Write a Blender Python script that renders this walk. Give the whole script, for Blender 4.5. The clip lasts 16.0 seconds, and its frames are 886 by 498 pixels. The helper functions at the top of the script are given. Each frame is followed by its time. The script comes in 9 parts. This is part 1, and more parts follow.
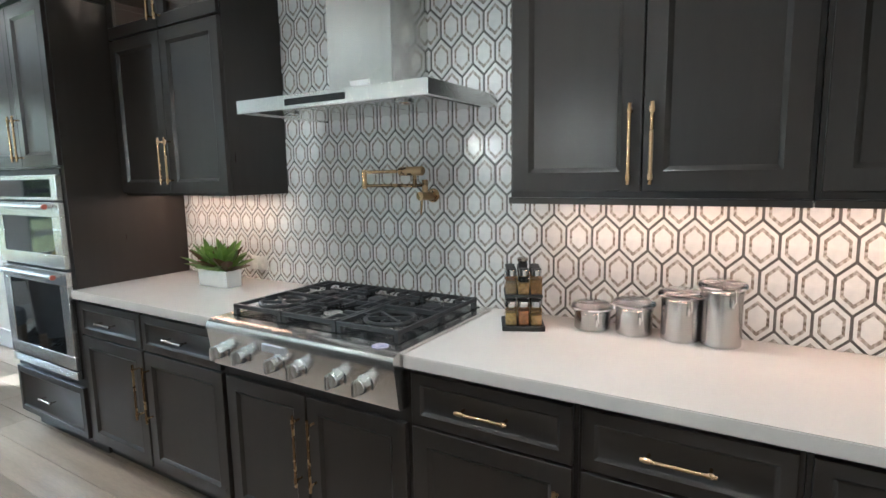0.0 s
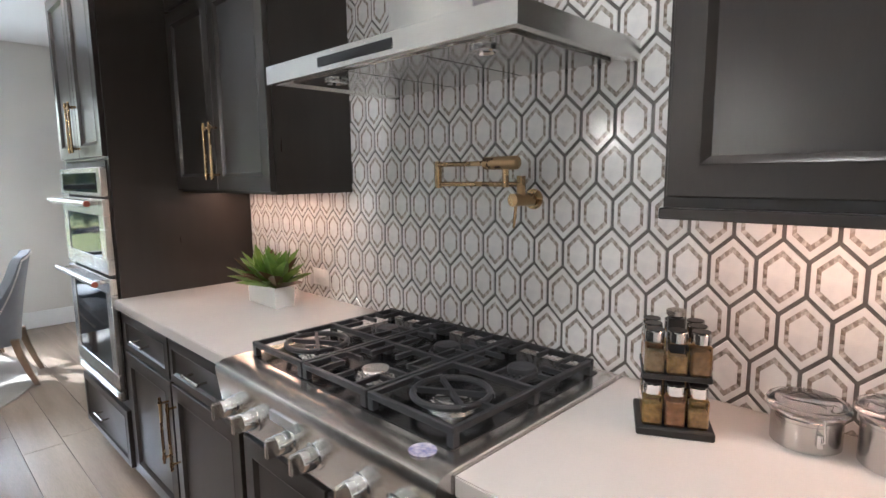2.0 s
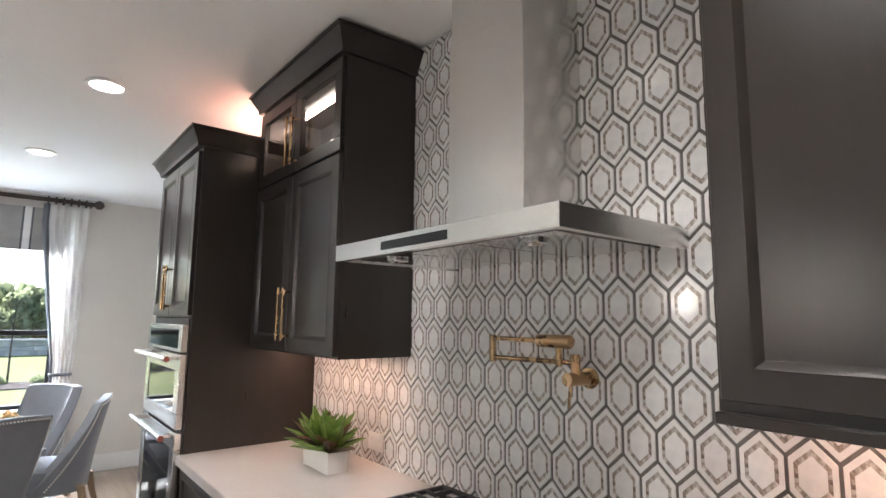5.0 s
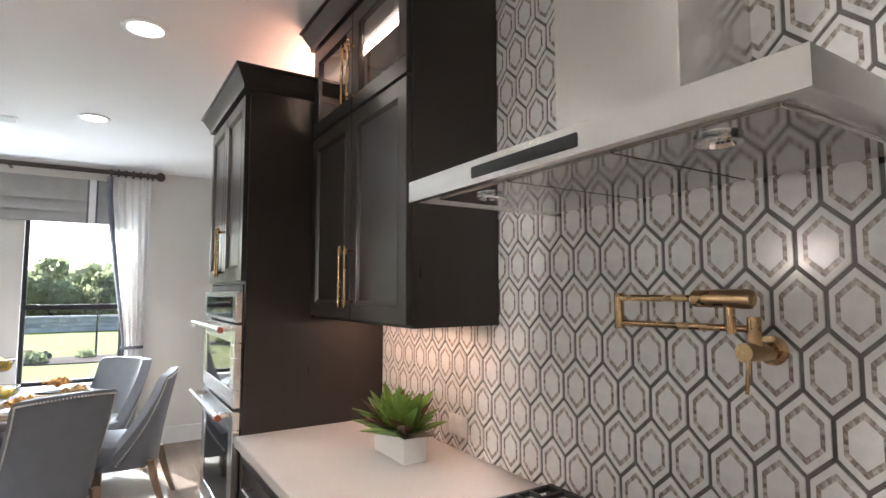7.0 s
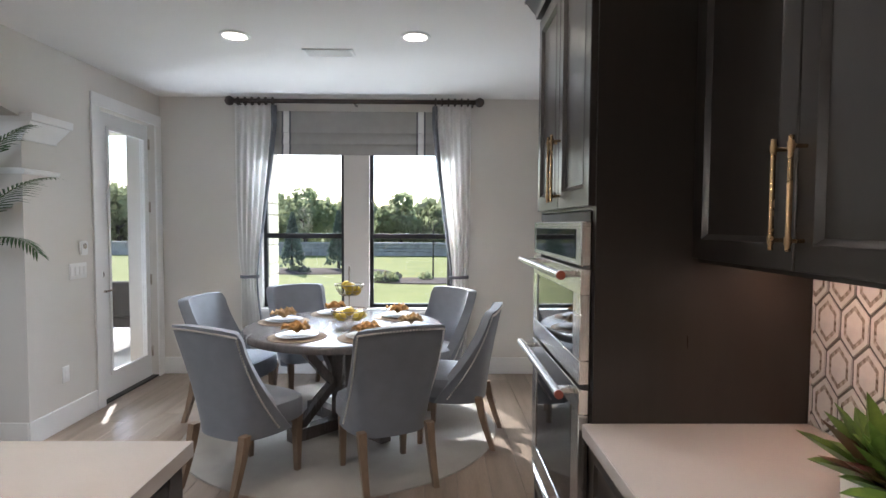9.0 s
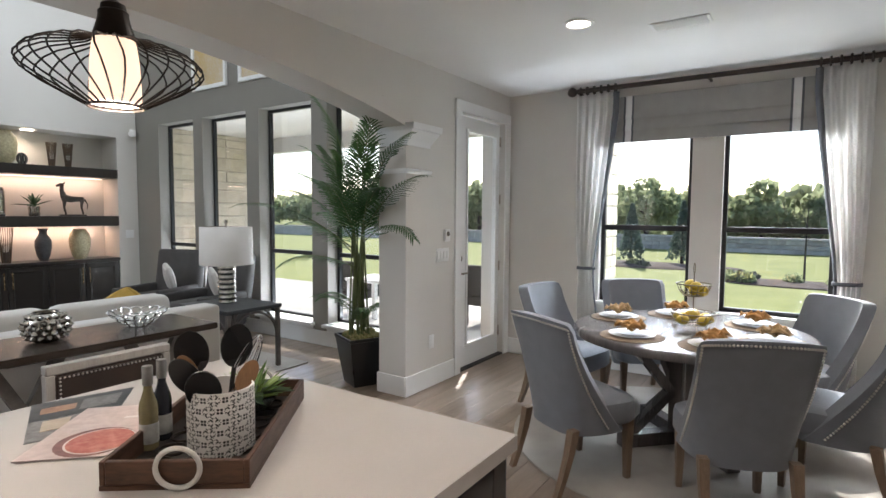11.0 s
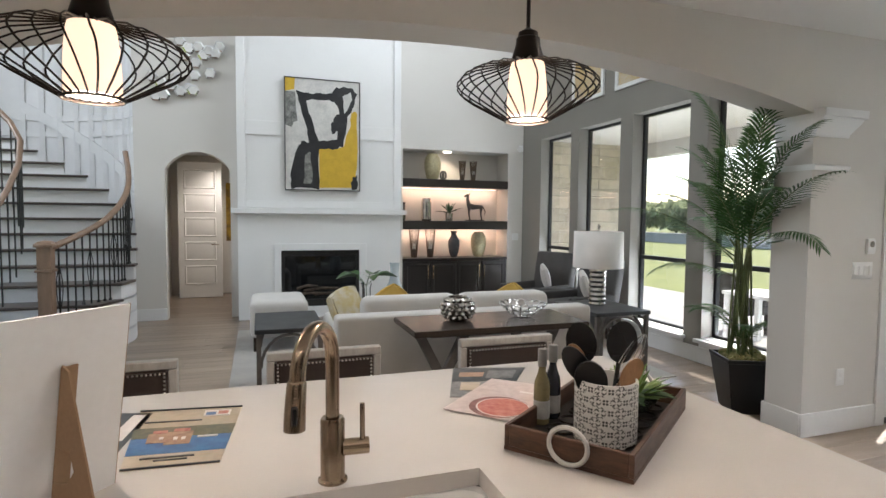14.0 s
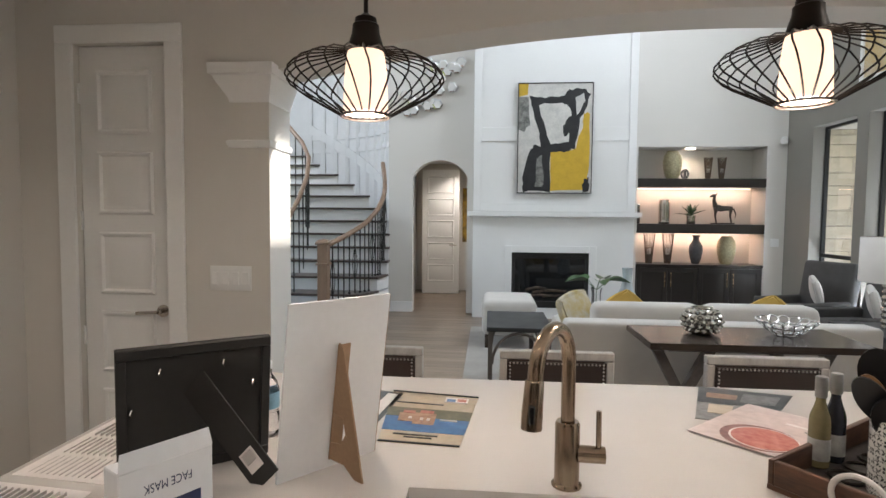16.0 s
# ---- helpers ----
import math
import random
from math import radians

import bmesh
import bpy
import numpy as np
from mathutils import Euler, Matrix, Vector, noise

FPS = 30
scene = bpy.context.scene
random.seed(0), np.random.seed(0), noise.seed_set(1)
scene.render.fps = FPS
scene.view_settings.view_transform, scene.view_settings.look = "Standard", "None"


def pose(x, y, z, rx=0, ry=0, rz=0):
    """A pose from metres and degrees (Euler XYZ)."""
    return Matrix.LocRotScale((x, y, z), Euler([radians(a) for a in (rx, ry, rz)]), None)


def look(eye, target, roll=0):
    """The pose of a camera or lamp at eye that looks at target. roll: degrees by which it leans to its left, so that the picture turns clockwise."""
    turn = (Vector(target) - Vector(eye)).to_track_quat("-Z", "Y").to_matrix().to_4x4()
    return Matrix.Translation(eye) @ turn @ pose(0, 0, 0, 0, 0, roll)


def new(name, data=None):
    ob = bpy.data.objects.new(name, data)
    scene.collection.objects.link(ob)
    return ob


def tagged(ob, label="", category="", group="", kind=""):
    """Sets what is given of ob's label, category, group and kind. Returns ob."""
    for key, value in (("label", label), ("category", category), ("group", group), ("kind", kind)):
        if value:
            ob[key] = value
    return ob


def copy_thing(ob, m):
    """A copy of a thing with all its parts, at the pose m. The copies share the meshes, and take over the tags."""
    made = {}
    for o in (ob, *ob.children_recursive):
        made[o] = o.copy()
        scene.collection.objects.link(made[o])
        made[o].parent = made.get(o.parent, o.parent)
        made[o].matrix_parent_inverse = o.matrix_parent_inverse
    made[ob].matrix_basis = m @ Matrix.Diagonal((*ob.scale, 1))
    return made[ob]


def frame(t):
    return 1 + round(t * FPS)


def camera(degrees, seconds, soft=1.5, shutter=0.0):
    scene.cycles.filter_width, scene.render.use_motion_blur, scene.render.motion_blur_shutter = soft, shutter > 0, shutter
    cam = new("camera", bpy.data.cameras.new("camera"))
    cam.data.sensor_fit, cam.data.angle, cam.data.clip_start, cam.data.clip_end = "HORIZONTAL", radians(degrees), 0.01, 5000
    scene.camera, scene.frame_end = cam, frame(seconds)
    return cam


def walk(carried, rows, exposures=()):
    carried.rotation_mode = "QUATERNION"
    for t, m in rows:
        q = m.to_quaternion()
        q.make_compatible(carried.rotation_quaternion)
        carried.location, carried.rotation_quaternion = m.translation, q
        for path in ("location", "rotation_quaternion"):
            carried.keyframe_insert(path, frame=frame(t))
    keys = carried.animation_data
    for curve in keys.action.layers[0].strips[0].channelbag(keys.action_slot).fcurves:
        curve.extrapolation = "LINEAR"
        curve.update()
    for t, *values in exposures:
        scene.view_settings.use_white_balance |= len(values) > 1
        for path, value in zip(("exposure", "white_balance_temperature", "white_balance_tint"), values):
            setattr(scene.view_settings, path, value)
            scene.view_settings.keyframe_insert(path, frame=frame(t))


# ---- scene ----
cam = camera(78.5, 16.0)
PATH = [
    (0, (0.331, 0.331, 1.484), (-0.706, 2.019, 1.21), -1.0),
    (0.5, (0.226, 0.547, 1.486), (-0.877, 2.192, 1.206), -0.8),
    (1, (0.086, 0.729, 1.468), (-1.115, 2.302, 1.187), -0.8),
    (1.5, (0.004, 0.87, 1.477), (-1.299, 2.36, 1.186), -0.6),
    (2, (-0.006, 0.981, 1.469), (-1.39, 2.398, 1.195), -0.6),
    (2.5, (0.013, 1.003, 1.499), (-1.441, 2.362, 1.298), -0.4),
    (3, (0.026, 1.0, 1.544), (-1.481, 2.31, 1.438), -0.4),
    (3.5, (0.046, 0.989, 1.581), (-1.486, 2.275, 1.596), -0.2),
    (4, (0.057, 0.986, 1.594), (-1.477, 2.258, 1.761), 0.3),
    (6.5, (-0.125, 1.065, 1.487), (-1.70, 2.258, 1.785), -0.3),
    (7, (-0.349, 1.158, 1.512), (-2.034, 2.224, 1.67), -0.1),
    (7.5, (-0.486, 1.208, 1.5), (-2.269, 2.113, 1.557), 0.1),
    (8, (-0.732, 1.286, 1.494), (-2.618, 1.951, 1.478), 0.3),
    (8.5, (-0.962, 1.271, 1.491), (-2.928, 1.638, 1.434), 0.3),
    (9, (-1.158, 1.217, 1.507), (-3.155, 1.245, 1.413), 0.3),
    (9.5, (-1.266, 1.205, 1.511), (-3.238, 0.895, 1.396), 0.4),
    (10, (-1.318, 1.203, 1.513), (-3.216, 0.583, 1.385), 0.5),
    (12.5, (-1.328, 1.156, 1.483), (-2.528, -0.44, 1.363), 0.2),
    (13, (-1.312, 1.161, 1.491), (-2.347, -0.546, 1.369), 0.2),
    (13.5, (-1.289, 1.163, 1.491), (-2.137, -0.644, 1.37), 0.2),
    (14, (-1.274, 1.153, 1.481), (-1.919, -0.737, 1.365), 0.5),
    (14.5, (-1.267, 1.146, 1.483), (-1.696, -0.804, 1.368), 0.5),
    (15, (-1.26, 1.139, 1.481), (-1.468, -0.847, 1.367), 0.5),
    (15.5, (-1.255, 1.14, 1.479), (-1.262, -0.857, 1.365), 0.5),
    (16, (-1.252, 1.137, 1.475), (-1.082, -0.853, 1.363), 0.5),
]
walk(cam, [(t, look(eye, target, roll)) for t, eye, target, roll in PATH], [(0, 1.9, 5100, -3), (0.6, 1.9, 5150, 0), (1.2, 1.8, 5350, 5), (2.5, 1.82, 5600, 8), (4, 1.85, 5750, 10), (7.5, 1.8, 5900, 10), (8.5, 1.35, 5900, 11), (9.5, 1.0, 5950, 11), (12.5, 0.97, 6350, 10), (16, 1.08, 6250, 10)])

# ---- world and light ----
SUN_DIR = Vector((0.72, 0.30, -0.62)).normalized()
world = bpy.data.worlds.new("sky")
scene.world = world
world.use_nodes = True
sky = world.node_tree.nodes.new("ShaderNodeTexSky")
sky.sky_type, sky.sun_disc = "NISHITA", False
sky.sun_elevation = math.asin(-SUN_DIR.z)
sky.sun_rotation = math.atan2(-SUN_DIR.x, -SUN_DIR.y)
world.node_tree.links.new(sky.outputs["Color"], world.node_tree.nodes["Background"].inputs["Color"])
world.node_tree.nodes["Background"].inputs["Strength"].default_value = 0.15


def lamp(name, kind, m, energy, color=(1, 1, 1), **extra):
    data = bpy.data.lights.new(name, kind)
    data.energy, data.color = energy, color
    ob = new(name, data)
    ob.matrix_world = m
    if kind == "AREA":
        data.shape = "RECTANGLE"
        data.size, data.size_y = extra["size"]
    if kind in ("POINT", "SPOT"):
        data.shadow_soft_size = extra.get("soft", 0.05)
    if kind == "SPOT":
        data.spot_size, data.spot_blend = radians(extra.get("cone", 110)), 0.6
    if kind == "SUN":
        data.angle = radians(0.55)
    return ob


lamp("sun", "SUN", look((0, 0, 30), Vector((0, 0, 30)) + SUN_DIR), 4.0, (1.0, 0.93, 0.82))
SKYLIGHT = (0.86, 0.93, 1.0)

# ---- helpers ----
ORIGIN = {}


def thing(name, x, y, z, label, category, group="", kind="", rz=0):
    ob = new(name)
    ob.empty_display_size = 0.1
    ob.matrix_world = pose(x, y, z, 0, 0, rz)
    ORIGIN[ob] = Vector((x, y, z))
    return tagged(ob, label, category, group, kind)


def to_mesh(name, bm, material):
    bmesh.ops.recalc_face_normals(bm, faces=bm.faces[:])
    me = bpy.data.meshes.new(name)
    bm.to_mesh(me)
    bm.free()
    for m in material if isinstance(material, (list, tuple)) else [material]:
        me.materials.append(m)
    return me


def smooth(me, angle=40):
    me.shade_smooth()
    me.set_sharp_from_angle(angle=radians(angle))


def part(name, bm, material, parent=None, label="", local=False, soft=True):
    """One mesh object under a thing or a part. Coordinates are the world's unless local."""
    if parent is not None and not local:
        bmesh.ops.translate(bm, vec=-ORIGIN[parent], verts=bm.verts[:])
    me = to_mesh(name, bm, material)
    if soft:
        smooth(me)
    ob = new(name, me)
    if parent is not None:
        ob.parent = parent
        ORIGIN[ob] = ORIGIN[parent]
    if label:
        ob["label"] = label
    return ob


def solid(name, bm, material, label, category="", kind="structure", group="", soft=True):
    """A thing that is one mesh, its origin at its base."""
    lo = Vector([min(v.co[i] for v in bm.verts) for i in range(3)])
    hi = Vector([max(v.co[i] for v in bm.verts) for i in range(3)])
    base = Vector(((lo.x + hi.x) / 2, (lo.y + hi.y) / 2, lo.z))
    bmesh.ops.translate(bm, vec=-base, verts=bm.verts[:])
    me = to_mesh(name, bm, material)
    if soft:
        smooth(me)
    ob = new(name, me)
    ob.location = base
    ORIGIN[ob] = base
    return tagged(ob, label, category, group, kind)


def box(bm, x0, y0, z0, x1, y1, z1, bevel=0.0, mi=0, seg=1):
    vs = [bm.verts.new((x, y, z)) for x in (x0, x1) for y in (y0, y1) for z in (z0, z1)]
    fs = [bm.faces.new([vs[i] for i in q]) for q in ((0, 1, 3, 2), (4, 6, 7, 5), (0, 4, 5, 1), (2, 3, 7, 6), (0, 2, 6, 4), (1, 5, 7, 3))]
    for f in fs:
        f.material_index = mi
    if bevel:
        bmesh.ops.bevel(bm, geom=list({e for f in fs for e in f.edges}), offset=bevel, segments=seg, affect="EDGES")
    return bm


def boxed(*a, **k):
    return box(bmesh.new(), *a, **k)


def ring_stack(bm, rings, cap0=True, cap1=True, mi=0):
    """Joins rings of points, each a closed loop of the same count."""
    loops = [[bm.verts.new(p) for p in ring] for ring in rings]
    n = len(loops[0])
    for a, b in zip(loops, loops[1:]):
        for i in range(n):
            bm.faces.new((a[i], a[(i + 1) % n], b[(i + 1) % n], b[i])).material_index = mi
    if cap0:
        bm.faces.new(loops[0][::-1]).material_index = mi
    if cap1:
        bm.faces.new(loops[-1]).material_index = mi
    return bm


def lathe(bm, x, y, z, profile, seg=20, mi=0, cap0=True, cap1=True):
    """profile: rows of radius, height."""
    rings = [[(x + r * math.cos(2 * math.pi * i / seg), y + r * math.sin(2 * math.pi * i / seg), z + h) for i in range(seg)] for r, h in profile]
    return ring_stack(bm, rings, cap0, cap1, mi)


def tube(bm, points, radius, seg=8, closed=False, mi=0):
    """A round bar along points; radius may be a list."""
    pts = [Vector(p) for p in points]
    n = len(pts)
    radii = radius if isinstance(radius, (list, tuple)) else [radius] * n
    rings, up = [], None
    for i, p in enumerate(pts):
        a = pts[(i - 1) % n] if closed or i else p
        b = pts[(i + 1) % n] if closed or i < n - 1 else p
        d = (b - a).normalized()
        if up is None:
            up = d.orthogonal().normalized()
        up = (up - d * up.dot(d)).normalized()
        side = d.cross(up)
        rings.append([p + radii[i] * (up * math.cos(2 * math.pi * k / seg) + side * math.sin(2 * math.pi * k / seg)) for k in range(seg)])
    if closed:
        rings.append(rings[0])
        ring_stack(bm, rings, False, False, mi)
        bmesh.ops.remove_doubles(bm, verts=bm.verts[:], dist=1e-6)
        return bm
    return ring_stack(bm, rings, mi=mi)


def bar(bm, a, b, w, d, mi=0):
    """A straight square bar from a to b, w and d across."""
    a, b = Vector(a), Vector(b)
    n = (b - a).normalized()
    s = n.cross(Vector((0, 0, 1)) if abs(n.z) < 0.95 else Vector((0, 1, 0))).normalized()
    t = n.cross(s)
    rings = [[p + s * w / 2 * i + t * d / 2 * j for i, j in ((-1, -1), (1, -1), (1, 1), (-1, 1))] for p in (a, b)]
    return ring_stack(bm, rings, mi=mi)


def prism(bm, outline, depth, M, mi=0):
    """Outline of (u, v), extruded by depth; M maps (u, v, d) to the world."""
    return ring_stack(bm, [[M(u, v, 0) for u, v in outline], [M(u, v, depth) for u, v in outline]], mi=mi)


def panel(bm, M, u0, u1, v0, v1, thick, rings, mi=0):
    """A slab whose front steps inward: rings of (inset, depth)."""
    def loop(i, d):
        return [M(u0 + i, v0 + i, d), M(u1 - i, v0 + i, d), M(u1 - i, v1 - i, d), M(u0 + i, v1 - i, d)]
    return ring_stack(bm, [loop(0, thick)] + [loop(i, d) for i, d in rings], mi=mi)


def face_south(y):
    return lambda u, v, d: (u, y + d, v)


def face_north(y):
    return lambda u, v, d: (u, y - d, v)


def face_east(x):
    return lambda u, v, d: (x - d, u, v)


def face_west(x):
    return lambda u, v, d: (x + d, u, v)


def wall(name, x0, y0, z0, x1, y1, z1, holes, axis, material, label):
    """A wall along x or y, cut into blocks round its rectangular openings (a, b, bottom, top)."""
    bm = bmesh.new()
    lo, hi = (x0, x1) if axis == "x" else (y0, y1)
    cuts = sorted({lo, hi, *[v for h in holes for v in h[:2]]})
    for a, b in zip(cuts, cuts[1:]):
        spans, z = [], z0
        for h in sorted([h for h in holes if h[0] <= a + 1e-6 and h[1] >= b - 1e-6], key=lambda h: h[2]):
            if h[2] > z + 1e-6:
                spans.append((z, h[2]))
            z = h[3]
        if z < z1 - 1e-6:
            spans.append((z, z1))
        for c, e in spans:
            if axis == "x":
                box(bm, a, y0, c, b, y1, e)
            else:
                box(bm, x0, a, c, x1, b, e)
    bmesh.ops.remove_doubles(bm, verts=bm.verts[:], dist=1e-5)
    inner = {}
    for f in bm.faces:
        inner.setdefault(tuple(round(c, 4) for c in f.calc_center_median()), []).append(f)
    bmesh.ops.delete(bm, geom=[f for fs in inner.values() if len(fs) > 1 for f in fs], context="FACES")
    return solid(name, bm, material, label, "wall", soft=False)


# ---- materials ----
def material(name, color, rough=0.5, metal=0.0, vary=0.08, scale=6.0, bump=0.0, bump_scale=60.0, stretch=(1, 1, 1), second=None, coat=0.0, random_value=0.0, sheen=0.0, rough_vary=0.08):
    """A surface with a broad and a fine variation of its colour, uneven gloss and fine relief."""
    m = bpy.data.materials.new(name)
    m.use_nodes = True
    t = m.node_tree
    N, L = t.nodes, t.links
    bsdf = N["Principled BSDF"]
    bsdf.inputs["Metallic"].default_value = metal
    bsdf.inputs["Coat Weight"].default_value = coat
    bsdf.inputs["Sheen Weight"].default_value = sheen
    co = N.new("ShaderNodeTexCoord")
    mp = N.new("ShaderNodeMapping")
    mp.inputs["Scale"].default_value = stretch
    L.new(co.outputs["Object"], mp.inputs["Vector"])
    big, fine = N.new("ShaderNodeTexNoise"), N.new("ShaderNodeTexNoise")
    big.inputs["Scale"].default_value, big.inputs["Detail"].default_value = scale, 3
    fine.inputs["Scale"].default_value, fine.inputs["Detail"].default_value = bump_scale, 3
    for n in (big, fine):
        L.new(mp.outputs["Vector"], n.inputs["Vector"])
    mix = N.new("ShaderNodeMix")
    mix.data_type = "RGBA"
    c2 = second or [c * (1 - vary * 2) for c in color]
    ramp = N.new("ShaderNodeMapRange")
    ramp.inputs["From Min"].default_value, ramp.inputs["From Max"].default_value = 0.35, 0.65
    add = N.new("ShaderNodeMath")
    add.operation = "MULTIPLY_ADD"
    add.inputs[1].default_value = 0.4
    L.new(fine.outputs["Fac"], add.inputs[0])
    half = N.new("ShaderNodeMath")
    half.operation = "MULTIPLY"
    half.inputs[1].default_value = 0.6
    L.new(big.outputs["Fac"], half.inputs[0])
    L.new(half.outputs[0], add.inputs[2])
    L.new(add.outputs[0], ramp.inputs["Value"])
    L.new(ramp.outputs["Result"], mix.inputs["Factor"])
    mix.inputs["A"].default_value, mix.inputs["B"].default_value = (*color, 1), (*c2, 1)
    out = mix.outputs["Result"]
    if random_value:
        info = N.new("ShaderNodeObjectInfo")
        hsv = N.new("ShaderNodeHueSaturation")
        vr = N.new("ShaderNodeMapRange")
        vr.inputs["To Min"].default_value, vr.inputs["To Max"].default_value = 1 - random_value, 1 + random_value
        L.new(info.outputs["Random"], vr.inputs["Value"])
        L.new(vr.outputs["Result"], hsv.inputs["Value"])
        L.new(out, hsv.inputs["Color"])
        out = hsv.outputs["Color"]
    L.new(out, bsdf.inputs["Base Color"])
    rr = N.new("ShaderNodeMapRange")
    rr.inputs["To Min"].default_value, rr.inputs["To Max"].default_value = max(0.02, rough - rough_vary), min(1, rough + rough_vary)
    L.new(big.outputs["Fac"], rr.inputs["Value"])
    L.new(rr.outputs["Result"], bsdf.inputs["Roughness"])
    if bump:
        b = N.new("ShaderNodeBump")
        b.inputs["Strength"].default_value, b.inputs["Distance"].default_value = bump, 0.002
        L.new(fine.outputs["Fac"], b.inputs["Height"])
        L.new(b.outputs["Normal"], bsdf.inputs["Normal"])
    return m


def glow(name, color, strength):
    m = bpy.data.materials.new(name)
    m.use_nodes = True
    b = m.node_tree.nodes["Principled BSDF"]
    b.inputs["Base Color"].default_value = (*color, 1)
    b.inputs["Emission Color"].default_value = (*color, 1)
    b.inputs["Emission Strength"].default_value = strength
    return m


def clear(name, color=(1, 1, 1), rough=0.0, ior=1.45):
    m = bpy.data.materials.new(name)
    m.use_nodes = True
    b = m.node_tree.nodes["Principled BSDF"]
    b.inputs["Base Color"].default_value = (*color, 1)
    b.inputs["Roughness"].default_value = rough
    b.inputs["IOR"].default_value = ior
    b.inputs["Transmission Weight"].default_value = 1.0
    return m


def translucent(m, color, share):
    """Lets part of the light through, as thin cloth and leaves do."""
    t = m.node_tree
    tr, mx = t.nodes.new("ShaderNodeBsdfTranslucent"), t.nodes.new("ShaderNodeMixShader")
    tr.inputs["Color"].default_value, mx.inputs["Fac"].default_value = (*color, 1), share
    t.links.new(t.nodes["Principled BSDF"].outputs[0], mx.inputs[1])
    t.links.new(tr.outputs[0], mx.inputs[2])
    t.links.new(mx.outputs[0], t.nodes["Material Output"].inputs["Surface"])
    return m


def brushed(m, share, turn):
    """Stretches the highlights of brushed metal across its grain."""
    t = m.node_tree
    b = t.nodes["Principled BSDF"]
    tg = t.nodes.new("ShaderNodeTangent")
    tg.direction_type, tg.axis = "RADIAL", "Z"
    b.inputs["Anisotropic"].default_value, b.inputs["Anisotropic Rotation"].default_value = share, turn
    t.links.new(tg.outputs["Tangent"], b.inputs["Tangent"])
    return m


WALLP = material("wall_paint", (0.655, 0.63, 0.59), 0.75, vary=0.02, scale=1.5, bump=0.15, bump_scale=180)
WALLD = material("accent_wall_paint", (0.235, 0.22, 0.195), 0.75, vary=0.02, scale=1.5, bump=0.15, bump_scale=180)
CEIL = material("ceiling_paint", (0.78, 0.77, 0.75), 0.85, vary=0.02, scale=1.2, bump=0.12, bump_scale=150)
TRIM = material("white_trim_paint", (0.80, 0.80, 0.79), 0.42, vary=0.02, scale=2, bump=0.03)
CAB = material("espresso_stained_wood", (0.027, 0.0225, 0.0195), 0.28, vary=0.1, rough_vary=0.012, scale=3, bump=0.008, bump_scale=45, stretch=(9, 9, 0.8), second=(0.023, 0.019, 0.0165))
CABH = material("espresso_stained_wood_lying", (0.027, 0.0225, 0.0195), 0.28, vary=0.1, rough_vary=0.012, scale=3, bump=0.008, bump_scale=45, stretch=(0.8, 9, 9), second=(0.023, 0.019, 0.0165))
QUARTZ = material("white_quartz", (0.54, 0.51, 0.485), 0.11, vary=0.025, scale=5, bump_scale=240, rough_vary=0.03)
STEEL = material("brushed_steel", (0.78, 0.77, 0.75), 0.24, 1.0, vary=0.03, scale=2, bump=0.05, bump_scale=130, stretch=(0.25, 3, 8))
STEELV = material("brushed_steel_upright", (0.74, 0.73, 0.71), 0.19, 1.0, vary=0.03, scale=2, bump=0.05, bump_scale=130, stretch=(8, 3, 0.25))
brushed(STEELV, 0.75, 0.25)
CHROME = material("chrome", (0.78, 0.78, 0.78), 0.08, 1.0, vary=0.01)
BRASS = material("brushed_champagne_brass", (0.52, 0.36, 0.20), 0.27, 1.0, vary=0.05, scale=12, bump=0.03)
NICKEL = material("brushed_nickel", (0.55, 0.50, 0.45), 0.25, 1.0, vary=0.04, scale=9)
BRONZE = material("champagne_bronze", (0.34, 0.265, 0.195), 0.22, 1.0, vary=0.05, scale=9)
IRON = material("cast_iron", (0.022, 0.023, 0.026), 0.52, vary=0.2, scale=30, bump=0.3, bump_scale=220)
BLACKG = material("black_enamel", (0.012, 0.012, 0.013), 0.18, vary=0.1)
BLACKM = material("matt_black", (0.015, 0.014, 0.013), 0.55, vary=0.15)
DARKGL = material("dark_oven_glass", (0.010, 0.011, 0.012), 0.04, vary=0.05, rough_vary=0.01)
TILEW = material("white_marble", (0.74, 0.735, 0.725), 0.14, vary=0.07, scale=9, bump_scale=40, random_value=0.05, second=(0.62, 0.625, 0.63))
GROUT = material("dark_grey_stone_strips", (0.13, 0.12, 0.115), 0.35, vary=0.2, scale=18)
GLASS = clear("window_glass")

# ---- structure ----
CEIL_Z, TILE_Y, ARCH_Y, ARCH_T = 2.73, 2.31, -1.488, 0.28
WIN_X, LIV_X, BACK_Y, EAST_X = -6.55, -5.6, -7.30, 1.17
CHIM_Y = -6.97
LIV_TOP = 7.2

FLOORM = material("oak_underlay", (0.16, 0.13, 0.105), 0.5, vary=0.1)
PLANK = material("greyed_oak", (0.27, 0.205, 0.155), 0.38, vary=0.16, scale=2.0, bump=0.12, bump_scale=30, stretch=(0.6, 7, 7), random_value=0.16, coat=0.25)
solid("floor", boxed(-6.75, -10.2, -0.12, 4.6, 2.6, -0.014), FLOORM, "screed under the oak floorboards", "floor")

# ceiling of kitchen and nook, living room and hall
solid("ceiling", boxed(-6.75, -1.49, CEIL_Z, EAST_X + 0.2, 2.6, CEIL_Z + 0.3), CEIL, "flat white painted kitchen ceiling", "ceiling")
solid("ceiling", boxed(-5.8, -10.2, LIV_TOP, 4.6, -1.49, LIV_TOP + 0.2), CEIL, "high white living room ceiling", "ceiling")

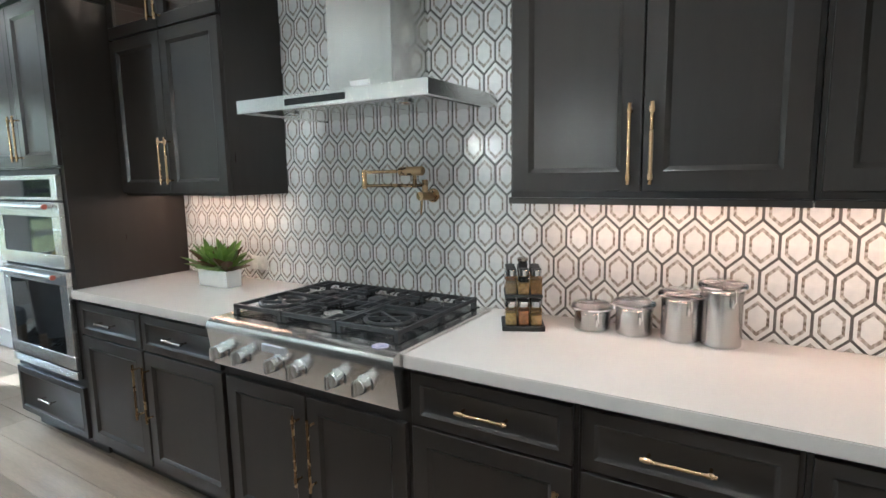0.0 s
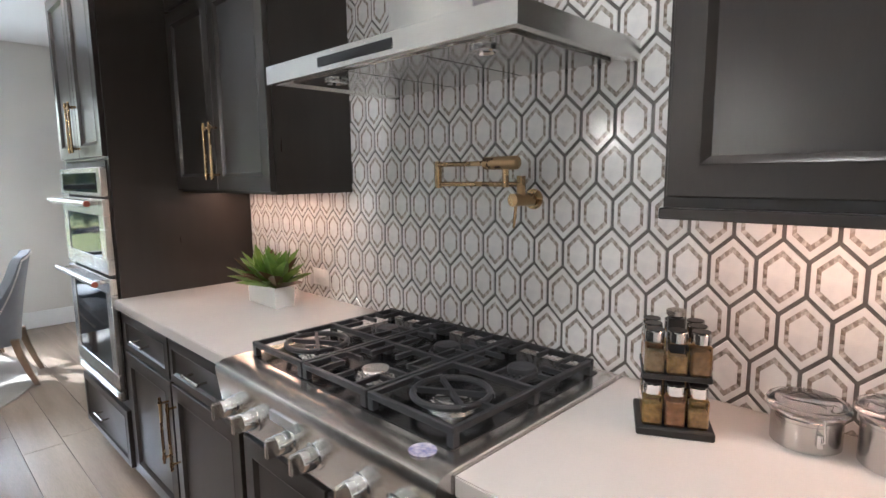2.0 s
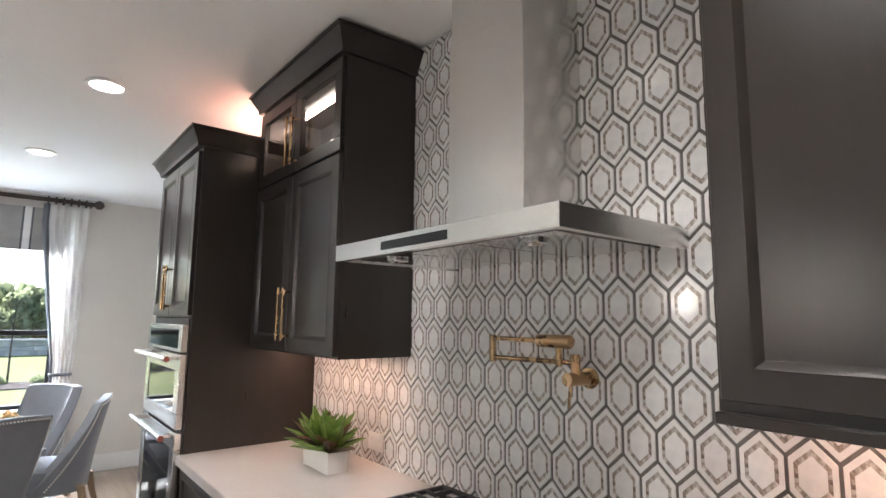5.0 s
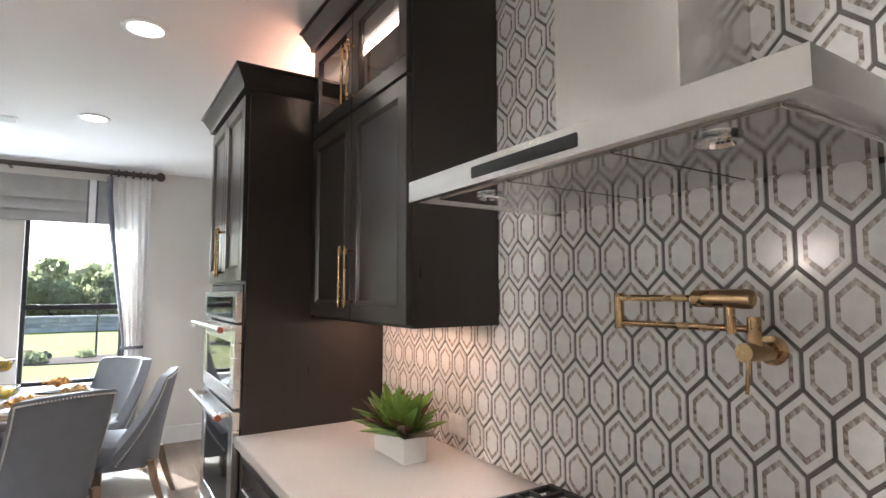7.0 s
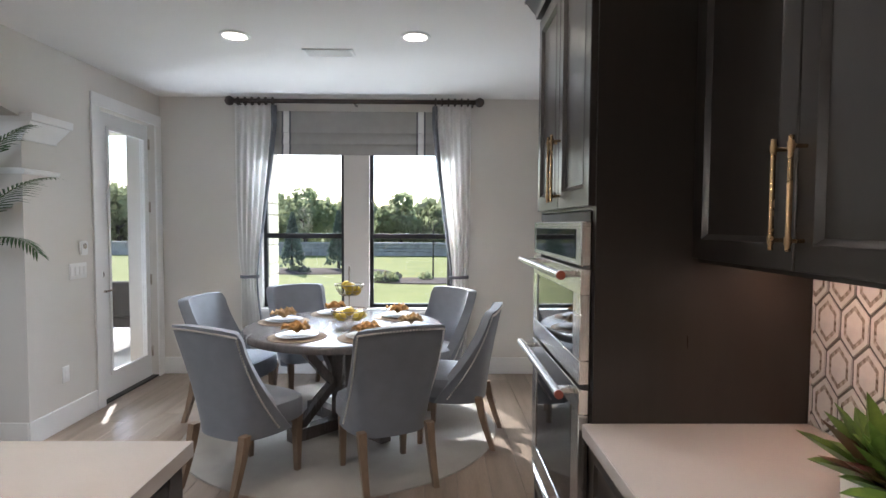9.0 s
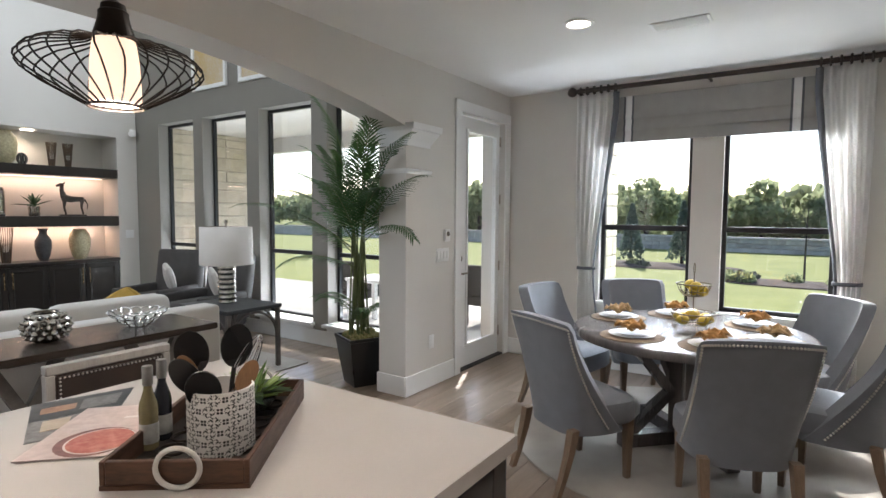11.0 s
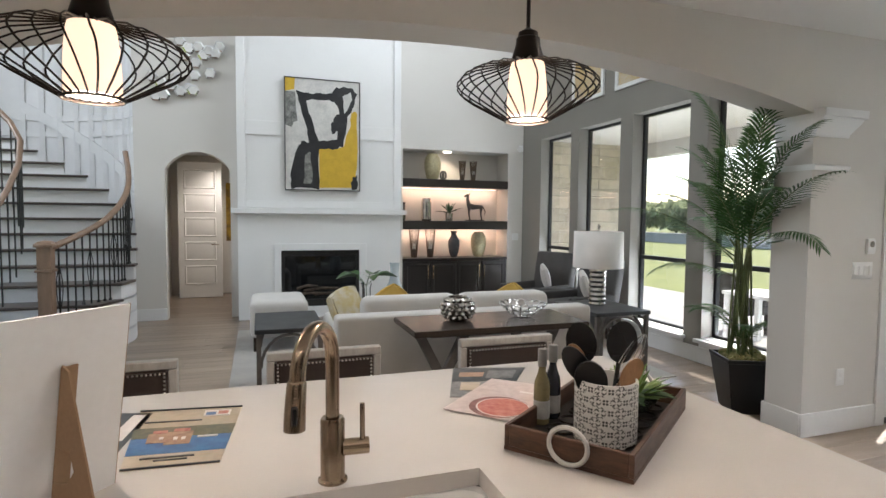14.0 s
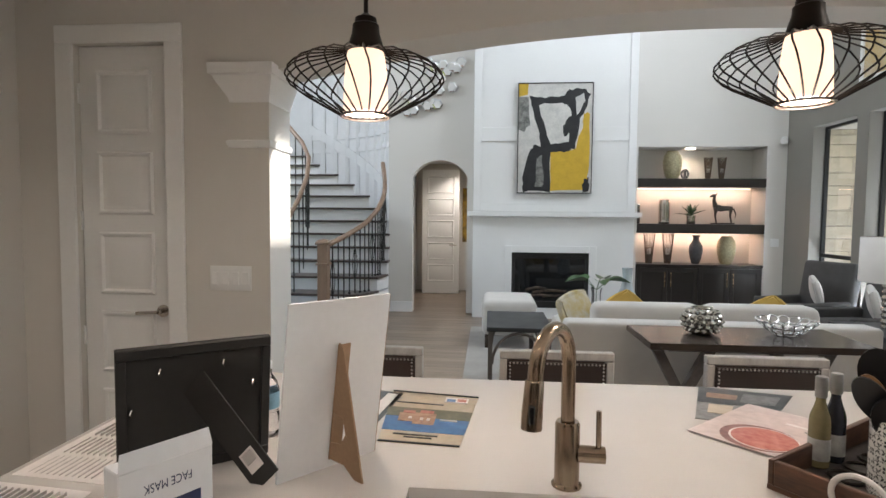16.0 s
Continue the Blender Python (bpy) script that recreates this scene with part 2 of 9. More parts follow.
wall("wall_north", -6.75, TILE_Y + 0.012, 0, EAST_X + 0.2, TILE_Y + 0.25, CEIL_Z, [], "x", WALLP, "greige painted kitchen wall")
wall("wall_west", WIN_X - 0.2, ARCH_Y, 0, WIN_X, TILE_Y + 0.012, CEIL_Z, [(-0.50, 0.31, 0.66, 2.50), (0.56, 1.37, 0.66, 2.50)], "y", WALLP, "greige nook wall with two tall windows")
wall("wall_east", EAST_X, ARCH_Y, 0, EAST_X + 0.2, TILE_Y + 0.012, CEIL_Z, [], "y", WALLP, "greige painted kitchen wall")
# wall with the arch: piers left and right, with a door each
DOOR_W = (-6.46, -5.56)
wall("wall_patio", WIN_X - 0.2, ARCH_Y - ARCH_T, 0, -4.76, ARCH_Y, CEIL_Z, [(DOOR_W[0], DOOR_W[1], 0, 2.44)], "x", WALLP, "greige wall with the glazed patio door")
wall("wall_pantry", -0.16, ARCH_Y - ARCH_T, 0, EAST_X + 0.2, ARCH_Y, CEIL_Z, [(0.37, 0.86, 0, 2.34)], "x", WALLP, "greige wall with the pantry door")


def arch_block(name, x0, x1, spring, top, head, y0, y1, mat, label, steps=28):
    c, half, rise = (x0 + x1) / 2, (x1 - x0) / 2, top - spring
    r = (half * half + rise * rise) / (2 * rise)
    line = []
    for i in range(steps + 1):
        x = x0 + (x1 - x0) * i / steps
        line.append((x, top - r + math.sqrt(max(0, r * r - (x - c) ** 2))))
    bm = bmesh.new()
    prism(bm, [(x0, head), *line, (x1, head)], y1 - y0, lambda u, v, d: (u, y0 + d, v))
    return solid(name, bm, mat, label, "wall", soft=False)


arch_block("wall_arch", -4.76, -0.16, 2.19, 2.445, CEIL_Z, ARCH_Y - ARCH_T, ARCH_Y, WALLP, "greige wall above the wide shallow arch")
solid("wall_upper", boxed(-5.8, ARCH_Y - ARCH_T, CEIL_Z, 4.6, ARCH_Y - 0.002, LIV_TOP), WALLP, "painted wall above the arch", "wall", soft=False)

# living room
LW = [(-6.67, -5.79), (-5.58, -4.65), (-4.41, -3.485), (-3.24, -2.30)]
# Unseen high openings, added so sun strikes the pier and fill light enters.
HIGH = [(-5.9, -5.0), (-4.35, -3.45), (-2.95, -2.25)]
wall("wall_windows", LIV_X - 0.22, BACK_Y - 0.2, 0, LIV_X, ARCH_Y - ARCH_T, LIV_TOP, [(a, b, 0.25, 2.75) for a, b in LW] + [(a, b, 6.03, 6.75) for a, b in HIGH], "y", WALLD, "taupe accent wall with tall windows and unseen high light openings")
HALL = (-0.90, -0.05)
NICHE = (-5.32, -3.47)
wall("wall_south", LIV_X, BACK_Y - 0.2, 0, 0.33, BACK_Y, LIV_TOP, [(NICHE[0], NICHE[1], 0, 2.58), (HALL[0], HALL[1], 0, 2.40)], "x", WALLP, "greige living room wall with niche and arched doorway")
arch_block("wall_arch_hall", HALL[0], HALL[1], 2.13, 2.38, 2.41, BACK_Y - 0.198, BACK_Y - 0.001, WALLP, "arched head of the hall doorway", 16)
bm = bmesh.new()
box(bm, NICHE[0] - 0.1, BACK_Y - 0.55, 0, NICHE[1] + 0.1, BACK_Y - 0.45, 2.75)
box(bm, NICHE[0] - 0.1, BACK_Y - 0.45, 0, NICHE[0], BACK_Y - 0.2, 2.75)
box(bm, NICHE[1], BACK_Y - 0.45, 0, NICHE[1] + 0.1, BACK_Y - 0.2, 2.75)
box(bm, NICHE[0], BACK_Y - 0.45, 2.58, NICHE[1], BACK_Y - 0.2, 2.75)
solid("wall_niche", bm, WALLP, "recess of the display niche", "wall", soft=False)
# The opening is unseen, cut only to hold a fill lamp.
wall("wall_stair", 4.4, -10.2, 0, 4.6, ARCH_Y - ARCH_T, LIV_TOP, [(-6.3, -4.7, 3.9, 5.7)], "y", WALLP, "plain wall beyond the stairs with an unseen opening for a fill lamp")
bm = bmesh.new()
box(bm, -1.6, -10.2, 0, 0.33, -10.0, LIV_TOP)
box(bm, 0.25, -10.0, 0, 0.33, BACK_Y - 0.2, LIV_TOP)
box(bm, -1.6, -10.0, 0, -1.4, BACK_Y - 0.2, 2.9)
solid("wall_hall", bm, WALLP, "plain walls of the hall behind the doorway", "wall", soft=False)
solid("ceiling", boxed(-1.6, -10.2, 2.6, 0.25, BACK_Y - 0.2, 2.7), CEIL, "white hall ceiling", "ceiling")

# ---- kitchen run ----
TALL_X, UPL, HOOD, UPR = (-3.50, -2.70), (-2.70, -1.81), (-1.535, -0.62), -0.41
DOOR_RINGS = [(0, 0.002), (0.002, 0), (0.052, 0), (0.056, -0.002), (0.062, 0.002), (0.070, 0.010), (0.074, 0.010)]
DRAWER_RINGS = [(0, 0.002), (0.002, 0), (0.030, 0), (0.034, -0.002), (0.040, 0.003), (0.046, 0.008)]


def handle(parent, M, u, v0, v1, upright=True, mat=BRASS, r=0.0055):
    """A round bar pull on two posts."""
    bm = bmesh.new()
    def at(p, d):
        return M(u, p, d) if upright else M(p, u, d)
    tube(bm, [at(v0, -0.032), at(v1, -0.032)], r, 10)
    e = (v1 - v0) * 0.09
    for v in (v0 + e, v1 - e):
        tube(bm, [at(v, 0.001), at(v, -0.032)], r * 0.8, 8)
        tube(bm, [at(v - 0.008, -0.032), at(v + 0.008, -0.032)], r * 1.3, 10)
    part("handle", bm, mat, parent, "brushed champagne brass bar handle" if mat is BRASS else "polished nickel bar handle")


def cab_door(parent, M, u0, u1, v0, v1, pull=None, name="door", rings=DOOR_RINGS, mat=CAB):
    d = part(name, panel(bmesh.new(), M, u0, u1, v0, v1, 0.02, rings), mat, parent)
    if pull:
        handle(d, M, *pull)
    return d


def crown(bm, x0, x1, y0, y1, z0, h, out):
    """Cove crown round the front and both sides."""
    prof = [(0, 0), (0.012, 0), (0.014, 0.012), (0.3 * out, 0.25 * h), (0.55 * out, 0.5 * h), (0.85 * out, 0.85 * h), (out, 0.88 * h), (out, h), (0, h)]
    rings = []
    for o, z in prof:
        rings.append([(x0 - o, y1, z0 + z), (x0 - o, y0 - o, z0 + z), (x1 + o, y0 - o, z0 + z), (x1 + o, y1, z0 + z)])
    ring_stack(bm, rings)


def base_unit(x0, x1, label, drawers=None, front=1.69):
    """Base cabinet: drawer row above doors on a recessed plinth."""
    c = thing("base_cabinet", (x0 + x1) / 2, 2.0, 0, label, "cabinet", "base cabinets")
    bm = bmesh.new()
    box(bm, x0, front, 0.10, x1, TILE_Y - 0.004, 0.888)
    part("body", bm, CAB, c)
    part("plinth", boxed(x0 + 0.002, front + 0.07, 0, x1 - 0.002, TILE_Y - 0.004, 0.10), CAB, c)
    return c


M = face_south(1.668)
# left base cabinets
c = base_unit(-2.70, -1.552, "dark espresso base cabinet with two drawers and two doors")
for a, b in ((-2.685, -2.145), (-2.130, -1.567)):
    m = (a + b) / 2
    cab_door(c, M, a, b, 0.70, 0.868, (0.785, m - 0.07, m + 0.07, False, NICKEL), "drawer", DRAWER_RINGS, CABH)
cab_door(c, M, -2.685, -2.145, 0.115, 0.69, (-2.177, 0.36, 0.63))
cab_door(c, M, -2.130, -1.567, 0.115, 0.69, (-2.098, 0.36, 0.63))
# under the rangetop
c = base_unit(-1.55, -0.632, "dark espresso base cabinet under the rangetop")
cab_door(c, M, -1.538, -1.097, 0.115, 0.69, (-1.129, 0.34, 0.62))
cab_door(c, M, -1.087, -0.645, 0.115, 0.69, (-1.055, 0.34, 0.62))
# right base cabinets
for x0, x1, n in ((-0.63, -0.085, 1), (-0.083, 0.42, 1), (0.422, EAST_X, 1)):
    c = base_unit(x0, x1, "dark espresso base cabinet with a drawer over a door")
    m = (x0 + x1) / 2
    cab_door(c, M, x0 + 0.012, x1 - 0.012, 0.70, 0.868, (0.785, m - 0.085, m + 0.085, False, BRASS), "drawer", DRAWER_RINGS, CABH)
    cab_door(c, M, x0 + 0.012, x1 - 0.012, 0.115, 0.69, (x1 - 0.05 if x0 < -0.3 else x0 + 0.05, 0.36, 0.63))

# worktops
for x0, x1, label in ((-2.70, -1.545, "white quartz worktop by the tall ovens"), (-0.633, EAST_X, "long white quartz worktop with spice rack and canisters")):
    solid("worktop", boxed(x0, 1.645, 0.888, x1, TILE_Y - 0.001, 0.93, 0.003, seg=2), QUARTZ, label, "worktop", kind="thing")
solid("worktop", boxed(-1.545, 2.272, 0.888, -0.633, TILE_Y - 0.001, 0.93, 0.002), QUARTZ, "narrow white quartz strip behind the rangetop", "worktop", kind="thing")


def upper_unit(x0, x1, z0, z1, label, pulls=True):
    c = thing("wall_cabinet", (x0 + x1) / 2, 2.1, z0, label, "cabinet", "wall cabinets")
    bm = bmesh.new()
    box(bm, x0, 1.972, z0, x1, TILE_Y - 0.004, z1)
    part("body", bm, CAB, c)
    return c


MU = face_south(1.950)
# left wall cabinet: solid doors below, lit glass doors above
x0, x1 = UPL
c = thing("wall_cabinet", (x0 + x1) / 2, 2.1, 1.40, "tall espresso wall cabinet with lit glass doors on top", "cabinet", "wall cabinets")
bm = bmesh.new()
box(bm, x0, 1.972, 1.40, x1, TILE_Y - 0.004, 2.215)
part("body", bm, CAB, c)
part("side_panel", boxed(x0, 1.972, 2.215, x0 + 0.02, TILE_Y - 0.004, 2.60), CAB, c)
part("side_panel", boxed(x1 - 0.02, 1.972, 2.215, x1, TILE_Y - 0.004, 2.60), CAB, c)
part("back_panel", boxed(x0 + 0.02, 2.28, 2.215, x1 - 0.02, TILE_Y - 0.004, 2.60), CAB, c)
part("top_panel", boxed(x0, 1.972, 2.60, x1, TILE_Y - 0.004, 2.64), CAB, c)
part("stile", boxed((x0 + x1) / 2 - 0.02, 1.972, 2.215, (x0 + x1) / 2 + 0.02, 1.992, 2.60), CAB, c)
bm = bmesh.new()
crown(bm, x0 - 0.002, x1 + 0.002, 1.95, TILE_Y - 0.004, 2.61, 0.10, 0.055)
part("crown", bm, CAB, c)
mid = (x0 + x1) / 2
cab_door(c, MU, x0 + 0.004, mid - 0.002, 1.412, 2.195, (mid - 0.028, 1.455, 1.685))
cab_door(c, MU, mid + 0.002, x1 - 0.004, 1.412, 2.195, (mid + 0.028, 1.455, 1.685))
GLASSD = clear("cabinet_glass", (0.9, 0.9, 0.9))
LED = glow("led_strip", (1.0, 0.80, 0.62), 4.0)
for a, b, s in ((x0 + 0.004, mid - 0.002, -1), (mid + 0.002, x1 - 0.004, 1)):
    bm = bmesh.new()
    for q in ((a, b, 2.207, 2.265), (a, b, 2.54, 2.60), (a, a + 0.058, 2.265, 2.54), (b - 0.058, b, 2.265, 2.54)):
        box(bm, q[0], 1.950, q[2], q[1], 1.970, q[3], 0.002)
    d = part("glass_door", bm, CAB, c)
    part("pane", boxed(a + 0.055, 1.962, 2.262, b - 0.055, 1.966, 2.543), GLASSD, d, "clear glass pane")
    handle(d, MU, mid + s * 0.028, 2.235, 2.47)
part("led_strip", boxed(x0 + 0.06, 2.10, 2.585, x1 - 0.06, 2.115, 2.597), LED, c, "warm white LED strip")

# right wall cabinets
for a, b in ((UPR, 0.411), (0.414, EAST_X)):
    c = upper_unit(a, b, 1.40, 2.66, "large espresso wall cabinet with two doors")
    m = (a + b) / 2
    cab_door(c, MU, a + 0.012, m - 0.002, 1.425, 2.64, (m - 0.030, 1.445, 1.67))
    cab_door(c, MU, m + 0.002, b - 0.012, 1.425, 2.64, (m + 0.030, 1.445, 1.67))
    part("light_rail", boxed(a, 1.950, 1.385, b, 1.972, 1.405, 0.002), CABH, c)

# tall oven cabinet
x0, x1 = TALL_X
FR = 1.655
c = thing("oven_cabinet", (x0 + x1) / 2, 2.0, 0, "tall espresso cabinet that houses two ovens", "cabinet")
bm = bmesh.new()
box(bm, x0, FR + 0.02, 0.10, x1, TILE_Y - 0.004, 0.44)
part("drawer_box", bm, CAB, c)
part("side_panel", boxed(x0, FR + 0.02, 0.44, x0 + 0.035, TILE_Y - 0.004, 1.55), CAB, c)
part("side_panel", boxed(x1 - 0.035, FR + 0.02, 0.44, x1, TILE_Y - 0.004, 1.55), CAB, c)
part("back_panel", boxed(x0 + 0.035, 2.27, 0.44, x1 - 0.035, TILE_Y - 0.004, 1.55), CAB, c)
part("upper_box", boxed(x0, FR + 0.02, 1.55, x1, TILE_Y - 0.004, 2.42), CAB, c)
part("plinth", boxed(x0 + 0.002, FR + 0.09, 0, x1 - 0.002, TILE_Y - 0.004, 0.10), CAB, c)
MT = face_south(FR)
mid = (x0 + x1) / 2
cab_door(c, MT, x0 + 0.012, mid - 0.002, 1.56, 2.36, (mid - 0.028, 1.585, 1.82))
cab_door(c, MT, mid + 0.002, x1 - 0.012, 1.56, 2.36, (mid + 0.028, 1.585, 1.82))
cab_door(c, MT, x0 + 0.012, x1 - 0.012, 0.12, 0.40, (0.26, mid - 0.07, mid + 0.07, False, NICKEL), "drawer", DRAWER_RINGS, CABH)
bm = bmesh.new()
crown(bm, x0 - 0.002, x1 + 0.002, FR, TILE_Y - 0.004, 2.38, 0.09, 0.055)
part("crown", bm, CAB, c)

# ---- kitchen appliances and small things ----
# range hood
POLISH = material("polished_steel", (0.50, 0.49, 0.48), 0.09, 1.0, vary=0.03, rough_vary=0.03)
hx0, hx1, hy = HOOD[0], HOOD[1], 1.807
hood = thing("range_hood", (hx0 + hx1) / 2, 2.06, 1.735, "brushed steel chimney range hood over the rangetop", "range hood")
bm = bmesh.new()
ring_stack(bm, [[(hx0 + a, hy + a, z), (hx1 - a, hy + a, z), (hx1 - a, TILE_Y - 0.003, z), (hx0 + a, TILE_Y - 0.003, z)]
                for a, z in ((0.03, 1.747), (0.018, 1.735), (0.001, 1.735), (0, 1.736), (0, 1.786), (0.001, 1.787))], True, True)
part("canopy", bm, STEEL, hood)
cx0, cx1, cy = -1.262, -0.938, 2.05
part("chimney", boxed(cx0, cy, 1.787, cx1, TILE_Y - 0.003, 2.44, 0.002), STEELV, hood)
part("upper_chimney", boxed(cx0 + 0.004, cy + 0.004, 2.44, cx1 - 0.004, TILE_Y - 0.003, CEIL_Z - 0.001, 0.002), STEELV, hood)
part("control_strip", boxed(-1.262, hy - 0.0025, 1.748, -0.965, hy + 0.003, 1.772, 0.001), BLACKG, hood, "glossy black touch control strip")
for a in (-1.36, -0.80):
    bm = lathe(bmesh.new(), a, 1.93, 1.728, [(0.030, 0.019), (0.034, 0.008), (0.034, 0.004), (0.026, 0.002), (0.022, 0.008)], 20)
    part("lamp_ring", bm, CHROME, hood, "chrome ring of the hood lamp")
for i in range(3):
    a = hx0 + 0.06 + i * 0.268
    bm = boxed(a, 1.86, 1.739, a + 0.262, 2.27, 1.7465, 0.001)
    part("filter_panel", bm, POLISH, hood, "polished steel perimeter filter panel")
part("badge", boxed(-1.145, cy - 0.003, 1.835, -1.045, cy + 0.001, 1.857, 0.001), material("badge_metal", (0.75, 0.74, 0.72), 0.35, 0.6), hood, "small silver name plate")

# rangetop
rx0, rx1 = -1.543, -0.635
rt = thing("rangetop", (rx0 + rx1) / 2, 1.93, 0.74, "steel six-burner gas rangetop with cast iron grates", "cooker")
bm = bmesh.new()
prof = [(2.27, 0.76), (2.27, 0.94), (1.66, 0.94), (1.625, 0.938), (1.606, 0.930), (1.600, 0.915), (1.604, 0.885), (1.622, 0.765), (1.628, 0.752), (1.645, 0.748)]
ring_stack(bm, [[(x, y, z) for y, z in prof] for x in (rx0, rx1)])
part("body", bm, STEEL, rt)
part("burner_pan", boxed(rx0 + 0.045, 1.69, 0.9385, rx1 - 0.045, 2.255, 0.9425, 0.001), BLACKG, rt, "black enamel burner pan")
part("badge", boxed(-1.225, 1.598, 0.862, -1.105, 1.606, 0.888, 0.001), material("plate_metal", (0.55, 0.56, 0.58), 0.3, 0.8), rt, "small silver name plate")
part("sticker", lathe(bmesh.new(), rx1 - 0.09, 1.655, 0.941, [(0.028, 0), (0.028, 0.001)], 24), material("sticker", (0.55, 0.5, 0.55), 0.4, vary=0.25, scale=60, second=(0.12, 0.13, 0.3)), rt, "round printed sticker")
for kx in (-1.455, -1.332, -1.155, -1.045, -0.868, -0.755):
    kz, ky = 0.825, 1.613
    knob = part("knob", tube(bmesh.new(), [(kx, ky + 0.006, kz), (kx, ky - 0.004, kz), (kx, ky - 0.006, kz), (kx, ky - 0.038, kz), (kx, ky - 0.042, kz)], [0.034, 0.034, 0.027, 0.0255, 0.023], 24), CHROME, rt, "polished steel control knob")
    part("grip", boxed(kx - 0.008, ky - 0.066, kz - 0.025, kx + 0.008, ky - 0.038, kz + 0.025, 0.004, seg=2), STEELV, knob)
gx0, gx1, gy0, gy1, gz = -1.497, -0.681, 1.695, 2.235, 0.985
gw = (gx1 - gx0 - 0.012) / 3
for i in range(3):
    a = gx0 + i * (gw + 0.006)
    b = a + gw
    bm = bmesh.new()
    t = 0.013
    for y in (gy0, (gy0 + gy1) / 2, gy1 - t):
        box(bm, a, y, gz - 0.016, b, y + t, gz, 0.002)
    for x in (a, b - t):
        box(bm, x, gy0 + t, gz - 0.016, x + t, gy1 - t, gz - 0.001, 0.002)
    for x in (a, b - 0.02):
        for y in (gy0, (gy0 + gy1) / 2, gy1 - 0.02):
            box(bm, x + 0.001, y + 0.001, 0.9425, x + 0.019, y + 0.018, gz - 0.014)
    for half in (0, 1):
        yc = gy0 + 0.137 + half * 0.270
        xc = (a + b) / 2
        if half == 0 and i != 1:
            tube(bm, [(xc + 0.088 * math.cos(q * math.pi / 14), yc + 0.088 * math.sin(q * math.pi / 14), gz - 0.006) for q in range(28)], 0.008, 8, True)
            for s in (-1, 1):
                bar(bm, (xc - 0.085, yc - 0.085 * s * 0.6, gz - 0.006), (xc + 0.085, yc + 0.085 * s * 0.6, gz - 0.006), 0.010, 0.012)
            for x in (a + 0.01, b - 0.01):
                bar(bm, (x, yc, gz - 0.008), (xc + (0.085 if x > xc else -0.085), yc, gz - 0.008), 0.010, 0.013)
        else:
            for dx in (-0.075, 0.0, 0.075):
                for s in (-1, 1):
                    e = 0.045 if dx else 0.07
                    box(bm, xc + dx - 0.005, min(yc + s * 0.128, yc + s * e), gz - 0.014, xc + dx + 0.005, max(yc + s * 0.128, yc + s * e), gz - 0.001, 0.0015)
            for s in (-1, 1):
                box(bm, min(xc + s * 0.132, xc + s * 0.06), yc - 0.005, gz - 0.014, max(xc + s * 0.132, xc + s * 0.06), yc + 0.005, gz - 0.001, 0.0015)
                for dy in (-0.05, 0.05):
                    box(bm, min(xc + s * 0.13, xc + s * 0.085), yc + dy - 0.005, gz - 0.014, max(xc + s * 0.13, xc + s * 0.085), yc + dy + 0.005, gz - 0.001, 0.0015)
        bb = bmesh.new()
        lathe(bb, xc, yc, 0.9425, [(0.055, 0), (0.052, 0.008), (0.040, 0.012), (0.040, 0.020), (0.036, 0.026), (0.010, 0.028)], 20)
        for q in range(18):
            w = q * math.pi / 9
            box(bb, xc + 0.046 * math.cos(w) - 0.003, yc + 0.046 * math.sin(w) - 0.003, 0.9435, xc + 0.046 * math.cos(w) + 0.003, yc + 0.046 * math.sin(w) + 0.003, 0.958)
        part("burner", bb, IRON if half else STEEL, rt, "round gas burner head")
    part("grate", bm, IRON, rt, "matt black cast iron grate")

# built-in ovens
ox0, ox1 = TALL_X[0] + 0.037, TALL_X[1] - 0.037
OY = 1.640
ov = thing("wall_oven", (ox0 + ox1) / 2, 1.9, 0.442, "stainless steel double wall oven with bar handles", "oven")
part("body", boxed(ox0, OY + 0.03, 0.445, ox1, 2.26, 1.545), BLACKM, ov)
MO = face_south(OY)
cp = part("control_panel", boxed(ox0 - 0.012, OY, 1.385, ox1 + 0.012, OY + 0.03, 1.515, 0.003), STEEL, ov)
part("display", boxed(ox0 + 0.05, OY - 0.002, 1.402, ox1 - 0.05, OY + 0.004, 1.492, 0.001), DARKGL, cp, "dark glass oven display")
def oven_door(z0, z1):
    bm = bmesh.new()
    for q in ((ox0 - 0.012, ox1 + 0.012, z0, z0 + 0.07), (ox0 - 0.012, ox1 + 0.012, z1 - 0.075, z1), (ox0 - 0.012, ox0 + 0.07, z0 + 0.07, z1 - 0.075), (ox1 - 0.07, ox1 + 0.012, z0 + 0.07, z1 - 0.075)):
        box(bm, q[0], OY, q[2], q[1], OY + 0.03, q[3], 0.002)
    d = part("oven_door", bm, STEEL, ov, "steel oven door with dark window")
    part("window", boxed(ox0 + 0.068, OY + 0.004, z0 + 0.068, ox1 - 0.068, OY + 0.012, z1 - 0.073), DARKGL, d, "dark reflective oven glass")
    h = bmesh.new()
    hz = z1 - 0.018
    tube(h, [(ox0 + 0.005, OY - 0.055, hz), (ox1 - 0.005, OY - 0.055, hz)], 0.014, 14)
    for x in (ox0 + 0.055, ox1 - 0.055):
        box(h, x - 0.014, OY - 0.055, hz - 0.010, x + 0.014, OY, hz + 0.010, 0.003)
    g = part("handle", h, STEEL, d, "thick steel bar handle")
    for x in (ox0 + 0.005, ox1 - 0.005):
        s = 0.006 if x > mid else -0.006
        part("end_cap", tube(bmesh.new(), [(x, OY - 0.055, hz), (x + s, OY - 0.055, hz)], 0.0135, 14), material("copper_cap", (0.45, 0.14, 0.10), 0.35, 0.7), g, "dark red end cap")
oven_door(1.035, 1.375)
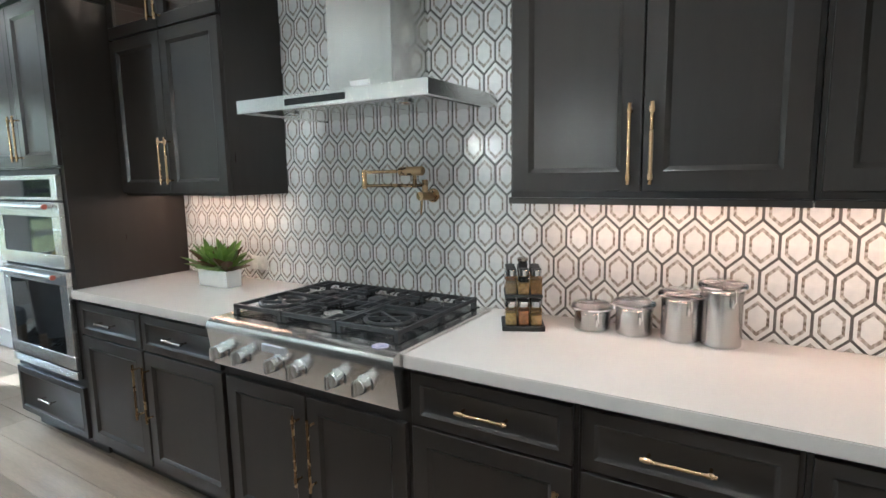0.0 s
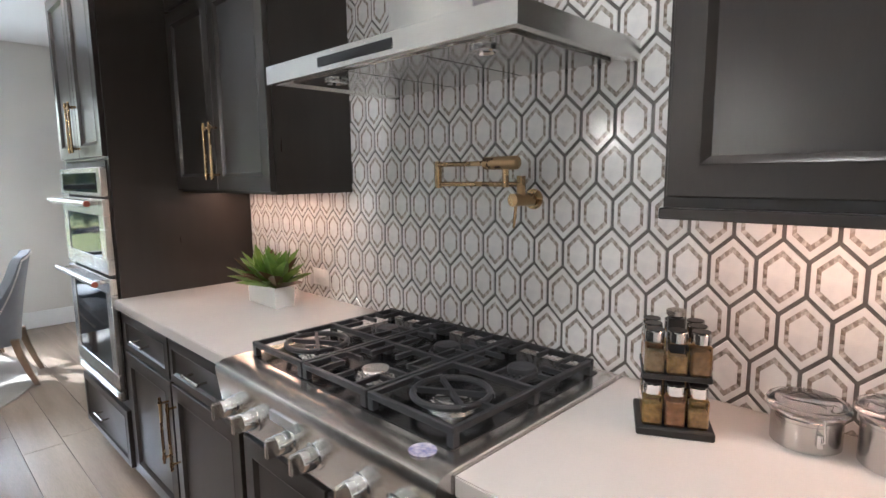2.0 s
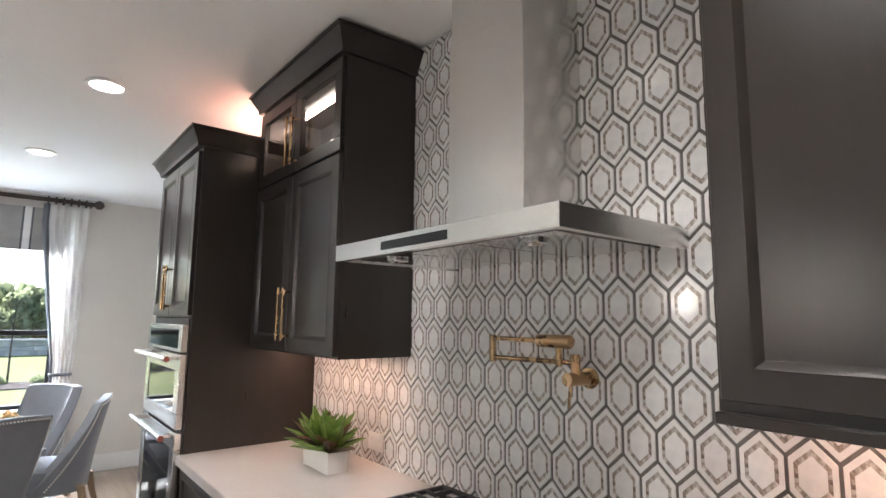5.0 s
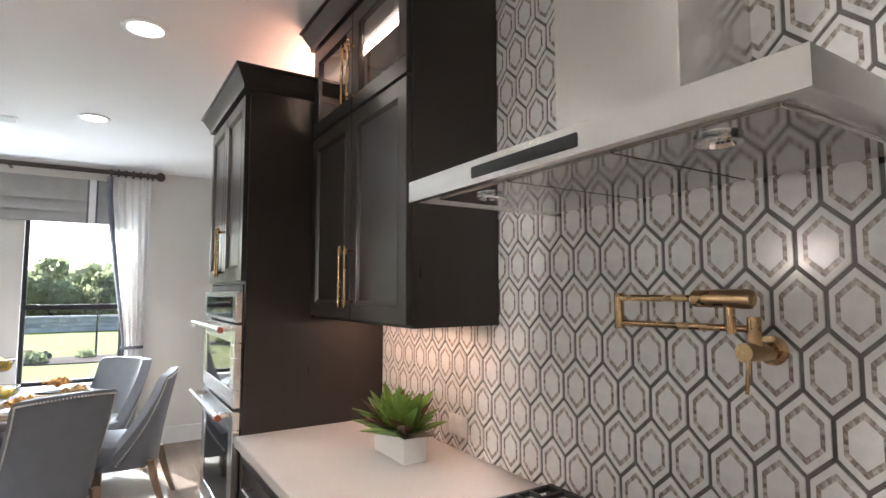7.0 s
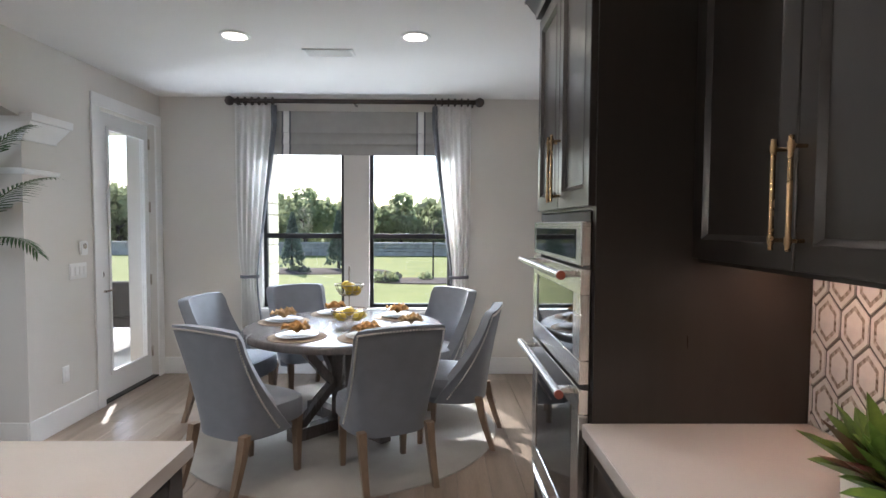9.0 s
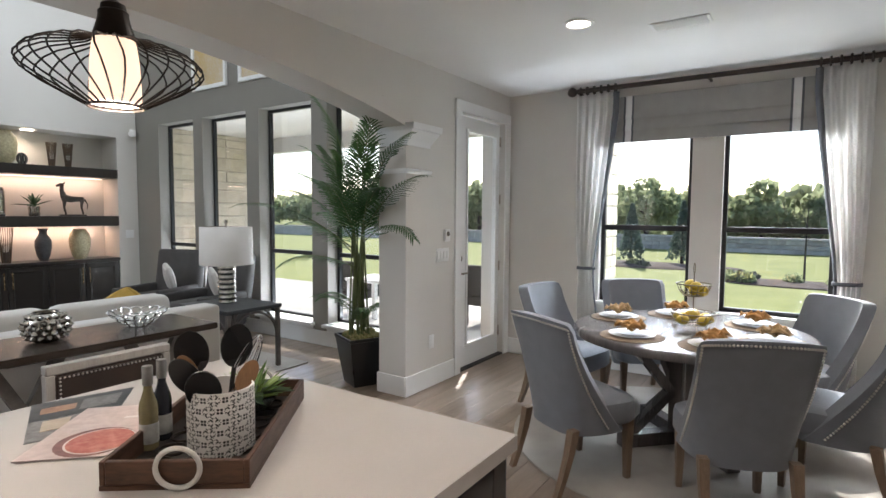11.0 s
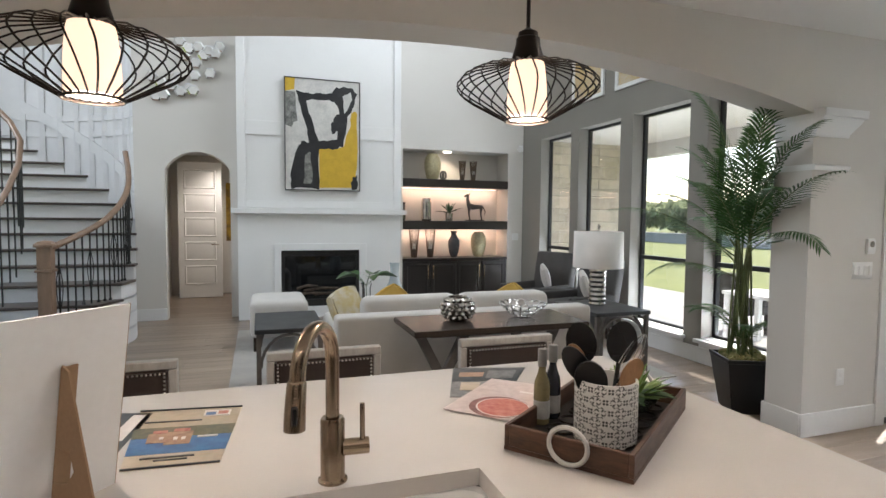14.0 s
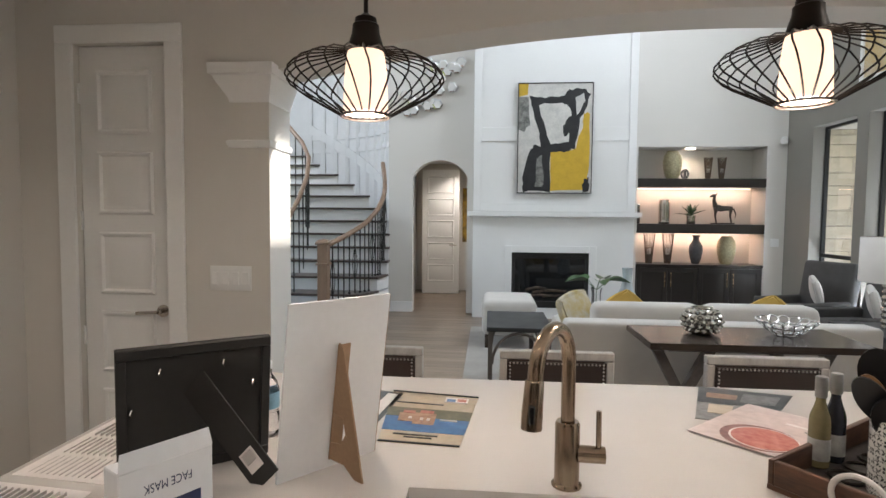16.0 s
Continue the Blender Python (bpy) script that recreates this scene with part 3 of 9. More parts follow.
oven_door(0.50, 1.020)
bm = boxed(ox0 - 0.012, OY, 0.446, ox1 + 0.012, OY + 0.025, 0.49, 0.002)
for k in range(3):
    box(bm, ox0 + 0.03, OY - 0.002, 0.455 + k * 0.011, ox1 - 0.03, OY, 0.459 + k * 0.011)
part("vent", bm, STEEL, ov)

# pot filler on the tiled wall
pf = thing("pot_filler", -0.935, TILE_Y - 0.002, 1.36, "brushed brass folding pot filler on the tiled wall", "tap")
bm = bmesh.new()
tube(bm, [(-0.925, TILE_Y - 0.001, 1.394), (-0.925, TILE_Y - 0.010, 1.394), (-0.925, TILE_Y - 0.011, 1.394)], [0.030, 0.030, 0.018], 24)
tube(bm, [(-0.925, TILE_Y - 0.01, 1.394), (-0.932, TILE_Y - 0.10, 1.394)], 0.0185, 20)
part("valve_body", bm, BRASS, pf)
part("post", tube(bmesh.new(), [(-0.928, 2.245, 1.405), (-0.928, 2.245, 1.462)], 0.013, 16), BRASS, pf)
part("lower_arm", tube(bmesh.new(), [(-0.928, 2.245, 1.438), (-1.228, 2.215, 1.438)], 0.0075, 12), BRASS, pf)
part("elbow", tube(bmesh.new(), [(-1.228, 2.214, 1.425), (-1.228, 2.214, 1.508)], 0.0115, 16), BRASS, pf)
part("upper_arm", tube(bmesh.new(), [(-1.228, 2.212, 1.498), (-1.03, 2.200, 1.498)], 0.0075, 12), BRASS, pf)
part("spout_valve", tube(bmesh.new(), [(-1.03, 2.200, 1.498), (-1.02, 2.199, 1.498), (-0.905, 2.192, 1.498), (-0.9, 2.192, 1.498)], [0.009, 0.018, 0.019, 0.015], 18), BRASS, pf)
part("spout", tube(bmesh.new(), [(-0.945, 2.194, 1.49), (-0.945, 2.194, 1.43)], 0.009, 12), BRASS, pf)
part("lever", tube(bmesh.new(), [(-0.931, 2.225, 1.38), (-0.931, 2.215, 1.315)], [0.005, 0.0035], 8), BRASS, pf)

# potted succulent
LEAF = material("succulent_leaf", (0.17, 0.28, 0.05), 0.42, vary=0.25, scale=14, second=(0.08, 0.15, 0.03), random_value=0.15)
LEAFR = material("succulent_leaf_red_tip", (0.10, 0.09, 0.03), 0.42, vary=0.25, scale=14, second=(0.12, 0.035, 0.03))
SOIL = material("dark_soil", (0.03, 0.022, 0.016), 0.9, vary=0.3, scale=40, bump=0.5)


def leaf(bm, base, way, length, width, droop=0.25, mi=0):
    """A pointed, keeled leaf along way."""
    base, way = Vector(base), Vector(way).normalized()
    side = way.cross(Vector((0, 0, 1)))
    side = side.normalized() if side.length > 0.05 else Vector((1, 0, 0))
    up = side.cross(way)
    rows = []
    for s, w in ((0, 0.45), (0.3, 0.9), (0.55, 1.0), (0.8, 0.6), (1.0, 0.03)):
        p = base + way * length * s - Vector((0, 0, droop * length * s * s))
        rows.append([bm.verts.new(p + side * width * w / 2 + up * width * 0.18 * w), bm.verts.new(p - up * width * 0.1 * w), bm.verts.new(p - side * width * w / 2 + up * width * 0.18 * w)])
    for a, b in zip(rows, rows[1:]):
        for k in (0, 1):
            bm.faces.new((a[k], a[k + 1], b[k + 1], b[k])).material_index = mi


pl = thing("potted_succulent", -2.11, 2.09, 0.93, "green succulents in a white rectangular ceramic box", "plant")
bm = bmesh.new()
px0, px1, py0, py1 = -2.225, -2.0, 2.045, 2.130
ring_stack(bm, [[(px0 - o, py0 - o, z), (px1 + o, py0 - o, z), (px1 + o, py1 + o, z), (px0 - o, py1 + o, z)] for o, z in ((-0.004, 0.93), (0, 0.932), (0.003, 1.013), (0.002, 1.015), (-0.004, 1.015), (-0.006, 1.0))])
part("planter", bm, material("white_ceramic", (0.78, 0.77, 0.75), 0.35, vary=0.02), pl, "white glazed ceramic box")
part("soil", boxed(px0 + 0.006, py0 + 0.006, 0.99, px1 - 0.006, py1 - 0.006, 1.003), SOIL, pl)
rnd = random.Random(4)
for k, (cx, cyy, s) in enumerate(((-2.165, 2.085, 1.0), (-2.06, 2.09, 1.05), (-2.11, 2.08, 0.8))):
    bm = bmesh.new()
    for i in range(26):
        a = i * 2.399
        e = rnd.uniform(-0.05, 0.15) + (0.25 + i / 26 * 1.1)
        L = s * rnd.uniform(0.125, 0.185)
        leaf(bm, (cx + 0.012 * math.cos(a), cyy + 0.012 * math.sin(a), 1.005 + 0.02 * i / 34), (math.cos(a) * math.cos(e), math.sin(a) * math.cos(e), math.sin(e)), L, 0.056 * s, 0.10, 1 if rnd.random() < 0.12 else 0)
    part("rosette", bm, [LEAF, LEAFR], pl)["kind"] = "stuff"

# spice rack
sr = thing("spice_rack", -0.432, 2.118, 0.93, "two-tier black spice rack with glass jars", "spice rack", rz=27)
part("base", boxed(-0.075, -0.075, 0, 0.075, 0.075, 0.018, 0.003), BLACKM, sr, local=True)
part("tier", boxed(-0.066, -0.066, 0.118, 0.066, 0.066, 0.130, 0.002), BLACKM, sr, local=True)
part("column", boxed(-0.016, -0.016, 0.018, 0.016, 0.016, 0.235, 0.002), BLACKM, sr, local=True)
part("knob", lathe(bmesh.new(), 0, 0, 0.235, [(0.012, 0), (0.02, 0.006), (0.02, 0.016), (0.008, 0.02)], 16), NICKEL, sr, local=True)
JAR = clear("jar_glass", (0.95, 0.96, 0.95), 0.02)
SPICES = [material("spice", c, 0.9, vary=0.25, scale=90, bump=0.3) for c in ((0.62, 0.40, 0.14), (0.48, 0.27, 0.11), (0.42, 0.30, 0.17), (0.50, 0.22, 0.10), (0.52, 0.33, 0.18), (0.60, 0.38, 0.16))]
k = 0
for z in (0.018, 0.130):
    for i in range(3):
        for j in range(3):
            if i == 1 and j == 1:
                continue
            x, y = -0.044 + 0.044 * i, -0.044 + 0.044 * j
            bm = bmesh.new()
            box(bm, x - 0.0195, y - 0.0195, z, x + 0.0195, y + 0.0195, z + 0.064, 0.004)
            jar = part("jar", bm, JAR, sr, "square clear glass jar", local=True)
            part("spice", boxed(x - 0.0175, y - 0.0175, z + 0.003, x + 0.0175, y + 0.0175, z + rnd.uniform(0.038, 0.055), 0.003), SPICES[k % 6], jar, "ground dried spice", local=True)
            part("lid", lathe(bmesh.new(), x, y, z + 0.064, [(0.017, 0), (0.019, 0.002), (0.019, 0.022), (0.017, 0.024)], 18), CHROME, jar, "chrome screw lid", local=True)
            part("lid_top", lathe(bmesh.new(), x, y, z + 0.0885, [(0.018, 0), (0.018, 0.002)], 18), BLACKM, jar, local=True)
            k += 1

# canisters
CANST = brushed(material("canister_steel", (0.52, 0.51, 0.50), 0.2, 1.0, vary=0.04, scale=4, bump=0.03, bump_scale=120), 0.5, 0.25)
ACRYL = clear("clear_acrylic", (0.93, 0.92, 0.95), 0.03)
for x, h, r in ((-0.205, 0.072, 0.062), (-0.062, 0.098, 0.060), (0.085, 0.145, 0.060), (0.205, 0.185, 0.060)):
    y = 2.215
    cn = thing("canister", x, y, 0.93, "brushed steel canister with a clear clamped lid", "canister", "canisters on the worktop")
    part("body", lathe(bmesh.new(), x, y, 0.93, [(r - 0.004, 0), (r, 0.004), (r, h - 0.016), (r + 0.002, h - 0.014), (r + 0.002, h - 0.008), (r, h - 0.006), (r, h), (r - 0.003, h), (r - 0.004, h - 0.01), (r - 0.004, 0.006)], 36), CANST, cn)
    part("lid", lathe(bmesh.new(), x, y, 0.93 + h, [(r - 0.006, 0.001), (r + 0.010, 0.002), (r + 0.012, 0.008), (r + 0.008, 0.016), (r - 0.004, 0.018), (r - 0.012, 0.024), (0.01, 0.025)], 36), ACRYL, cn, "clear acrylic lid")
    bm = bmesh.new()
    a = -1.05
    cxx, cyy = x + (r + 0.006) * math.cos(a), y + (r + 0.006) * math.sin(a)
    tube(bm, [(cxx, cyy, 0.93 + h - 0.045), (cxx + 0.010, cyy - 0.014, 0.93 + h - 0.03), (cxx + 0.006, cyy - 0.008, 0.93 + h + 0.010)], 0.0022, 8)
    tube(bm, [(cxx, cyy, 0.93 + h - 0.05), (cxx, cyy, 0.93 + h - 0.025)], 0.006, 10)
    part("clamp", bm, CHROME, cn, "wire clamp of the lid")

# sockets
def plate(name, M, u, v, w, h, label, n=1, kind="switch"):
    s = thing(name, *M(u, v, 0), label, "switch" if kind == "switch" else "socket")
    part("cover", panel(bmesh.new(), M, u - w / 2, u + w / 2, v - h / 2, v + h / 2, -0.0005, [(0, -0.004), (0.003, -0.006)]), TRIM, s)
    for i in range(n):
        c = u - w / 2 + w * (i + 0.5) / n
        if kind == "switch":
            part("rocker", panel(bmesh.new(), M, c - 0.016, c + 0.016, v - 0.033, v + 0.033, -0.005, [(0, -0.008), (0.002, -0.010)]), TRIM, s)
        else:
            for dv in (-0.02, 0.02):
                part("outlet", panel(bmesh.new(), M, c - 0.013, c + 0.013, v + dv - 0.015, v + dv + 0.015, -0.005, [(0, -0.007), (0.002, -0.008)]), TRIM, s)


plate("wall_socket", face_south(TILE_Y - 0.004), -2.058, 1.02, 0.12, 0.075, "white double socket on the tiled backsplash", 2, "socket")

# ---- dining nook ----
BLK = material("black_window_frame", (0.012, 0.012, 0.013), 0.4, vary=0.1)
WIN_N = [0]


def window(a, b, z0, z1, x, rail, label, depth=0.05):
    """A tall black-framed sash window in a wall along y; x is the frame's inner face."""
    WIN_N[0] += 1
    w = thing("window_%d" % WIN_N[0], x, (a + b) / 2, z0, label, "window", kind="structure")
    f = 0.035
    bm = bmesh.new()
    for y in (a, b - f):
        box(bm, x - depth, y, z0, x, y + f, z1, 0.002)
    for z in (z0, z1 - f):
        box(bm, x - depth, a + f, z, x, b - f, z + f, 0.002)
    part("window_frame", bm, BLK, w)
    part("meeting_rail", boxed(x - depth, a + f, rail - 0.024, x + 0.004, b - f, rail + 0.024, 0.002), BLK, w)
    for c, d in ((z0 + f, rail - 0.024), (rail + 0.024, z1 - f)):
        p = part("pane", boxed(x - 0.03, a + f, c, x - 0.026, b - f, d), GLASS, w)
        p.visible_shadow = False
    return w


for a, b in ((-0.50, 0.31), (0.56, 1.37)):
    window(a, b, 0.66, 2.50, WIN_X - 0.06, 1.376, "tall black-framed sash window of the nook")
solid("window_sill", boxed(WIN_X - 0.055, -0.56, 0.622, WIN_X + 0.05, 1.43, 0.66, 0.004), TRIM, "white painted window sill board", "window sill")
solid("trim", boxed(WIN_X, -0.52, 0.54, WIN_X + 0.016, 1.39, 0.622, 0.003), TRIM, "white apron board under the sill", "trim")

# baseboards
def skirting(x0, y0, x1, y1):
    solid("baseboard", boxed(min(x0, x1), min(y0, y1), 0, max(x0, x1), max(y0, y1), 0.165, 0.004), TRIM, "tall white painted baseboard", "baseboard")


T = 0.016
skirting(WIN_X, -1.47, WIN_X + T, TILE_Y)
skirting(WIN_X + T, TILE_Y + 0.012 - T, -3.504, TILE_Y + 0.012)
skirting(-5.473, ARCH_Y, -4.745, ARCH_Y + T)
skirting(-4.76, ARCH_Y - ARCH_T - T, -4.76 + T, ARCH_Y)
skirting(-5.58, ARCH_Y - ARCH_T - T, -4.76, ARCH_Y - ARCH_T)
skirting(LIV_X, BACK_Y + T, LIV_X + T, ARCH_Y - ARCH_T - T)
skirting(-0.16 - T, ARCH_Y - ARCH_T - T, -0.16, ARCH_Y)
skirting(-0.176, ARCH_Y, 0.275, ARCH_Y + T)
skirting(0.955, ARCH_Y, EAST_X - T, ARCH_Y + T)
skirting(EAST_X - T, ARCH_Y + T, EAST_X, 1.6)
skirting(NICHE[1], BACK_Y, -3.36, BACK_Y + T)
skirting(LIV_X + T, BACK_Y, NICHE[0], BACK_Y + T)
skirting(HALL[1], BACK_Y, 0.42, BACK_Y + T)

# curtain rod and curtains
ROD = material("dark_walnut_rod", (0.035, 0.020, 0.013), 0.4, vary=0.2, scale=8)
RX, RZ = WIN_X + 0.13, 2.668
rod = thing("curtain_rod", RX, 0.44, RZ - 0.03, "dark wooden curtain rod with ball finials on the nook wall", "curtain rod")
part("pole", tube(bmesh.new(), [(RX, -0.72, RZ), (RX, 1.60, RZ)], 0.022, 16), ROD, rod)
for y, s in ((-0.72, -1), (1.60, 1)):
    part("finial", lathe(bmesh.new(), RX, y + s * 0.035, RZ - 0.046, [(0.005, 0), (0.028, 0.008), (0.044, 0.030), (0.046, 0.048), (0.036, 0.075), (0.012, 0.09)], 18), ROD, rod)
for y in (-0.69, 0.44, 1.57):
    part("bracket", bar(bmesh.new(), (RX, y, RZ - 0.018), (WIN_X, y, RZ - 0.018), 0.02, 0.015), ROD, rod)
SHEER = material("white_linen_curtain", (0.78, 0.77, 0.75), 0.8, vary=0.05, scale=10, bump=0.25, bump_scale=300, sheen=0.2)
translucent(SHEER, (0.84, 0.83, 0.81), 0.55)
BAND = material("grey_curtain_border", (0.13, 0.135, 0.15), 0.8, vary=0.08, scale=10, bump=0.25, bump_scale=300)


def curtain(outer, inner, tie_out, tie_in, bottom_in, label):
    """A pleated panel tied back at z 1.0. outer and inner: its edges along y at the top."""
    c = thing("curtain", RX, (outer + inner) / 2, 0.02, label, "curtain", "curtains")
    rows = ((2.63, outer, inner), (2.45, outer, inner), (2.0, outer * 0.95 + tie_out * 0.05, inner * 0.72 + tie_in * 0.28), (1.5, outer * 0.7 + tie_out * 0.3, inner * 0.35 + tie_in * 0.65), (1.15, outer * 0.35 + tie_out * 0.65, inner * 0.08 + tie_in * 0.92), (1.0, tie_out, tie_in), (0.9, tie_out, tie_in), (0.7, tie_out, tie_in * 0.8 + bottom_in * 0.2), (0.3, tie_out, bottom_in), (0.02, tie_out, bottom_in))
    for nm, u0, u1, mat, n in (("panel", 0.0, 0.86, SHEER, 72), ("border", 0.86, 1.0, BAND, 14)):
        bm = bmesh.new()
        cols = []
        for i in range(n + 1):
            u = u0 + (u1 - u0) * i / n
            col = []
            for z, o, q in rows:
                w = abs(q - o)
                amp = min(0.05, 0.018 + 0.03 * (0.36 - w))
                d = amp * math.sin(u * 2 * math.pi * 5.5 + z * 0.3) + 0.008 * math.sin(u * 31 + z * 2)
                if abs(z - 0.95) < 0.06:
                    d *= 0.5
                col.append(bm.verts.new((RX + d, o + (q - o) * u, z)))
            cols.append(col)
        for a, b in zip(cols, cols[1:]):
            for k in range(len(rows) - 1):
                bm.faces.new((a[k], a[k + 1], b[k + 1], b[k]))
        bmesh.ops.subdivide_edges(bm, edges=[e for e in bm.edges if abs(e.verts[0].co.z - e.verts[1].co.z) > 0.1], cuts=2, smooth=0.6)
        ob = part(nm, bm, mat, c, "grey border strip of the curtain" if nm == "border" else "")
        md = ob.modifiers.new("cloth", "SOLIDIFY")
        md.thickness = 0.003
    bm = bmesh.new()
    m, h = (tie_out + tie_in) / 2, abs(tie_in - tie_out) / 2 + 0.012
    ring = []
    for i in range(24):
        a = i * math.pi / 12
        ring.append((RX + 0.055 * math.sin(a), m + h * math.cos(a)))
    ring_stack(bm, [[(x, y, z + 0.02 * (y - m)) for x, y in ring] for z in (0.97, 1.0)], False, False)
    ob = part("tieback", bm, BAND, c, "grey fabric tieback band")
    ob.modifiers.new("cloth", "SOLIDIFY").thickness = 0.004
    for i in range(6):
        y = outer + (inner - outer) * (i + 0.5) / 6
        part("ring", tube(bmesh.new(), [(RX + 0.034 * math.cos(q * math.pi / 8), y, RZ - 0.004 + 0.034 * math.sin(q * math.pi / 8)) for q in range(16)], 0.0085, 8, True), ROD, c, "dark wooden curtain ring")


curtain(-0.705, -0.31, -0.66, -0.50, -0.42, "white linen curtain tied back, with grey border")
curtain(1.555, 1.18, 1.53, 1.36, 1.30, "white linen curtain tied back, with grey border")

# roman shade
SHADE = material("grey_linen", (0.36, 0.35, 0.335), 0.85, vary=0.05, scale=9, bump=0.3, bump_scale=260)
rs = thing("roman_shade", WIN_X + 0.03, 0.44, 2.17, "grey linen roman shade with white bands, half raised", "blind")
bm = bmesh.new()
prof = [(0.008, 2.595), (0.018, 2.595), (0.018, 2.47), (0.030, 2.40), (0.034, 2.385), (0.016, 2.392), (0.018, 2.35), (0.034, 2.29), (0.038, 2.275), (0.018, 2.282), (0.020, 2.25), (0.034, 2.19), (0.036, 2.172), (0.012, 2.172)]
ring_stack(bm, [[(WIN_X + x, y, z) for x, z in prof] for y in (-0.47, 1.35)])
part("fabric", bm, SHADE, rs)
for y in (-0.245, 1.07):
    for w, o, mat in ((0.045, 0.003, BAND), (0.028, 0.005, TRIM)):
        bm = bmesh.new()
        ring_stack(bm, [[(WIN_X + x + o, yy, z) for x, z in prof[1:]] + [(WIN_X + 0.013, yy, 2.172)] for yy in (y - w, y + w)])
        part("band", bm, mat, rs, "trim band of the shade")

# patio door
pd = thing("door_1", -6.07, ARCH_Y, 0, "white full-glass patio door, closed", "door", kind="structure")
dy = ARCH_Y - 0.06
bm = bmesh.new()
d0, d1 = DOOR_W[0] + 0.02, DOOR_W[1] - 0.02
g0, g1, gz0, gz1 = -6.36, -5.79, 0.22, 2.29
for q in ((d0, d1, 0.012, gz0), (d0, d1, gz1, 2.42), (d0, g0, gz0, gz1), (g1, d1, gz0, gz1)):
    box(bm, q[0], dy - 0.045, q[2], q[1], dy, q[3], 0.002)
door = part("door_leaf", bm, TRIM, pd)
bm = bmesh.new()
for q in ((g0 - 0.02, g1 + 0.02, gz0 - 0.02, gz0 + 0.012), (g0 - 0.02, g1 + 0.02, gz1 - 0.012, gz1 + 0.02), (g0 - 0.02, g0 + 0.012, gz0, gz1), (g1 - 0.012, g1 + 0.02, gz0, gz1)):
    box(bm, q[0], dy, q[2], q[1], dy + 0.012, q[3], 0.003)
part("glazing_bead", bm, TRIM, door)
p = part("pane", boxed(g0, dy - 0.026, gz0, g1, dy - 0.021, gz1), GLASS, door)
p.visible_shadow = False
bm = bmesh.new()
tube(bm, [(-5.655, dy, 0.93), (-5.655, dy + 0.05, 0.93)], 0.010, 10)
tube(bm, [(-5.655, dy + 0.05, 0.93), (-5.77, dy + 0.05, 0.935)], 0.008, 10)
tube(bm, [(-5.655, dy + 0.001, 0.93), (-5.655, dy + 0.009, 0.93)], 0.03, 18)
part("door_handle", bm, NICKEL, door, "satin nickel lever handle")
part("deadbolt", tube(bmesh.new(), [(-5.655, dy, 1.07), (-5.655, dy + 0.02, 1.07)], 0.028, 18), NICKEL, door)
for z in (0.25, 0.95, 1.65, 2.25):
    part("hinge", boxed(d0 - 0.014, dy - 0.01, z - 0.05, d0 + 0.006, dy + 0.012, z + 0.05, 0.002), NICKEL, door)
part("threshold", boxed(DOOR_W[0], ARCH_Y - 0.2, 0.0, DOOR_W[1], ARCH_Y - 0.005, 0.012), BLACKM, pd)


def casing(x0, x1, top, y, parent=None, w=0.095, left=True, right=True):
    bm = bmesh.new()
    for u0, u1, z0, z1 in ((x0 - w, x0, 0, top), (x1, x1 + w, 0, top), (x0 - w, x1 + w, top, top + w)):
        box(bm, u0, y, z0, u1, y + 0.018, z1, 0.003)
    return solid("trim", bm, TRIM, "white painted door casing", "trim")


casing(DOOR_W[0] + 0.015, DOOR_W[1] - 0.015, 2.43, ARCH_Y, w=0.10)

# capitals of the arch piers
def capital(x0, x1, l, r, label):
    c = thing("pier_capital", (x0 + x1) / 2, ARCH_Y - ARCH_T / 2, 1.82, label, "capital", kind="structure")
    a, b = ARCH_Y - ARCH_T, ARCH_Y
    bm = bmesh.new()
    ring_stack(bm, [[(x0 - o * l, a - o * 0.1, z), (x1 + o * r, a - o * 0.1, z), (x1 + o * r, b + o, z), (x0 - o * l, b + o, z)] for o, z in ((0.002, 2.04), (0.010, 2.042), (0.012, 2.06), (0.030, 2.09), (0.055, 2.13), (0.066, 2.155), (0.068, 2.16), (0.082, 2.165), (0.084, 2.215), (0.002, 2.218))])
    part("crown", bm, TRIM, c)
    bm = bmesh.new()
    ring_stack(bm, [[(x0 - o * l, a - o * 0.1, z), (x1 + o * r, a - o * 0.1, z), (x1 + o * r, b + o, z), (x0 - o * l, b + o, z)] for o, z in ((0.002, 1.818), (0.014, 1.822), (0.022, 1.838), (0.022, 1.848), (0.012, 1.856), (0.002, 1.858))])
    part("band", bm, TRIM, c)


capital(-0.16, 0.03, 0.6, 1.0, "white moulded capital on the arch pier by the pantry")
capital(-5.07, -4.76, 1.0, 0.12, "white moulded capital on the arch pier by the palm")
part_w = face_north(ARCH_Y)
plate("light_switch", part_w, -5.285, 1.135, 0.20, 0.118, "white four-gang light switch by the patio door", 4)
plate("light_switch", part_w, 0.045, 1.165, 0.215, 0.125, "white four-gang light switch by the pantry door", 4)
plate("wall_socket", part_w, -5.12, 0.39, 0.075, 0.118, "white socket low on the nook wall", 1, "socket")
kp = thing("alarm_keypad", -5.345, ARCH_Y, 1.25, "small white round-cornered alarm keypad", "keypad")
part("case", boxed(-5.39, ARCH_Y, 1.25, -5.30, ARCH_Y + 0.02, 1.36, 0.008, seg=2), TRIM, kp)
part("dial", tube(bmesh.new(), [(-5.345, ARCH_Y + 0.018, 1.32), (-5.345, ARCH_Y + 0.024, 1.32)], 0.022, 18), NICKEL, kp)

# ceiling lights and vent
CANL = glow("can_light_lens", (1.0, 0.88, 0.72), 6.0)


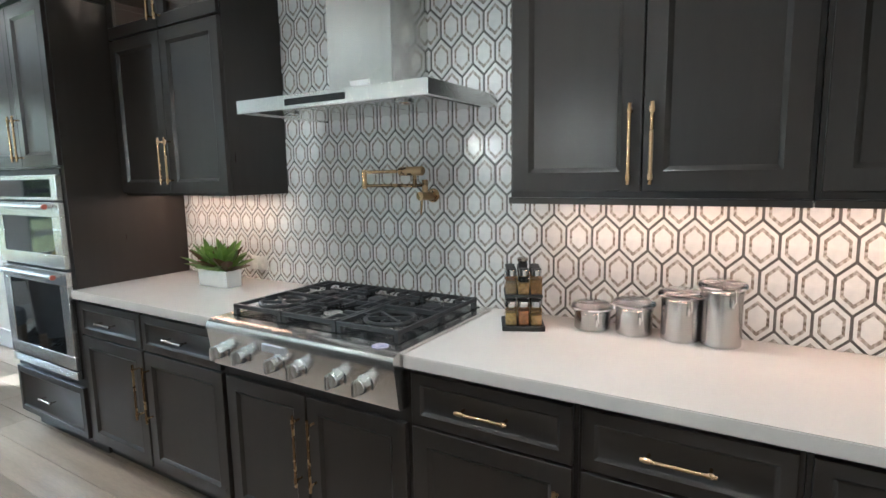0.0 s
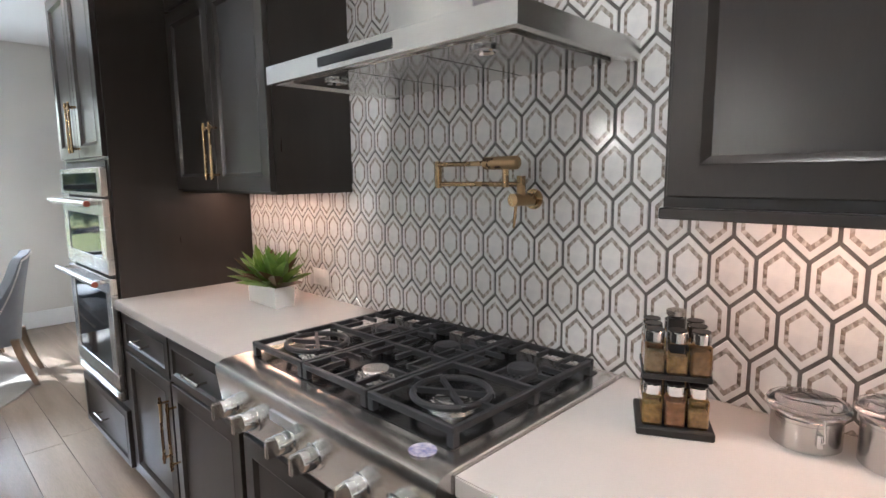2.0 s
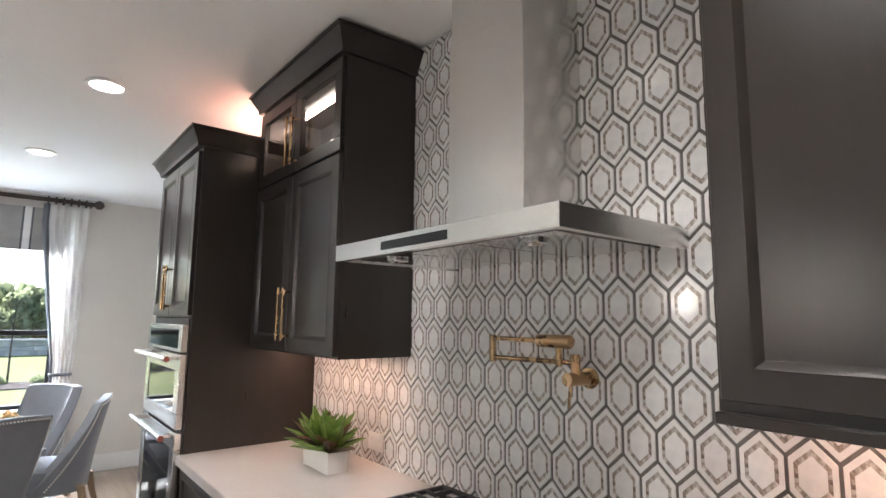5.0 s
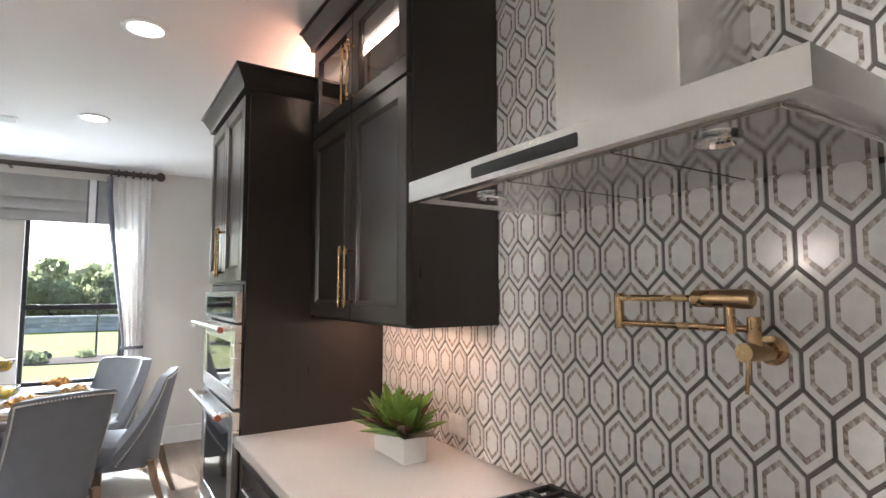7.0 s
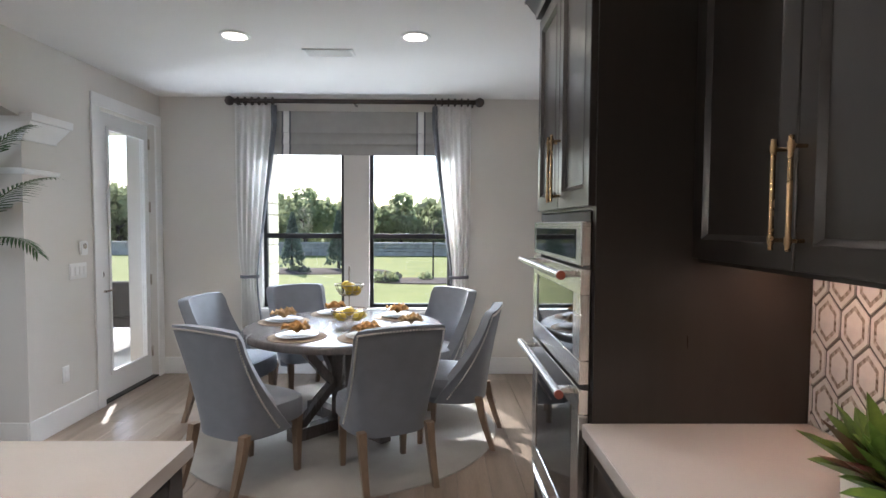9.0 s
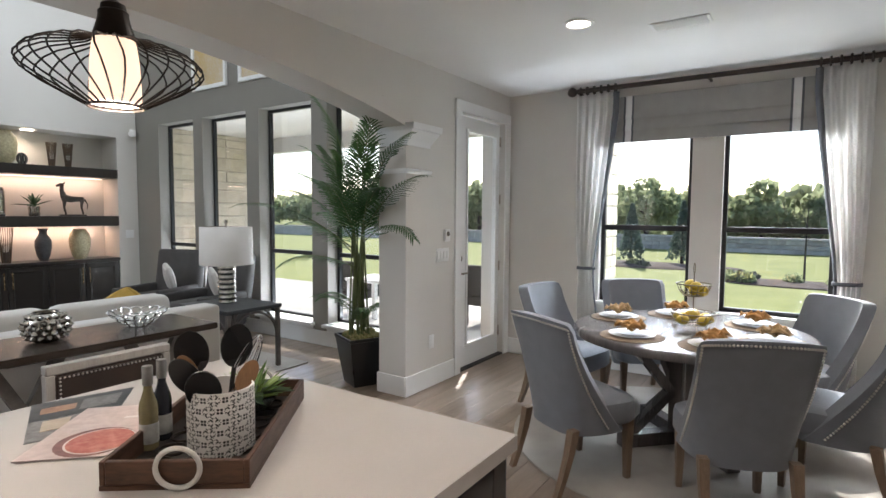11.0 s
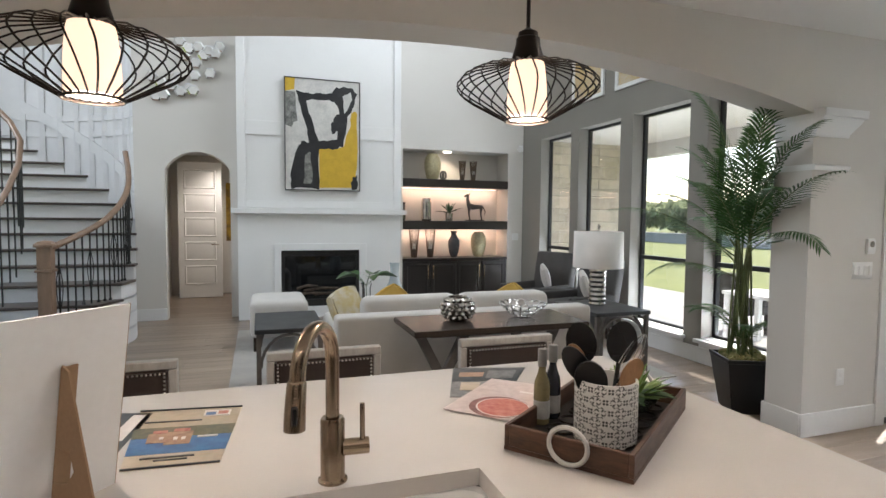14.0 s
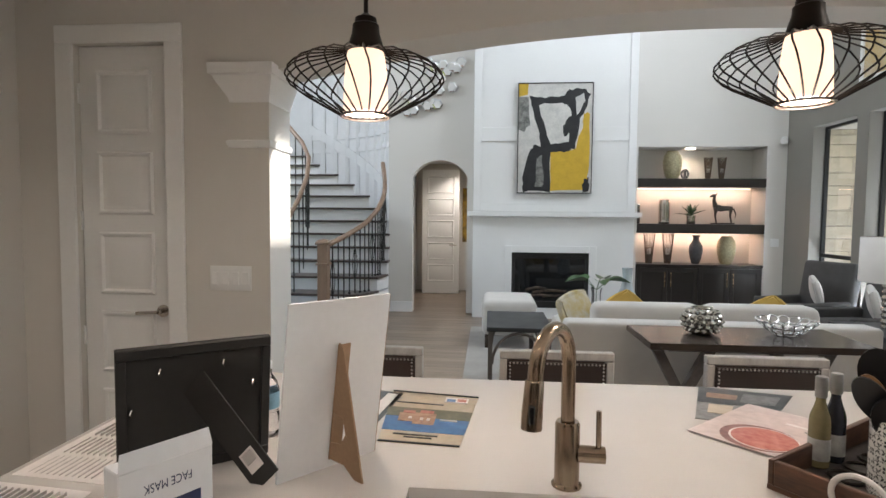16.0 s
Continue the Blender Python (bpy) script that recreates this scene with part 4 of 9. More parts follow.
def can_light(x, y, z=CEIL_Z, watts=20):
    c = thing("ceiling_light", x, y, z - 0.012, "recessed round ceiling light, switched on", "ceiling light", "recessed ceiling lights")
    part("rim", lathe(bmesh.new(), x, y, z - 0.012, [(0.098, 0.0115), (0.100, 0.008), (0.096, 0.002), (0.078, 0.0), (0.074, 0.006), (0.074, 0.0115)], 28), TRIM, c)
    part("lens", lathe(bmesh.new(), x, y, z - 0.006, [(0.073, 0.005), (0.073, 0), (0.01, -0.001)], 28), CANL, c, "glowing warm lens")
    lamp("can_lamp", "SPOT", look((x, y, z - 0.02), (x, y, 0)), watts, (1.0, 0.88, 0.76), soft=0.06, cone=130)


for x, y in ((-3.12, 1.29), (-4.77, 1.08), (-4.78, -0.10), (-3.12, -0.10), (-1.3, 1.29), (-0.3, 1.29), (0.6, 0.2)):
    can_light(x, y)
vt = thing("ceiling_vent", -5.12, 0.45, CEIL_Z - 0.01, "white slatted ceiling air vent", "vent")
part("frame", boxed(-5.20, 0.27, CEIL_Z - 0.008, -5.04, 0.63, CEIL_Z - 0.001, 0.003), TRIM, vt)
for i in range(9):
    part("slat", bar(bmesh.new(), (-5.19 + i * 0.0175, 0.29, CEIL_Z - 0.010), (-5.19 + i * 0.0175, 0.61, CEIL_Z - 0.010), 0.010, 0.003), TRIM, vt)

# round rug
RUG = material("cream_rug", (0.33, 0.305, 0.27), 0.95, vary=0.10, scale=5, bump=0.7, bump_scale=160, sheen=0.3)
RC = (-5.14, 0.55)
bm = bmesh.new()
lathe(bm, RC[0], RC[1], 0, [(1.10, 0.0), (1.115, 0.004), (1.11, 0.010), (1.09, 0.012), (0.6, 0.012), (0.02, 0.012)], 72)
solid("rug", bm, RUG, "round cream woven rug under the dining table", "rug", kind="thing")

# round dining table
DT = material("grey_washed_table_wood", (0.135, 0.120, 0.115), 0.25, vary=0.2, scale=2, bump=0.15, bump_scale=30, stretch=(0.7, 8, 1), second=(0.08, 0.072, 0.07))
TC = (-5.12, 0.56)
tb = thing("dining_table", TC[0], TC[1], 0.012, "round grey-washed wooden pedestal dining table", "table")
part("tabletop", lathe(bmesh.new(), TC[0], TC[1], 0.705, [(0.66, 0), (0.715, 0.004), (0.72, 0.012), (0.72, 0.042), (0.712, 0.052), (0.70, 0.055), (0.02, 0.055)], 64), DT, tb)
for k in range(4):
    a = math.pi / 4 + k * math.pi / 2
    ux, uy = math.cos(a), math.sin(a)
    def P(r, z):
        return (TC[0] + ux * r, TC[1] + uy * r, z)
    part("leg", bar(bmesh.new(), P(0.07, 0.10), P(0.07, 0.70), 0.075, 0.075), DT, tb)
    part("foot", bar(bmesh.new(), P(0.03, 0.055), P(0.46, 0.055), 0.085, 0.085), DT, tb)
    part("brace", bar(bmesh.new(), P(0.10, 0.34), P(0.40, 0.69), 0.055, 0.055), DT, tb)
    part("lower_brace", bar(bmesh.new(), P(0.40, 0.09), P(0.10, 0.36), 0.055, 0.055), DT, tb)

# upholstered chairs
UPH = material("slate_grey_linen", (0.175, 0.188, 0.215), 0.85, vary=0.06, scale=12, bump=0.35, bump_scale=330, sheen=0.25)
OAKL = material("limed_oak_leg", (0.24, 0.165, 0.11), 0.5, vary=0.18, scale=6, bump=0.15, bump_scale=50, stretch=(6, 6, 0.8))
STUD = material("nailhead", (0.80, 0.78, 0.74), 0.38, 1.0, vary=0.05)


def dining_chair():
    """Faces +y; base at the floor."""
    c = thing("dining_chair", 0, 0, 0, "grey upholstered dining chair with nailhead trim", "chair", "chairs round the dining table")
    bm = bmesh.new()
    rings = []
    for o, z in ((0.012, 0.335), (0, 0.35), (0, 0.43), (0.006, 0.458), (0.03, 0.475), (0.09, 0.485)):
        ring = []
        for i in range(32):
            a = 2 * math.pi * i / 32
            sx, sy = math.copysign(abs(math.cos(a)) ** 0.5, math.cos(a)), math.copysign(abs(math.sin(a)) ** 0.5, math.sin(a))
            w = 0.245 + 0.02 * sy
            ring.append(((w - o) * sx, 0.03 + (0.235 - o) * sy, z))
        rings.append(ring)
    ring_stack(bm, rings)
    part("seat", bm, UPH, c, local=True)
    # curved back shell that wraps forward at the sides
    bm = bmesh.new()
    outer, inner, tops = [], [], []
    n, m = 22, 10
    def shell(u, v, off):
        s = (u - 0.5) * 2
        top = 0.935 - 0.02 * s * s - 0.09 * max(0, abs(s) - 0.8) * 5 * 0.4
        z = 0.30 + (top - 0.30) * v
        half = 0.25 + 0.02 * v
        wing = 0.20 * (1 - v) ** 1.6 + 0.035
        x = half * math.sin(s * math.pi / 2 * 0.98) * (1 - off / 0.3)
        y = -0.215 - 0.105 * v ** 1.3 + wing * abs(s) ** 3.0 * 1.35 + off
        return (x, y, z)
    A = [[bm.verts.new(shell(i / n, j / m, 0)) for j in range(m + 1)] for i in range(n + 1)]
    B = [[bm.verts.new(shell(i / n, j / m, 0.055)) for j in range(m + 1)] for i in range(n + 1)]
    for g in (A, B):
        for i in range(n):
            for j in range(m):
                bm.faces.new((g[i][j], g[i + 1][j], g[i + 1][j + 1], g[i][j + 1]))
    for i in range(n):
        for j in (0, m):
            bm.faces.new((A[i][j], A[i + 1][j], B[i + 1][j], B[i][j]))
    for j in range(m):
        for i in (0, n):
            bm.faces.new((A[i][j], A[i][j + 1], B[i][j + 1], B[i][j]))
    back = part("backrest", bm, UPH, c, local=True)
    studs = bmesh.new()
    path = [(0.045 + 0.06 * j / 36, 0.06 + 0.90 * j / 36) for j in range(37)] + [(0.105 + 0.79 * i / 34, 0.965) for i in range(1, 34)] + [(0.955 - 0.06 * j / 36, 0.06 + 0.90 * j / 36) for j in range(36, -1, -1)]
    for u, v in path:
        p = Vector(shell(u, v, 0.0))
        along, rise = Vector(shell(u + 0.01, v, 0.0)) - p, Vector(shell(u, v + 0.01, 0.0)) - p
        out = along.cross(rise).normalized()
        bmesh.ops.create_icosphere(studs, subdivisions=1, radius=0.0072, matrix=Matrix.Translation(p + out * 0.002))
    ob = part("nailheads", studs, STUD, back, "row of bright nailheads", local=True)
    ob["kind"] = "stuff"
    for x in (-0.20, 0.20):
        bm = bmesh.new()
        ring_stack(bm, [[(x + s * w, 0.20 + t * w, z) for s, t in ((-1, -1), (1, -1), (1, 1), (-1, 1))] for w, z in ((0.015, 0), (0.024, 0.34))])
        part("leg", bm, OAKL, c, local=True)
        bm = bmesh.new()
        ring_stack(bm, [[(x * 1.02 + s * w, y + t * w, z) for s, t in ((-1, -1), (1, -1), (1, 1), (-1, 1))] for w, y, z in ((0.016, -0.30, 0), (0.018, -0.262, 0.10), (0.021, -0.225, 0.22), (0.024, -0.20, 0.345))])
        part("leg", bm, OAKL, c, local=True)
    return c


first = dining_chair()
chairs = []
for deg, r in ((-29, 0.92), (25, 0.84), (77, 0.82), (134, 0.86), (212, 0.88), (258, 0.90)):
    a = radians(deg)
    x, y = TC[0] + r * math.cos(a), TC[1] + r * math.sin(a)
    chairs.append((x, y, deg + 90))
first.matrix_basis = pose(chairs[0][0], chairs[0][1], 0.012, 0, 0, chairs[0][2])
for x, y, rz in chairs[1:]:
    copy_thing(first, pose(x, y, 0.012, 0, 0, rz))

# place settings
WOVEN = material("woven_placemat", (0.30, 0.22, 0.15), 0.9, vary=0.25, scale=30, bump=0.8, bump_scale=240)
CHINA = material("white_china", (0.78, 0.77, 0.75), 0.15, vary=0.02)
NAPK = material("ochre_napkin", (0.50, 0.25, 0.07), 0.85, vary=0.2, scale=20, bump=0.3, bump_scale=220)
BREAD = material("pale_napkin", (0.52, 0.34, 0.16), 0.85, vary=0.2, scale=20, bump=0.3, bump_scale=220)
rnd = random.Random(11)
for k in range(6):
    a = radians((-29, 25, 77, 134, 200, 256)[k])
    x, y, z = TC[0] + 0.50 * math.cos(a), TC[1] + 0.50 * math.sin(a), 0.760
    bm = lathe(bmesh.new(), x, y, z, [(0.188, 0), (0.19, 0.003), (0.186, 0.006), (0.02, 0.006)], 40)
    solid("placemat", bm, WOVEN, "round brown woven placemat on the dining table", "placemat", kind="thing", group="place settings")
    bm = lathe(bmesh.new(), x, y, z + 0.0062, [(0.075, 0), (0.10, 0.004), (0.135, 0.012), (0.137, 0.014), (0.128, 0.014), (0.085, 0.006), (0.01, 0.005)], 36)
    solid("dinner_plate", bm, CHINA, "white china dinner plate on a placemat", "plate", kind="thing", group="place settings")
    bm = lathe(bmesh.new(), x, y, z + 0.0155, [(0.06, 0), (0.08, 0.004), (0.105, 0.011), (0.107, 0.013), (0.10, 0.013), (0.065, 0.006), (0.01, 0.005)], 36)
    solid("salad_plate", bm, CHINA, "small white china plate on a dinner plate", "plate", kind="thing", group="place settings")
    bm = bmesh.new()
    for q in range(7):
        w = q * 0.9 + rnd.random()
        for s in (0, 1):
            L = rnd.uniform(0.05, 0.095)
            rows = []
            for t in range(7):
                f = t / 6
                fold = 0.018 * math.sin(f * 9 + q)
                p = Vector((x + math.cos(w) * L * f, y + math.sin(w) * L * f, z + 0.034 + 0.05 * math.sin(f * 2.4) * (0.6 + 0.4 * s)))
                sd = Vector((-math.sin(w), math.cos(w), 0)) * (0.012 + 0.035 * f)
                rows.append([bm.verts.new(p + sd), bm.verts.new(p + Vector((0, 0, fold + 0.012))), bm.verts.new(p - sd)])
            for r0, r1 in zip(rows, rows[1:]):
                for i in (0, 1):
                    bm.faces.new((r0[i], r0[i + 1], r1[i + 1], r1[i]))
    ob = solid("napkin", bm, NAPK if k % 3 != 2 else BREAD, "ochre cloth napkin, loosely gathered on a plate", "napkin", kind="thing", group="place settings")
    ob.modifiers.new("cloth", "SOLIDIFY").thickness = 0.003

# tiered fruit stand
WIRE = material("bronze_wire", (0.30, 0.26, 0.2), 0.35, 1.0)
LEMON = material("lemon_skin", (0.55, 0.40, 0.04), 0.45, vary=0.12, scale=12, bump=0.4, bump_scale=120, random_value=0.1)
fs = thing("fruit_stand", TC[0] + 0.02, TC[1] + 0.03, 0.760, "two-tier wire fruit stand on the table", "fruit stand")
fx, fy = TC[0] + 0.02, TC[1] + 0.03
def hoop(bm, r, z, rr=0.003):
    tube(bm, [(fx + r * math.cos(q * math.pi / 14), fy + r * math.sin(q * math.pi / 14), z) for q in range(28)], rr, 6, True)
for z, r, nm in ((0.80, 0.135, "lower_basket"), (0.985, 0.105, "upper_basket")):
    bm = bmesh.new()
    hoop(bm, r, z + 0.075, 0.004)
    hoop(bm, r * 0.82, z + 0.03)
    hoop(bm, r * 0.6, z)
    for q in range(16):
        a = q * math.pi / 8
        tube(bm, [(fx + r * s * math.cos(a), fy + r * s * math.sin(a), z + h) for s, h in ((0.05, 0), (0.6, 0), (0.82, 0.03), (1.0, 0.075))], 0.002, 5)
    part(nm, bm, WIRE, fs)
bm = bmesh.new()
tube(bm, [(fx, fy, 0.80), (fx, fy, 1.13)], 0.004, 8)
tube(bm, [(fx + 0.03 * math.cos(q * math.pi / 8), fy, 1.16 + 0.035 * math.sin(q * math.pi / 8)) for q in range(16)], 0.003, 6, True)
part("stem", bm, WIRE, fs)
for q in range(3):
    a = q * 2.094 + 0.4
    part("foot", tube(bmesh.new(), [(fx + 0.08 * math.cos(a), fy + 0.08 * math.sin(a), 0.80), (fx + 0.115 * math.cos(a), fy + 0.115 * math.sin(a), 0.762)], 0.003, 6), WIRE, fs)
for i in range(13):
    low = i < 8
    a = i * 2.4
    r = (0.085 if i % 4 else 0.02) if low else (0.06 if i % 5 else 0.0)
    z = (0.835 if low else 1.02) + (0.03 if (i % 4 == 0) else 0)
    bm = bmesh.new()
    lathe(bm, 0, 0, -0.042, [(0.004, 0), (0.012, 0.006), (0.028, 0.022), (0.032, 0.042), (0.027, 0.062), (0.011, 0.078), (0.004, 0.085)], 14)
    bmesh.ops.rotate(bm, verts=bm.verts[:], matrix=Euler((1.3 + a, 0.3 * i, a)).to_matrix())
    bmesh.ops.translate(bm, verts=bm.verts[:], vec=(fx + r * math.cos(a), fy + r * math.sin(a), z))
    solid("lemon", bm, LEMON, "ripe yellow lemon in the fruit stand", "lemon", kind="thing", group="lemons in the stand")

# ---- island ----
IX0, IX1, IY0, IY1 = -2.585, -0.235, -0.70, 0.575
SX0, SX1, SY0, SY1 = -1.735, -1.095, 0.065, 0.47
isl = thing("kitchen_island", -1.4, -0.05, 0, "large island with dark panels and white quartz top", "island")
ISLP = material("dark_grey_island_paint", (0.055, 0.053, 0.052), 0.4, vary=0.12, scale=4, bump=0.06, bump_scale=50)
bm = bmesh.new()
box(bm, IX0 + 0.05, -0.34, 0.10, SX0 - 0.05, IY1 - 0.04, 0.884)
box(bm, SX1 + 0.05, -0.34, 0.10, IX1 - 0.05, IY1 - 0.04, 0.884)
box(bm, SX0 - 0.05, -0.34, 0.10, SX1 + 0.05, IY1 - 0.04, 0.62)
box(bm, SX0 - 0.05, -0.34, 0.62, SX1 + 0.05, -0.02, 0.884)
box(bm, SX0 - 0.05, IY1 - 0.07, 0.62, SX1 + 0.05, IY1 - 0.04, 0.884)
part("body", bm, ISLP, isl)
part("plinth", boxed(IX0 + 0.10, -0.30, 0, IX1 - 0.10, IY1 - 0.10, 0.10), BLACKM, isl)
for x in (IX0 + 0.02, IX1 - 0.09):
    for y in (IY1 - 0.09, IY0 + 0.02):
        part("corner_post", boxed(x, y, 0, x + 0.07, y + 0.07, 0.884, 0.003), ISLP, isl)
MI = face_north(IY1 - 0.02)
for a, b in ((-2.49, -1.98), (-1.97, -1.42), (-1.41, -0.86), (-0.85, -0.33)):
    cab_door(isl, MI, a, b, 0.12, 0.86, mat=ISLP)
ME = face_west(IX0 + 0.03)
part("end_panel", panel(bmesh.new(), ME, -0.32, IY1 - 0.10, 0.12, 0.87, 0.02, DOOR_RINGS), ISLP, isl)
bm = bmesh.new()
for q in ((IX0, IX1, IY0, SY0), (IX0, IX1, SY1, IY1), (IX0, SX0, SY0, SY1), (SX1, IX1, SY0, SY1)):
    box(bm, q[0], q[2], 0.885, q[1], q[3], 0.925)
bmesh.ops.remove_doubles(bm, verts=bm.verts[:], dist=1e-5)
seen = {}
for f in bm.faces:
    seen.setdefault(tuple(round(c, 3) for c in f.calc_center_median()), []).append(f)
bmesh.ops.delete(bm, geom=[f for fs_ in seen.values() if len(fs_) > 1 for f in fs_], context="FACES")
part("worktop", bm, QUARTZ, isl, "white quartz island worktop")
sk = thing("kitchen_sink", (SX0 + SX1) / 2, (SY0 + SY1) / 2, 0.66, "white undermount sink in the island", "sink")
bm = bmesh.new()
def rrect(i, z, r=0.05):
    pts = []
    for cx, cy, a0 in ((SX1 - i - r, SY1 - i - r, 0), (SX0 + i + r, SY1 - i - r, 90), (SX0 + i + r, SY0 + i + r, 180), (SX1 - i - r, SY0 + i + r, 270)):
        for k in range(5):
            a = radians(a0 + k * 22.5)
            pts.append((cx + r * math.cos(a), cy + r * math.sin(a), z))
    return pts
ring_stack(bm, [rrect(-0.012, 0.884), rrect(0.006, 0.884), rrect(0.012, 0.87), rrect(0.02, 0.70), rrect(0.05, 0.672), rrect(0.15, 0.668)], False, True)
part("basin", bm, material("sink_enamel", (0.70, 0.70, 0.69), 0.2, vary=0.02), sk)
part("drain", lathe(bmesh.new(), -1.415, 0.27, 0.669, [(0.045, 0), (0.045, 0.003), (0.03, 0.001)], 20), CHROME, sk)

fa = thing("kitchen_faucet", -1.418, 0.022, 0.925, "champagne bronze gooseneck pull-down faucet on the island", "faucet")
fx, fy = -1.418, 0.022
part("base", lathe(bmesh.new(), fx, fy, 0.925, [(0.031, 0), (0.031, 0.004), (0.026, 0.008), (0.0255, 0.012), (0.0255, 0.13), (0.022, 0.136)], 24), BRONZE, fa)
ux, uy = 0.50, 0.866
R = 0.080
pts = [(fx, fy, 1.05), (fx, fy, 1.12), (fx, fy, 1.185)]
for k in range(1, 15):
    a = math.pi * k / 14 * 1.0
    pts.append((fx + ux * R * (1 - math.cos(a)), fy + uy * R * (1 - math.sin(0) - math.cos(a)), 1.185 + R * math.sin(a)))
pts.append((fx + ux * 2.02 * R, fy + uy * 2.02 * R, 1.178))
part("gooseneck", tube(bmesh.new(), pts, 0.0145, 16), BRONZE, fa)
hx, hyy = fx + ux * 2.03 * R, fy + uy * 2.03 * R
sp = part("spray_head", tube(bmesh.new(), [(hx, hyy, 1.187), (hx, hyy, 1.182), (hx + 0.004, hyy + 0.005, 1.125), (hx + 0.005, hyy + 0.006, 1.098)], [0.0145, 0.0175, 0.0195, 0.0195], 18), BRONZE, fa)
part("spray_button", boxed(hx - 0.008 + 0.008, hyy + 0.018, 1.112, hx + 0.012, hyy + 0.029, 1.147, 0.003), BLACKG, sp)
bm = bmesh.new()
tube(bm, [(fx - 0.02, fy + 0.005, 0.995), (fx - 0.075, fy + 0.008, 0.995)], 0.0175, 18)
tube(bm, [(fx - 0.062, fy + 0.008, 1.0), (fx - 0.062, fy + 0.004, 1.085)], [0.006, 0.0055], 10)
part("lever", bm, BRONZE, fa)

# pendants
SHG = glow("lit_pendant_shade", (1.0, 0.74, 0.54), 0.6)
BRZ = material("oil_rubbed_bronze", (0.022, 0.015, 0.011), 0.42, 0.6, vary=0.2, scale=20)
def pendant():
    p = thing("pendant_light", 0, 0, 1.75, "dark wire cage pendant with a glowing white shade", "pendant light", "pendants over the island")
    bm = bmesh.new()
    tube(bm, [(0, 0, 0.255), (0, 0, CEIL_Z - 1.75)], 0.006, 10)
    part("rod", bm, BRZ, p, local=True)
    part("canopy", lathe(bmesh.new(), 0, 0, CEIL_Z - 1.775, [(0.02, 0), (0.062, 0.006), (0.065, 0.012), (0.065, 0.024)], 24), BRZ, p, local=True)
    part("cap", lathe(bmesh.new(), 0, 0, 0.172, [(0.050, -0.006), (0.048, 0.006), (0.043, 0.022), (0.037, 0.042), (0.035, 0.056), (0.035, 0.064), (0.030, 0.068), (0.028, 0.082), (0.014, 0.090), (0.009, 0.094)], 28), BRZ, p, local=True)
    part("shade", lathe(bmesh.new(), 0, 0, 0.006, [(0.057, 0), (0.059, 0.003), (0.058, 0.05), (0.055, 0.11), (0.050, 0.15), (0.045, 0.168)], 32), SHG, p, "frosted white glass shade, lit", local=True)
    cage = bmesh.new()
    prof = ((0.042, 0.172), (0.070, 0.160), (0.110, 0.152), (0.152, 0.143), (0.187, 0.126), (0.205, 0.106), (0.207, 0.094), (0.196, 0.078), (0.165, 0.056), (0.115, 0.028), (0.064, 0.0))
    for k in range(26):
        a = 2 * math.pi * k / 26
        tw = 0.22
        tube(cage, [(r * math.cos(a + tw * i / 10), r * math.sin(a + tw * i / 10), z) for i, (r, z) in enumerate(prof)], 0.0024, 6)
    w = part("cage", cage, BRZ, p, "dark bronze wire cage", local=True)
    w["kind"] = "stuff"
    for r, z in ((0.064, 0.0), (0.043, 0.173)):
        part("hoop", tube(bmesh.new(), [(r * math.cos(q * math.pi / 16), r * math.sin(q * math.pi / 16), z) for q in range(32)], 0.004, 6, True), BRZ, w, local=True)
    return p
pa = pendant()
pa.matrix_basis = pose(-0.92, -0.30, 1.745)
pb = copy_thing(pa, pose(-2.027, -0.30, 1.768, 0, 0, 20))
for x in (-0.92, -2.027):
    lamp("pendant_lamp", "POINT", pose(x, -0.30, 1.735), 6.5, (1.0, 0.84, 0.68), soft=0.05)

# pantry door
pdr = thing("door_2", 0.615, ARCH_Y, 0, "white five-panel pantry door, closed", "door", kind="structure")
yd = ARCH_Y - 0.03
leaf_ = part("door_leaf", boxed(0.375, yd - 0.04, 0.01, 0.855, yd, 2.335, 0.002), TRIM, pdr)
MP = face_north(yd)
def five_panels(parent, M, u0, u1, ztop, n=5, z0=0.2):
    h = (ztop - z0) / n
    for i in range(n):
        part("panel", panel(bmesh.new(), M, u0, u1, z0 + i * h + 0.045, z0 + (i + 1) * h - 0.045, 0.002, [(0, -0.001), (0.008, -0.014), (0.016, -0.014), (0.026, -0.002), (0.034, -0.002), (0.06, -0.012)]), TRIM, parent)
five_panels(leaf_, MP, 0.465, 0.765, 2.26)
bm = bmesh.new()
tube(bm, [(0.425, yd, 0.985), (0.425, yd + 0.008, 0.985)], 0.032, 20)
tube(bm, [(0.425, yd + 0.005, 0.985), (0.425, yd + 0.05, 0.985)], 0.011, 12)
tube(bm, [(0.425, yd + 0.05, 0.985), (0.54, yd + 0.052, 0.978)], 0.009, 12)
part("door_handle", bm, NICKEL, leaf_, "satin nickel lever handle")
for z in (0.25, 0.85, 1.45, 2.1):
    part("hinge", boxed(0.85, yd - 0.01, z - 0.05, 0.868, yd + 0.012, z + 0.05, 0.002), TRIM, leaf_)
casing(0.37, 0.86, 2.34, ARCH_Y, w=0.09)

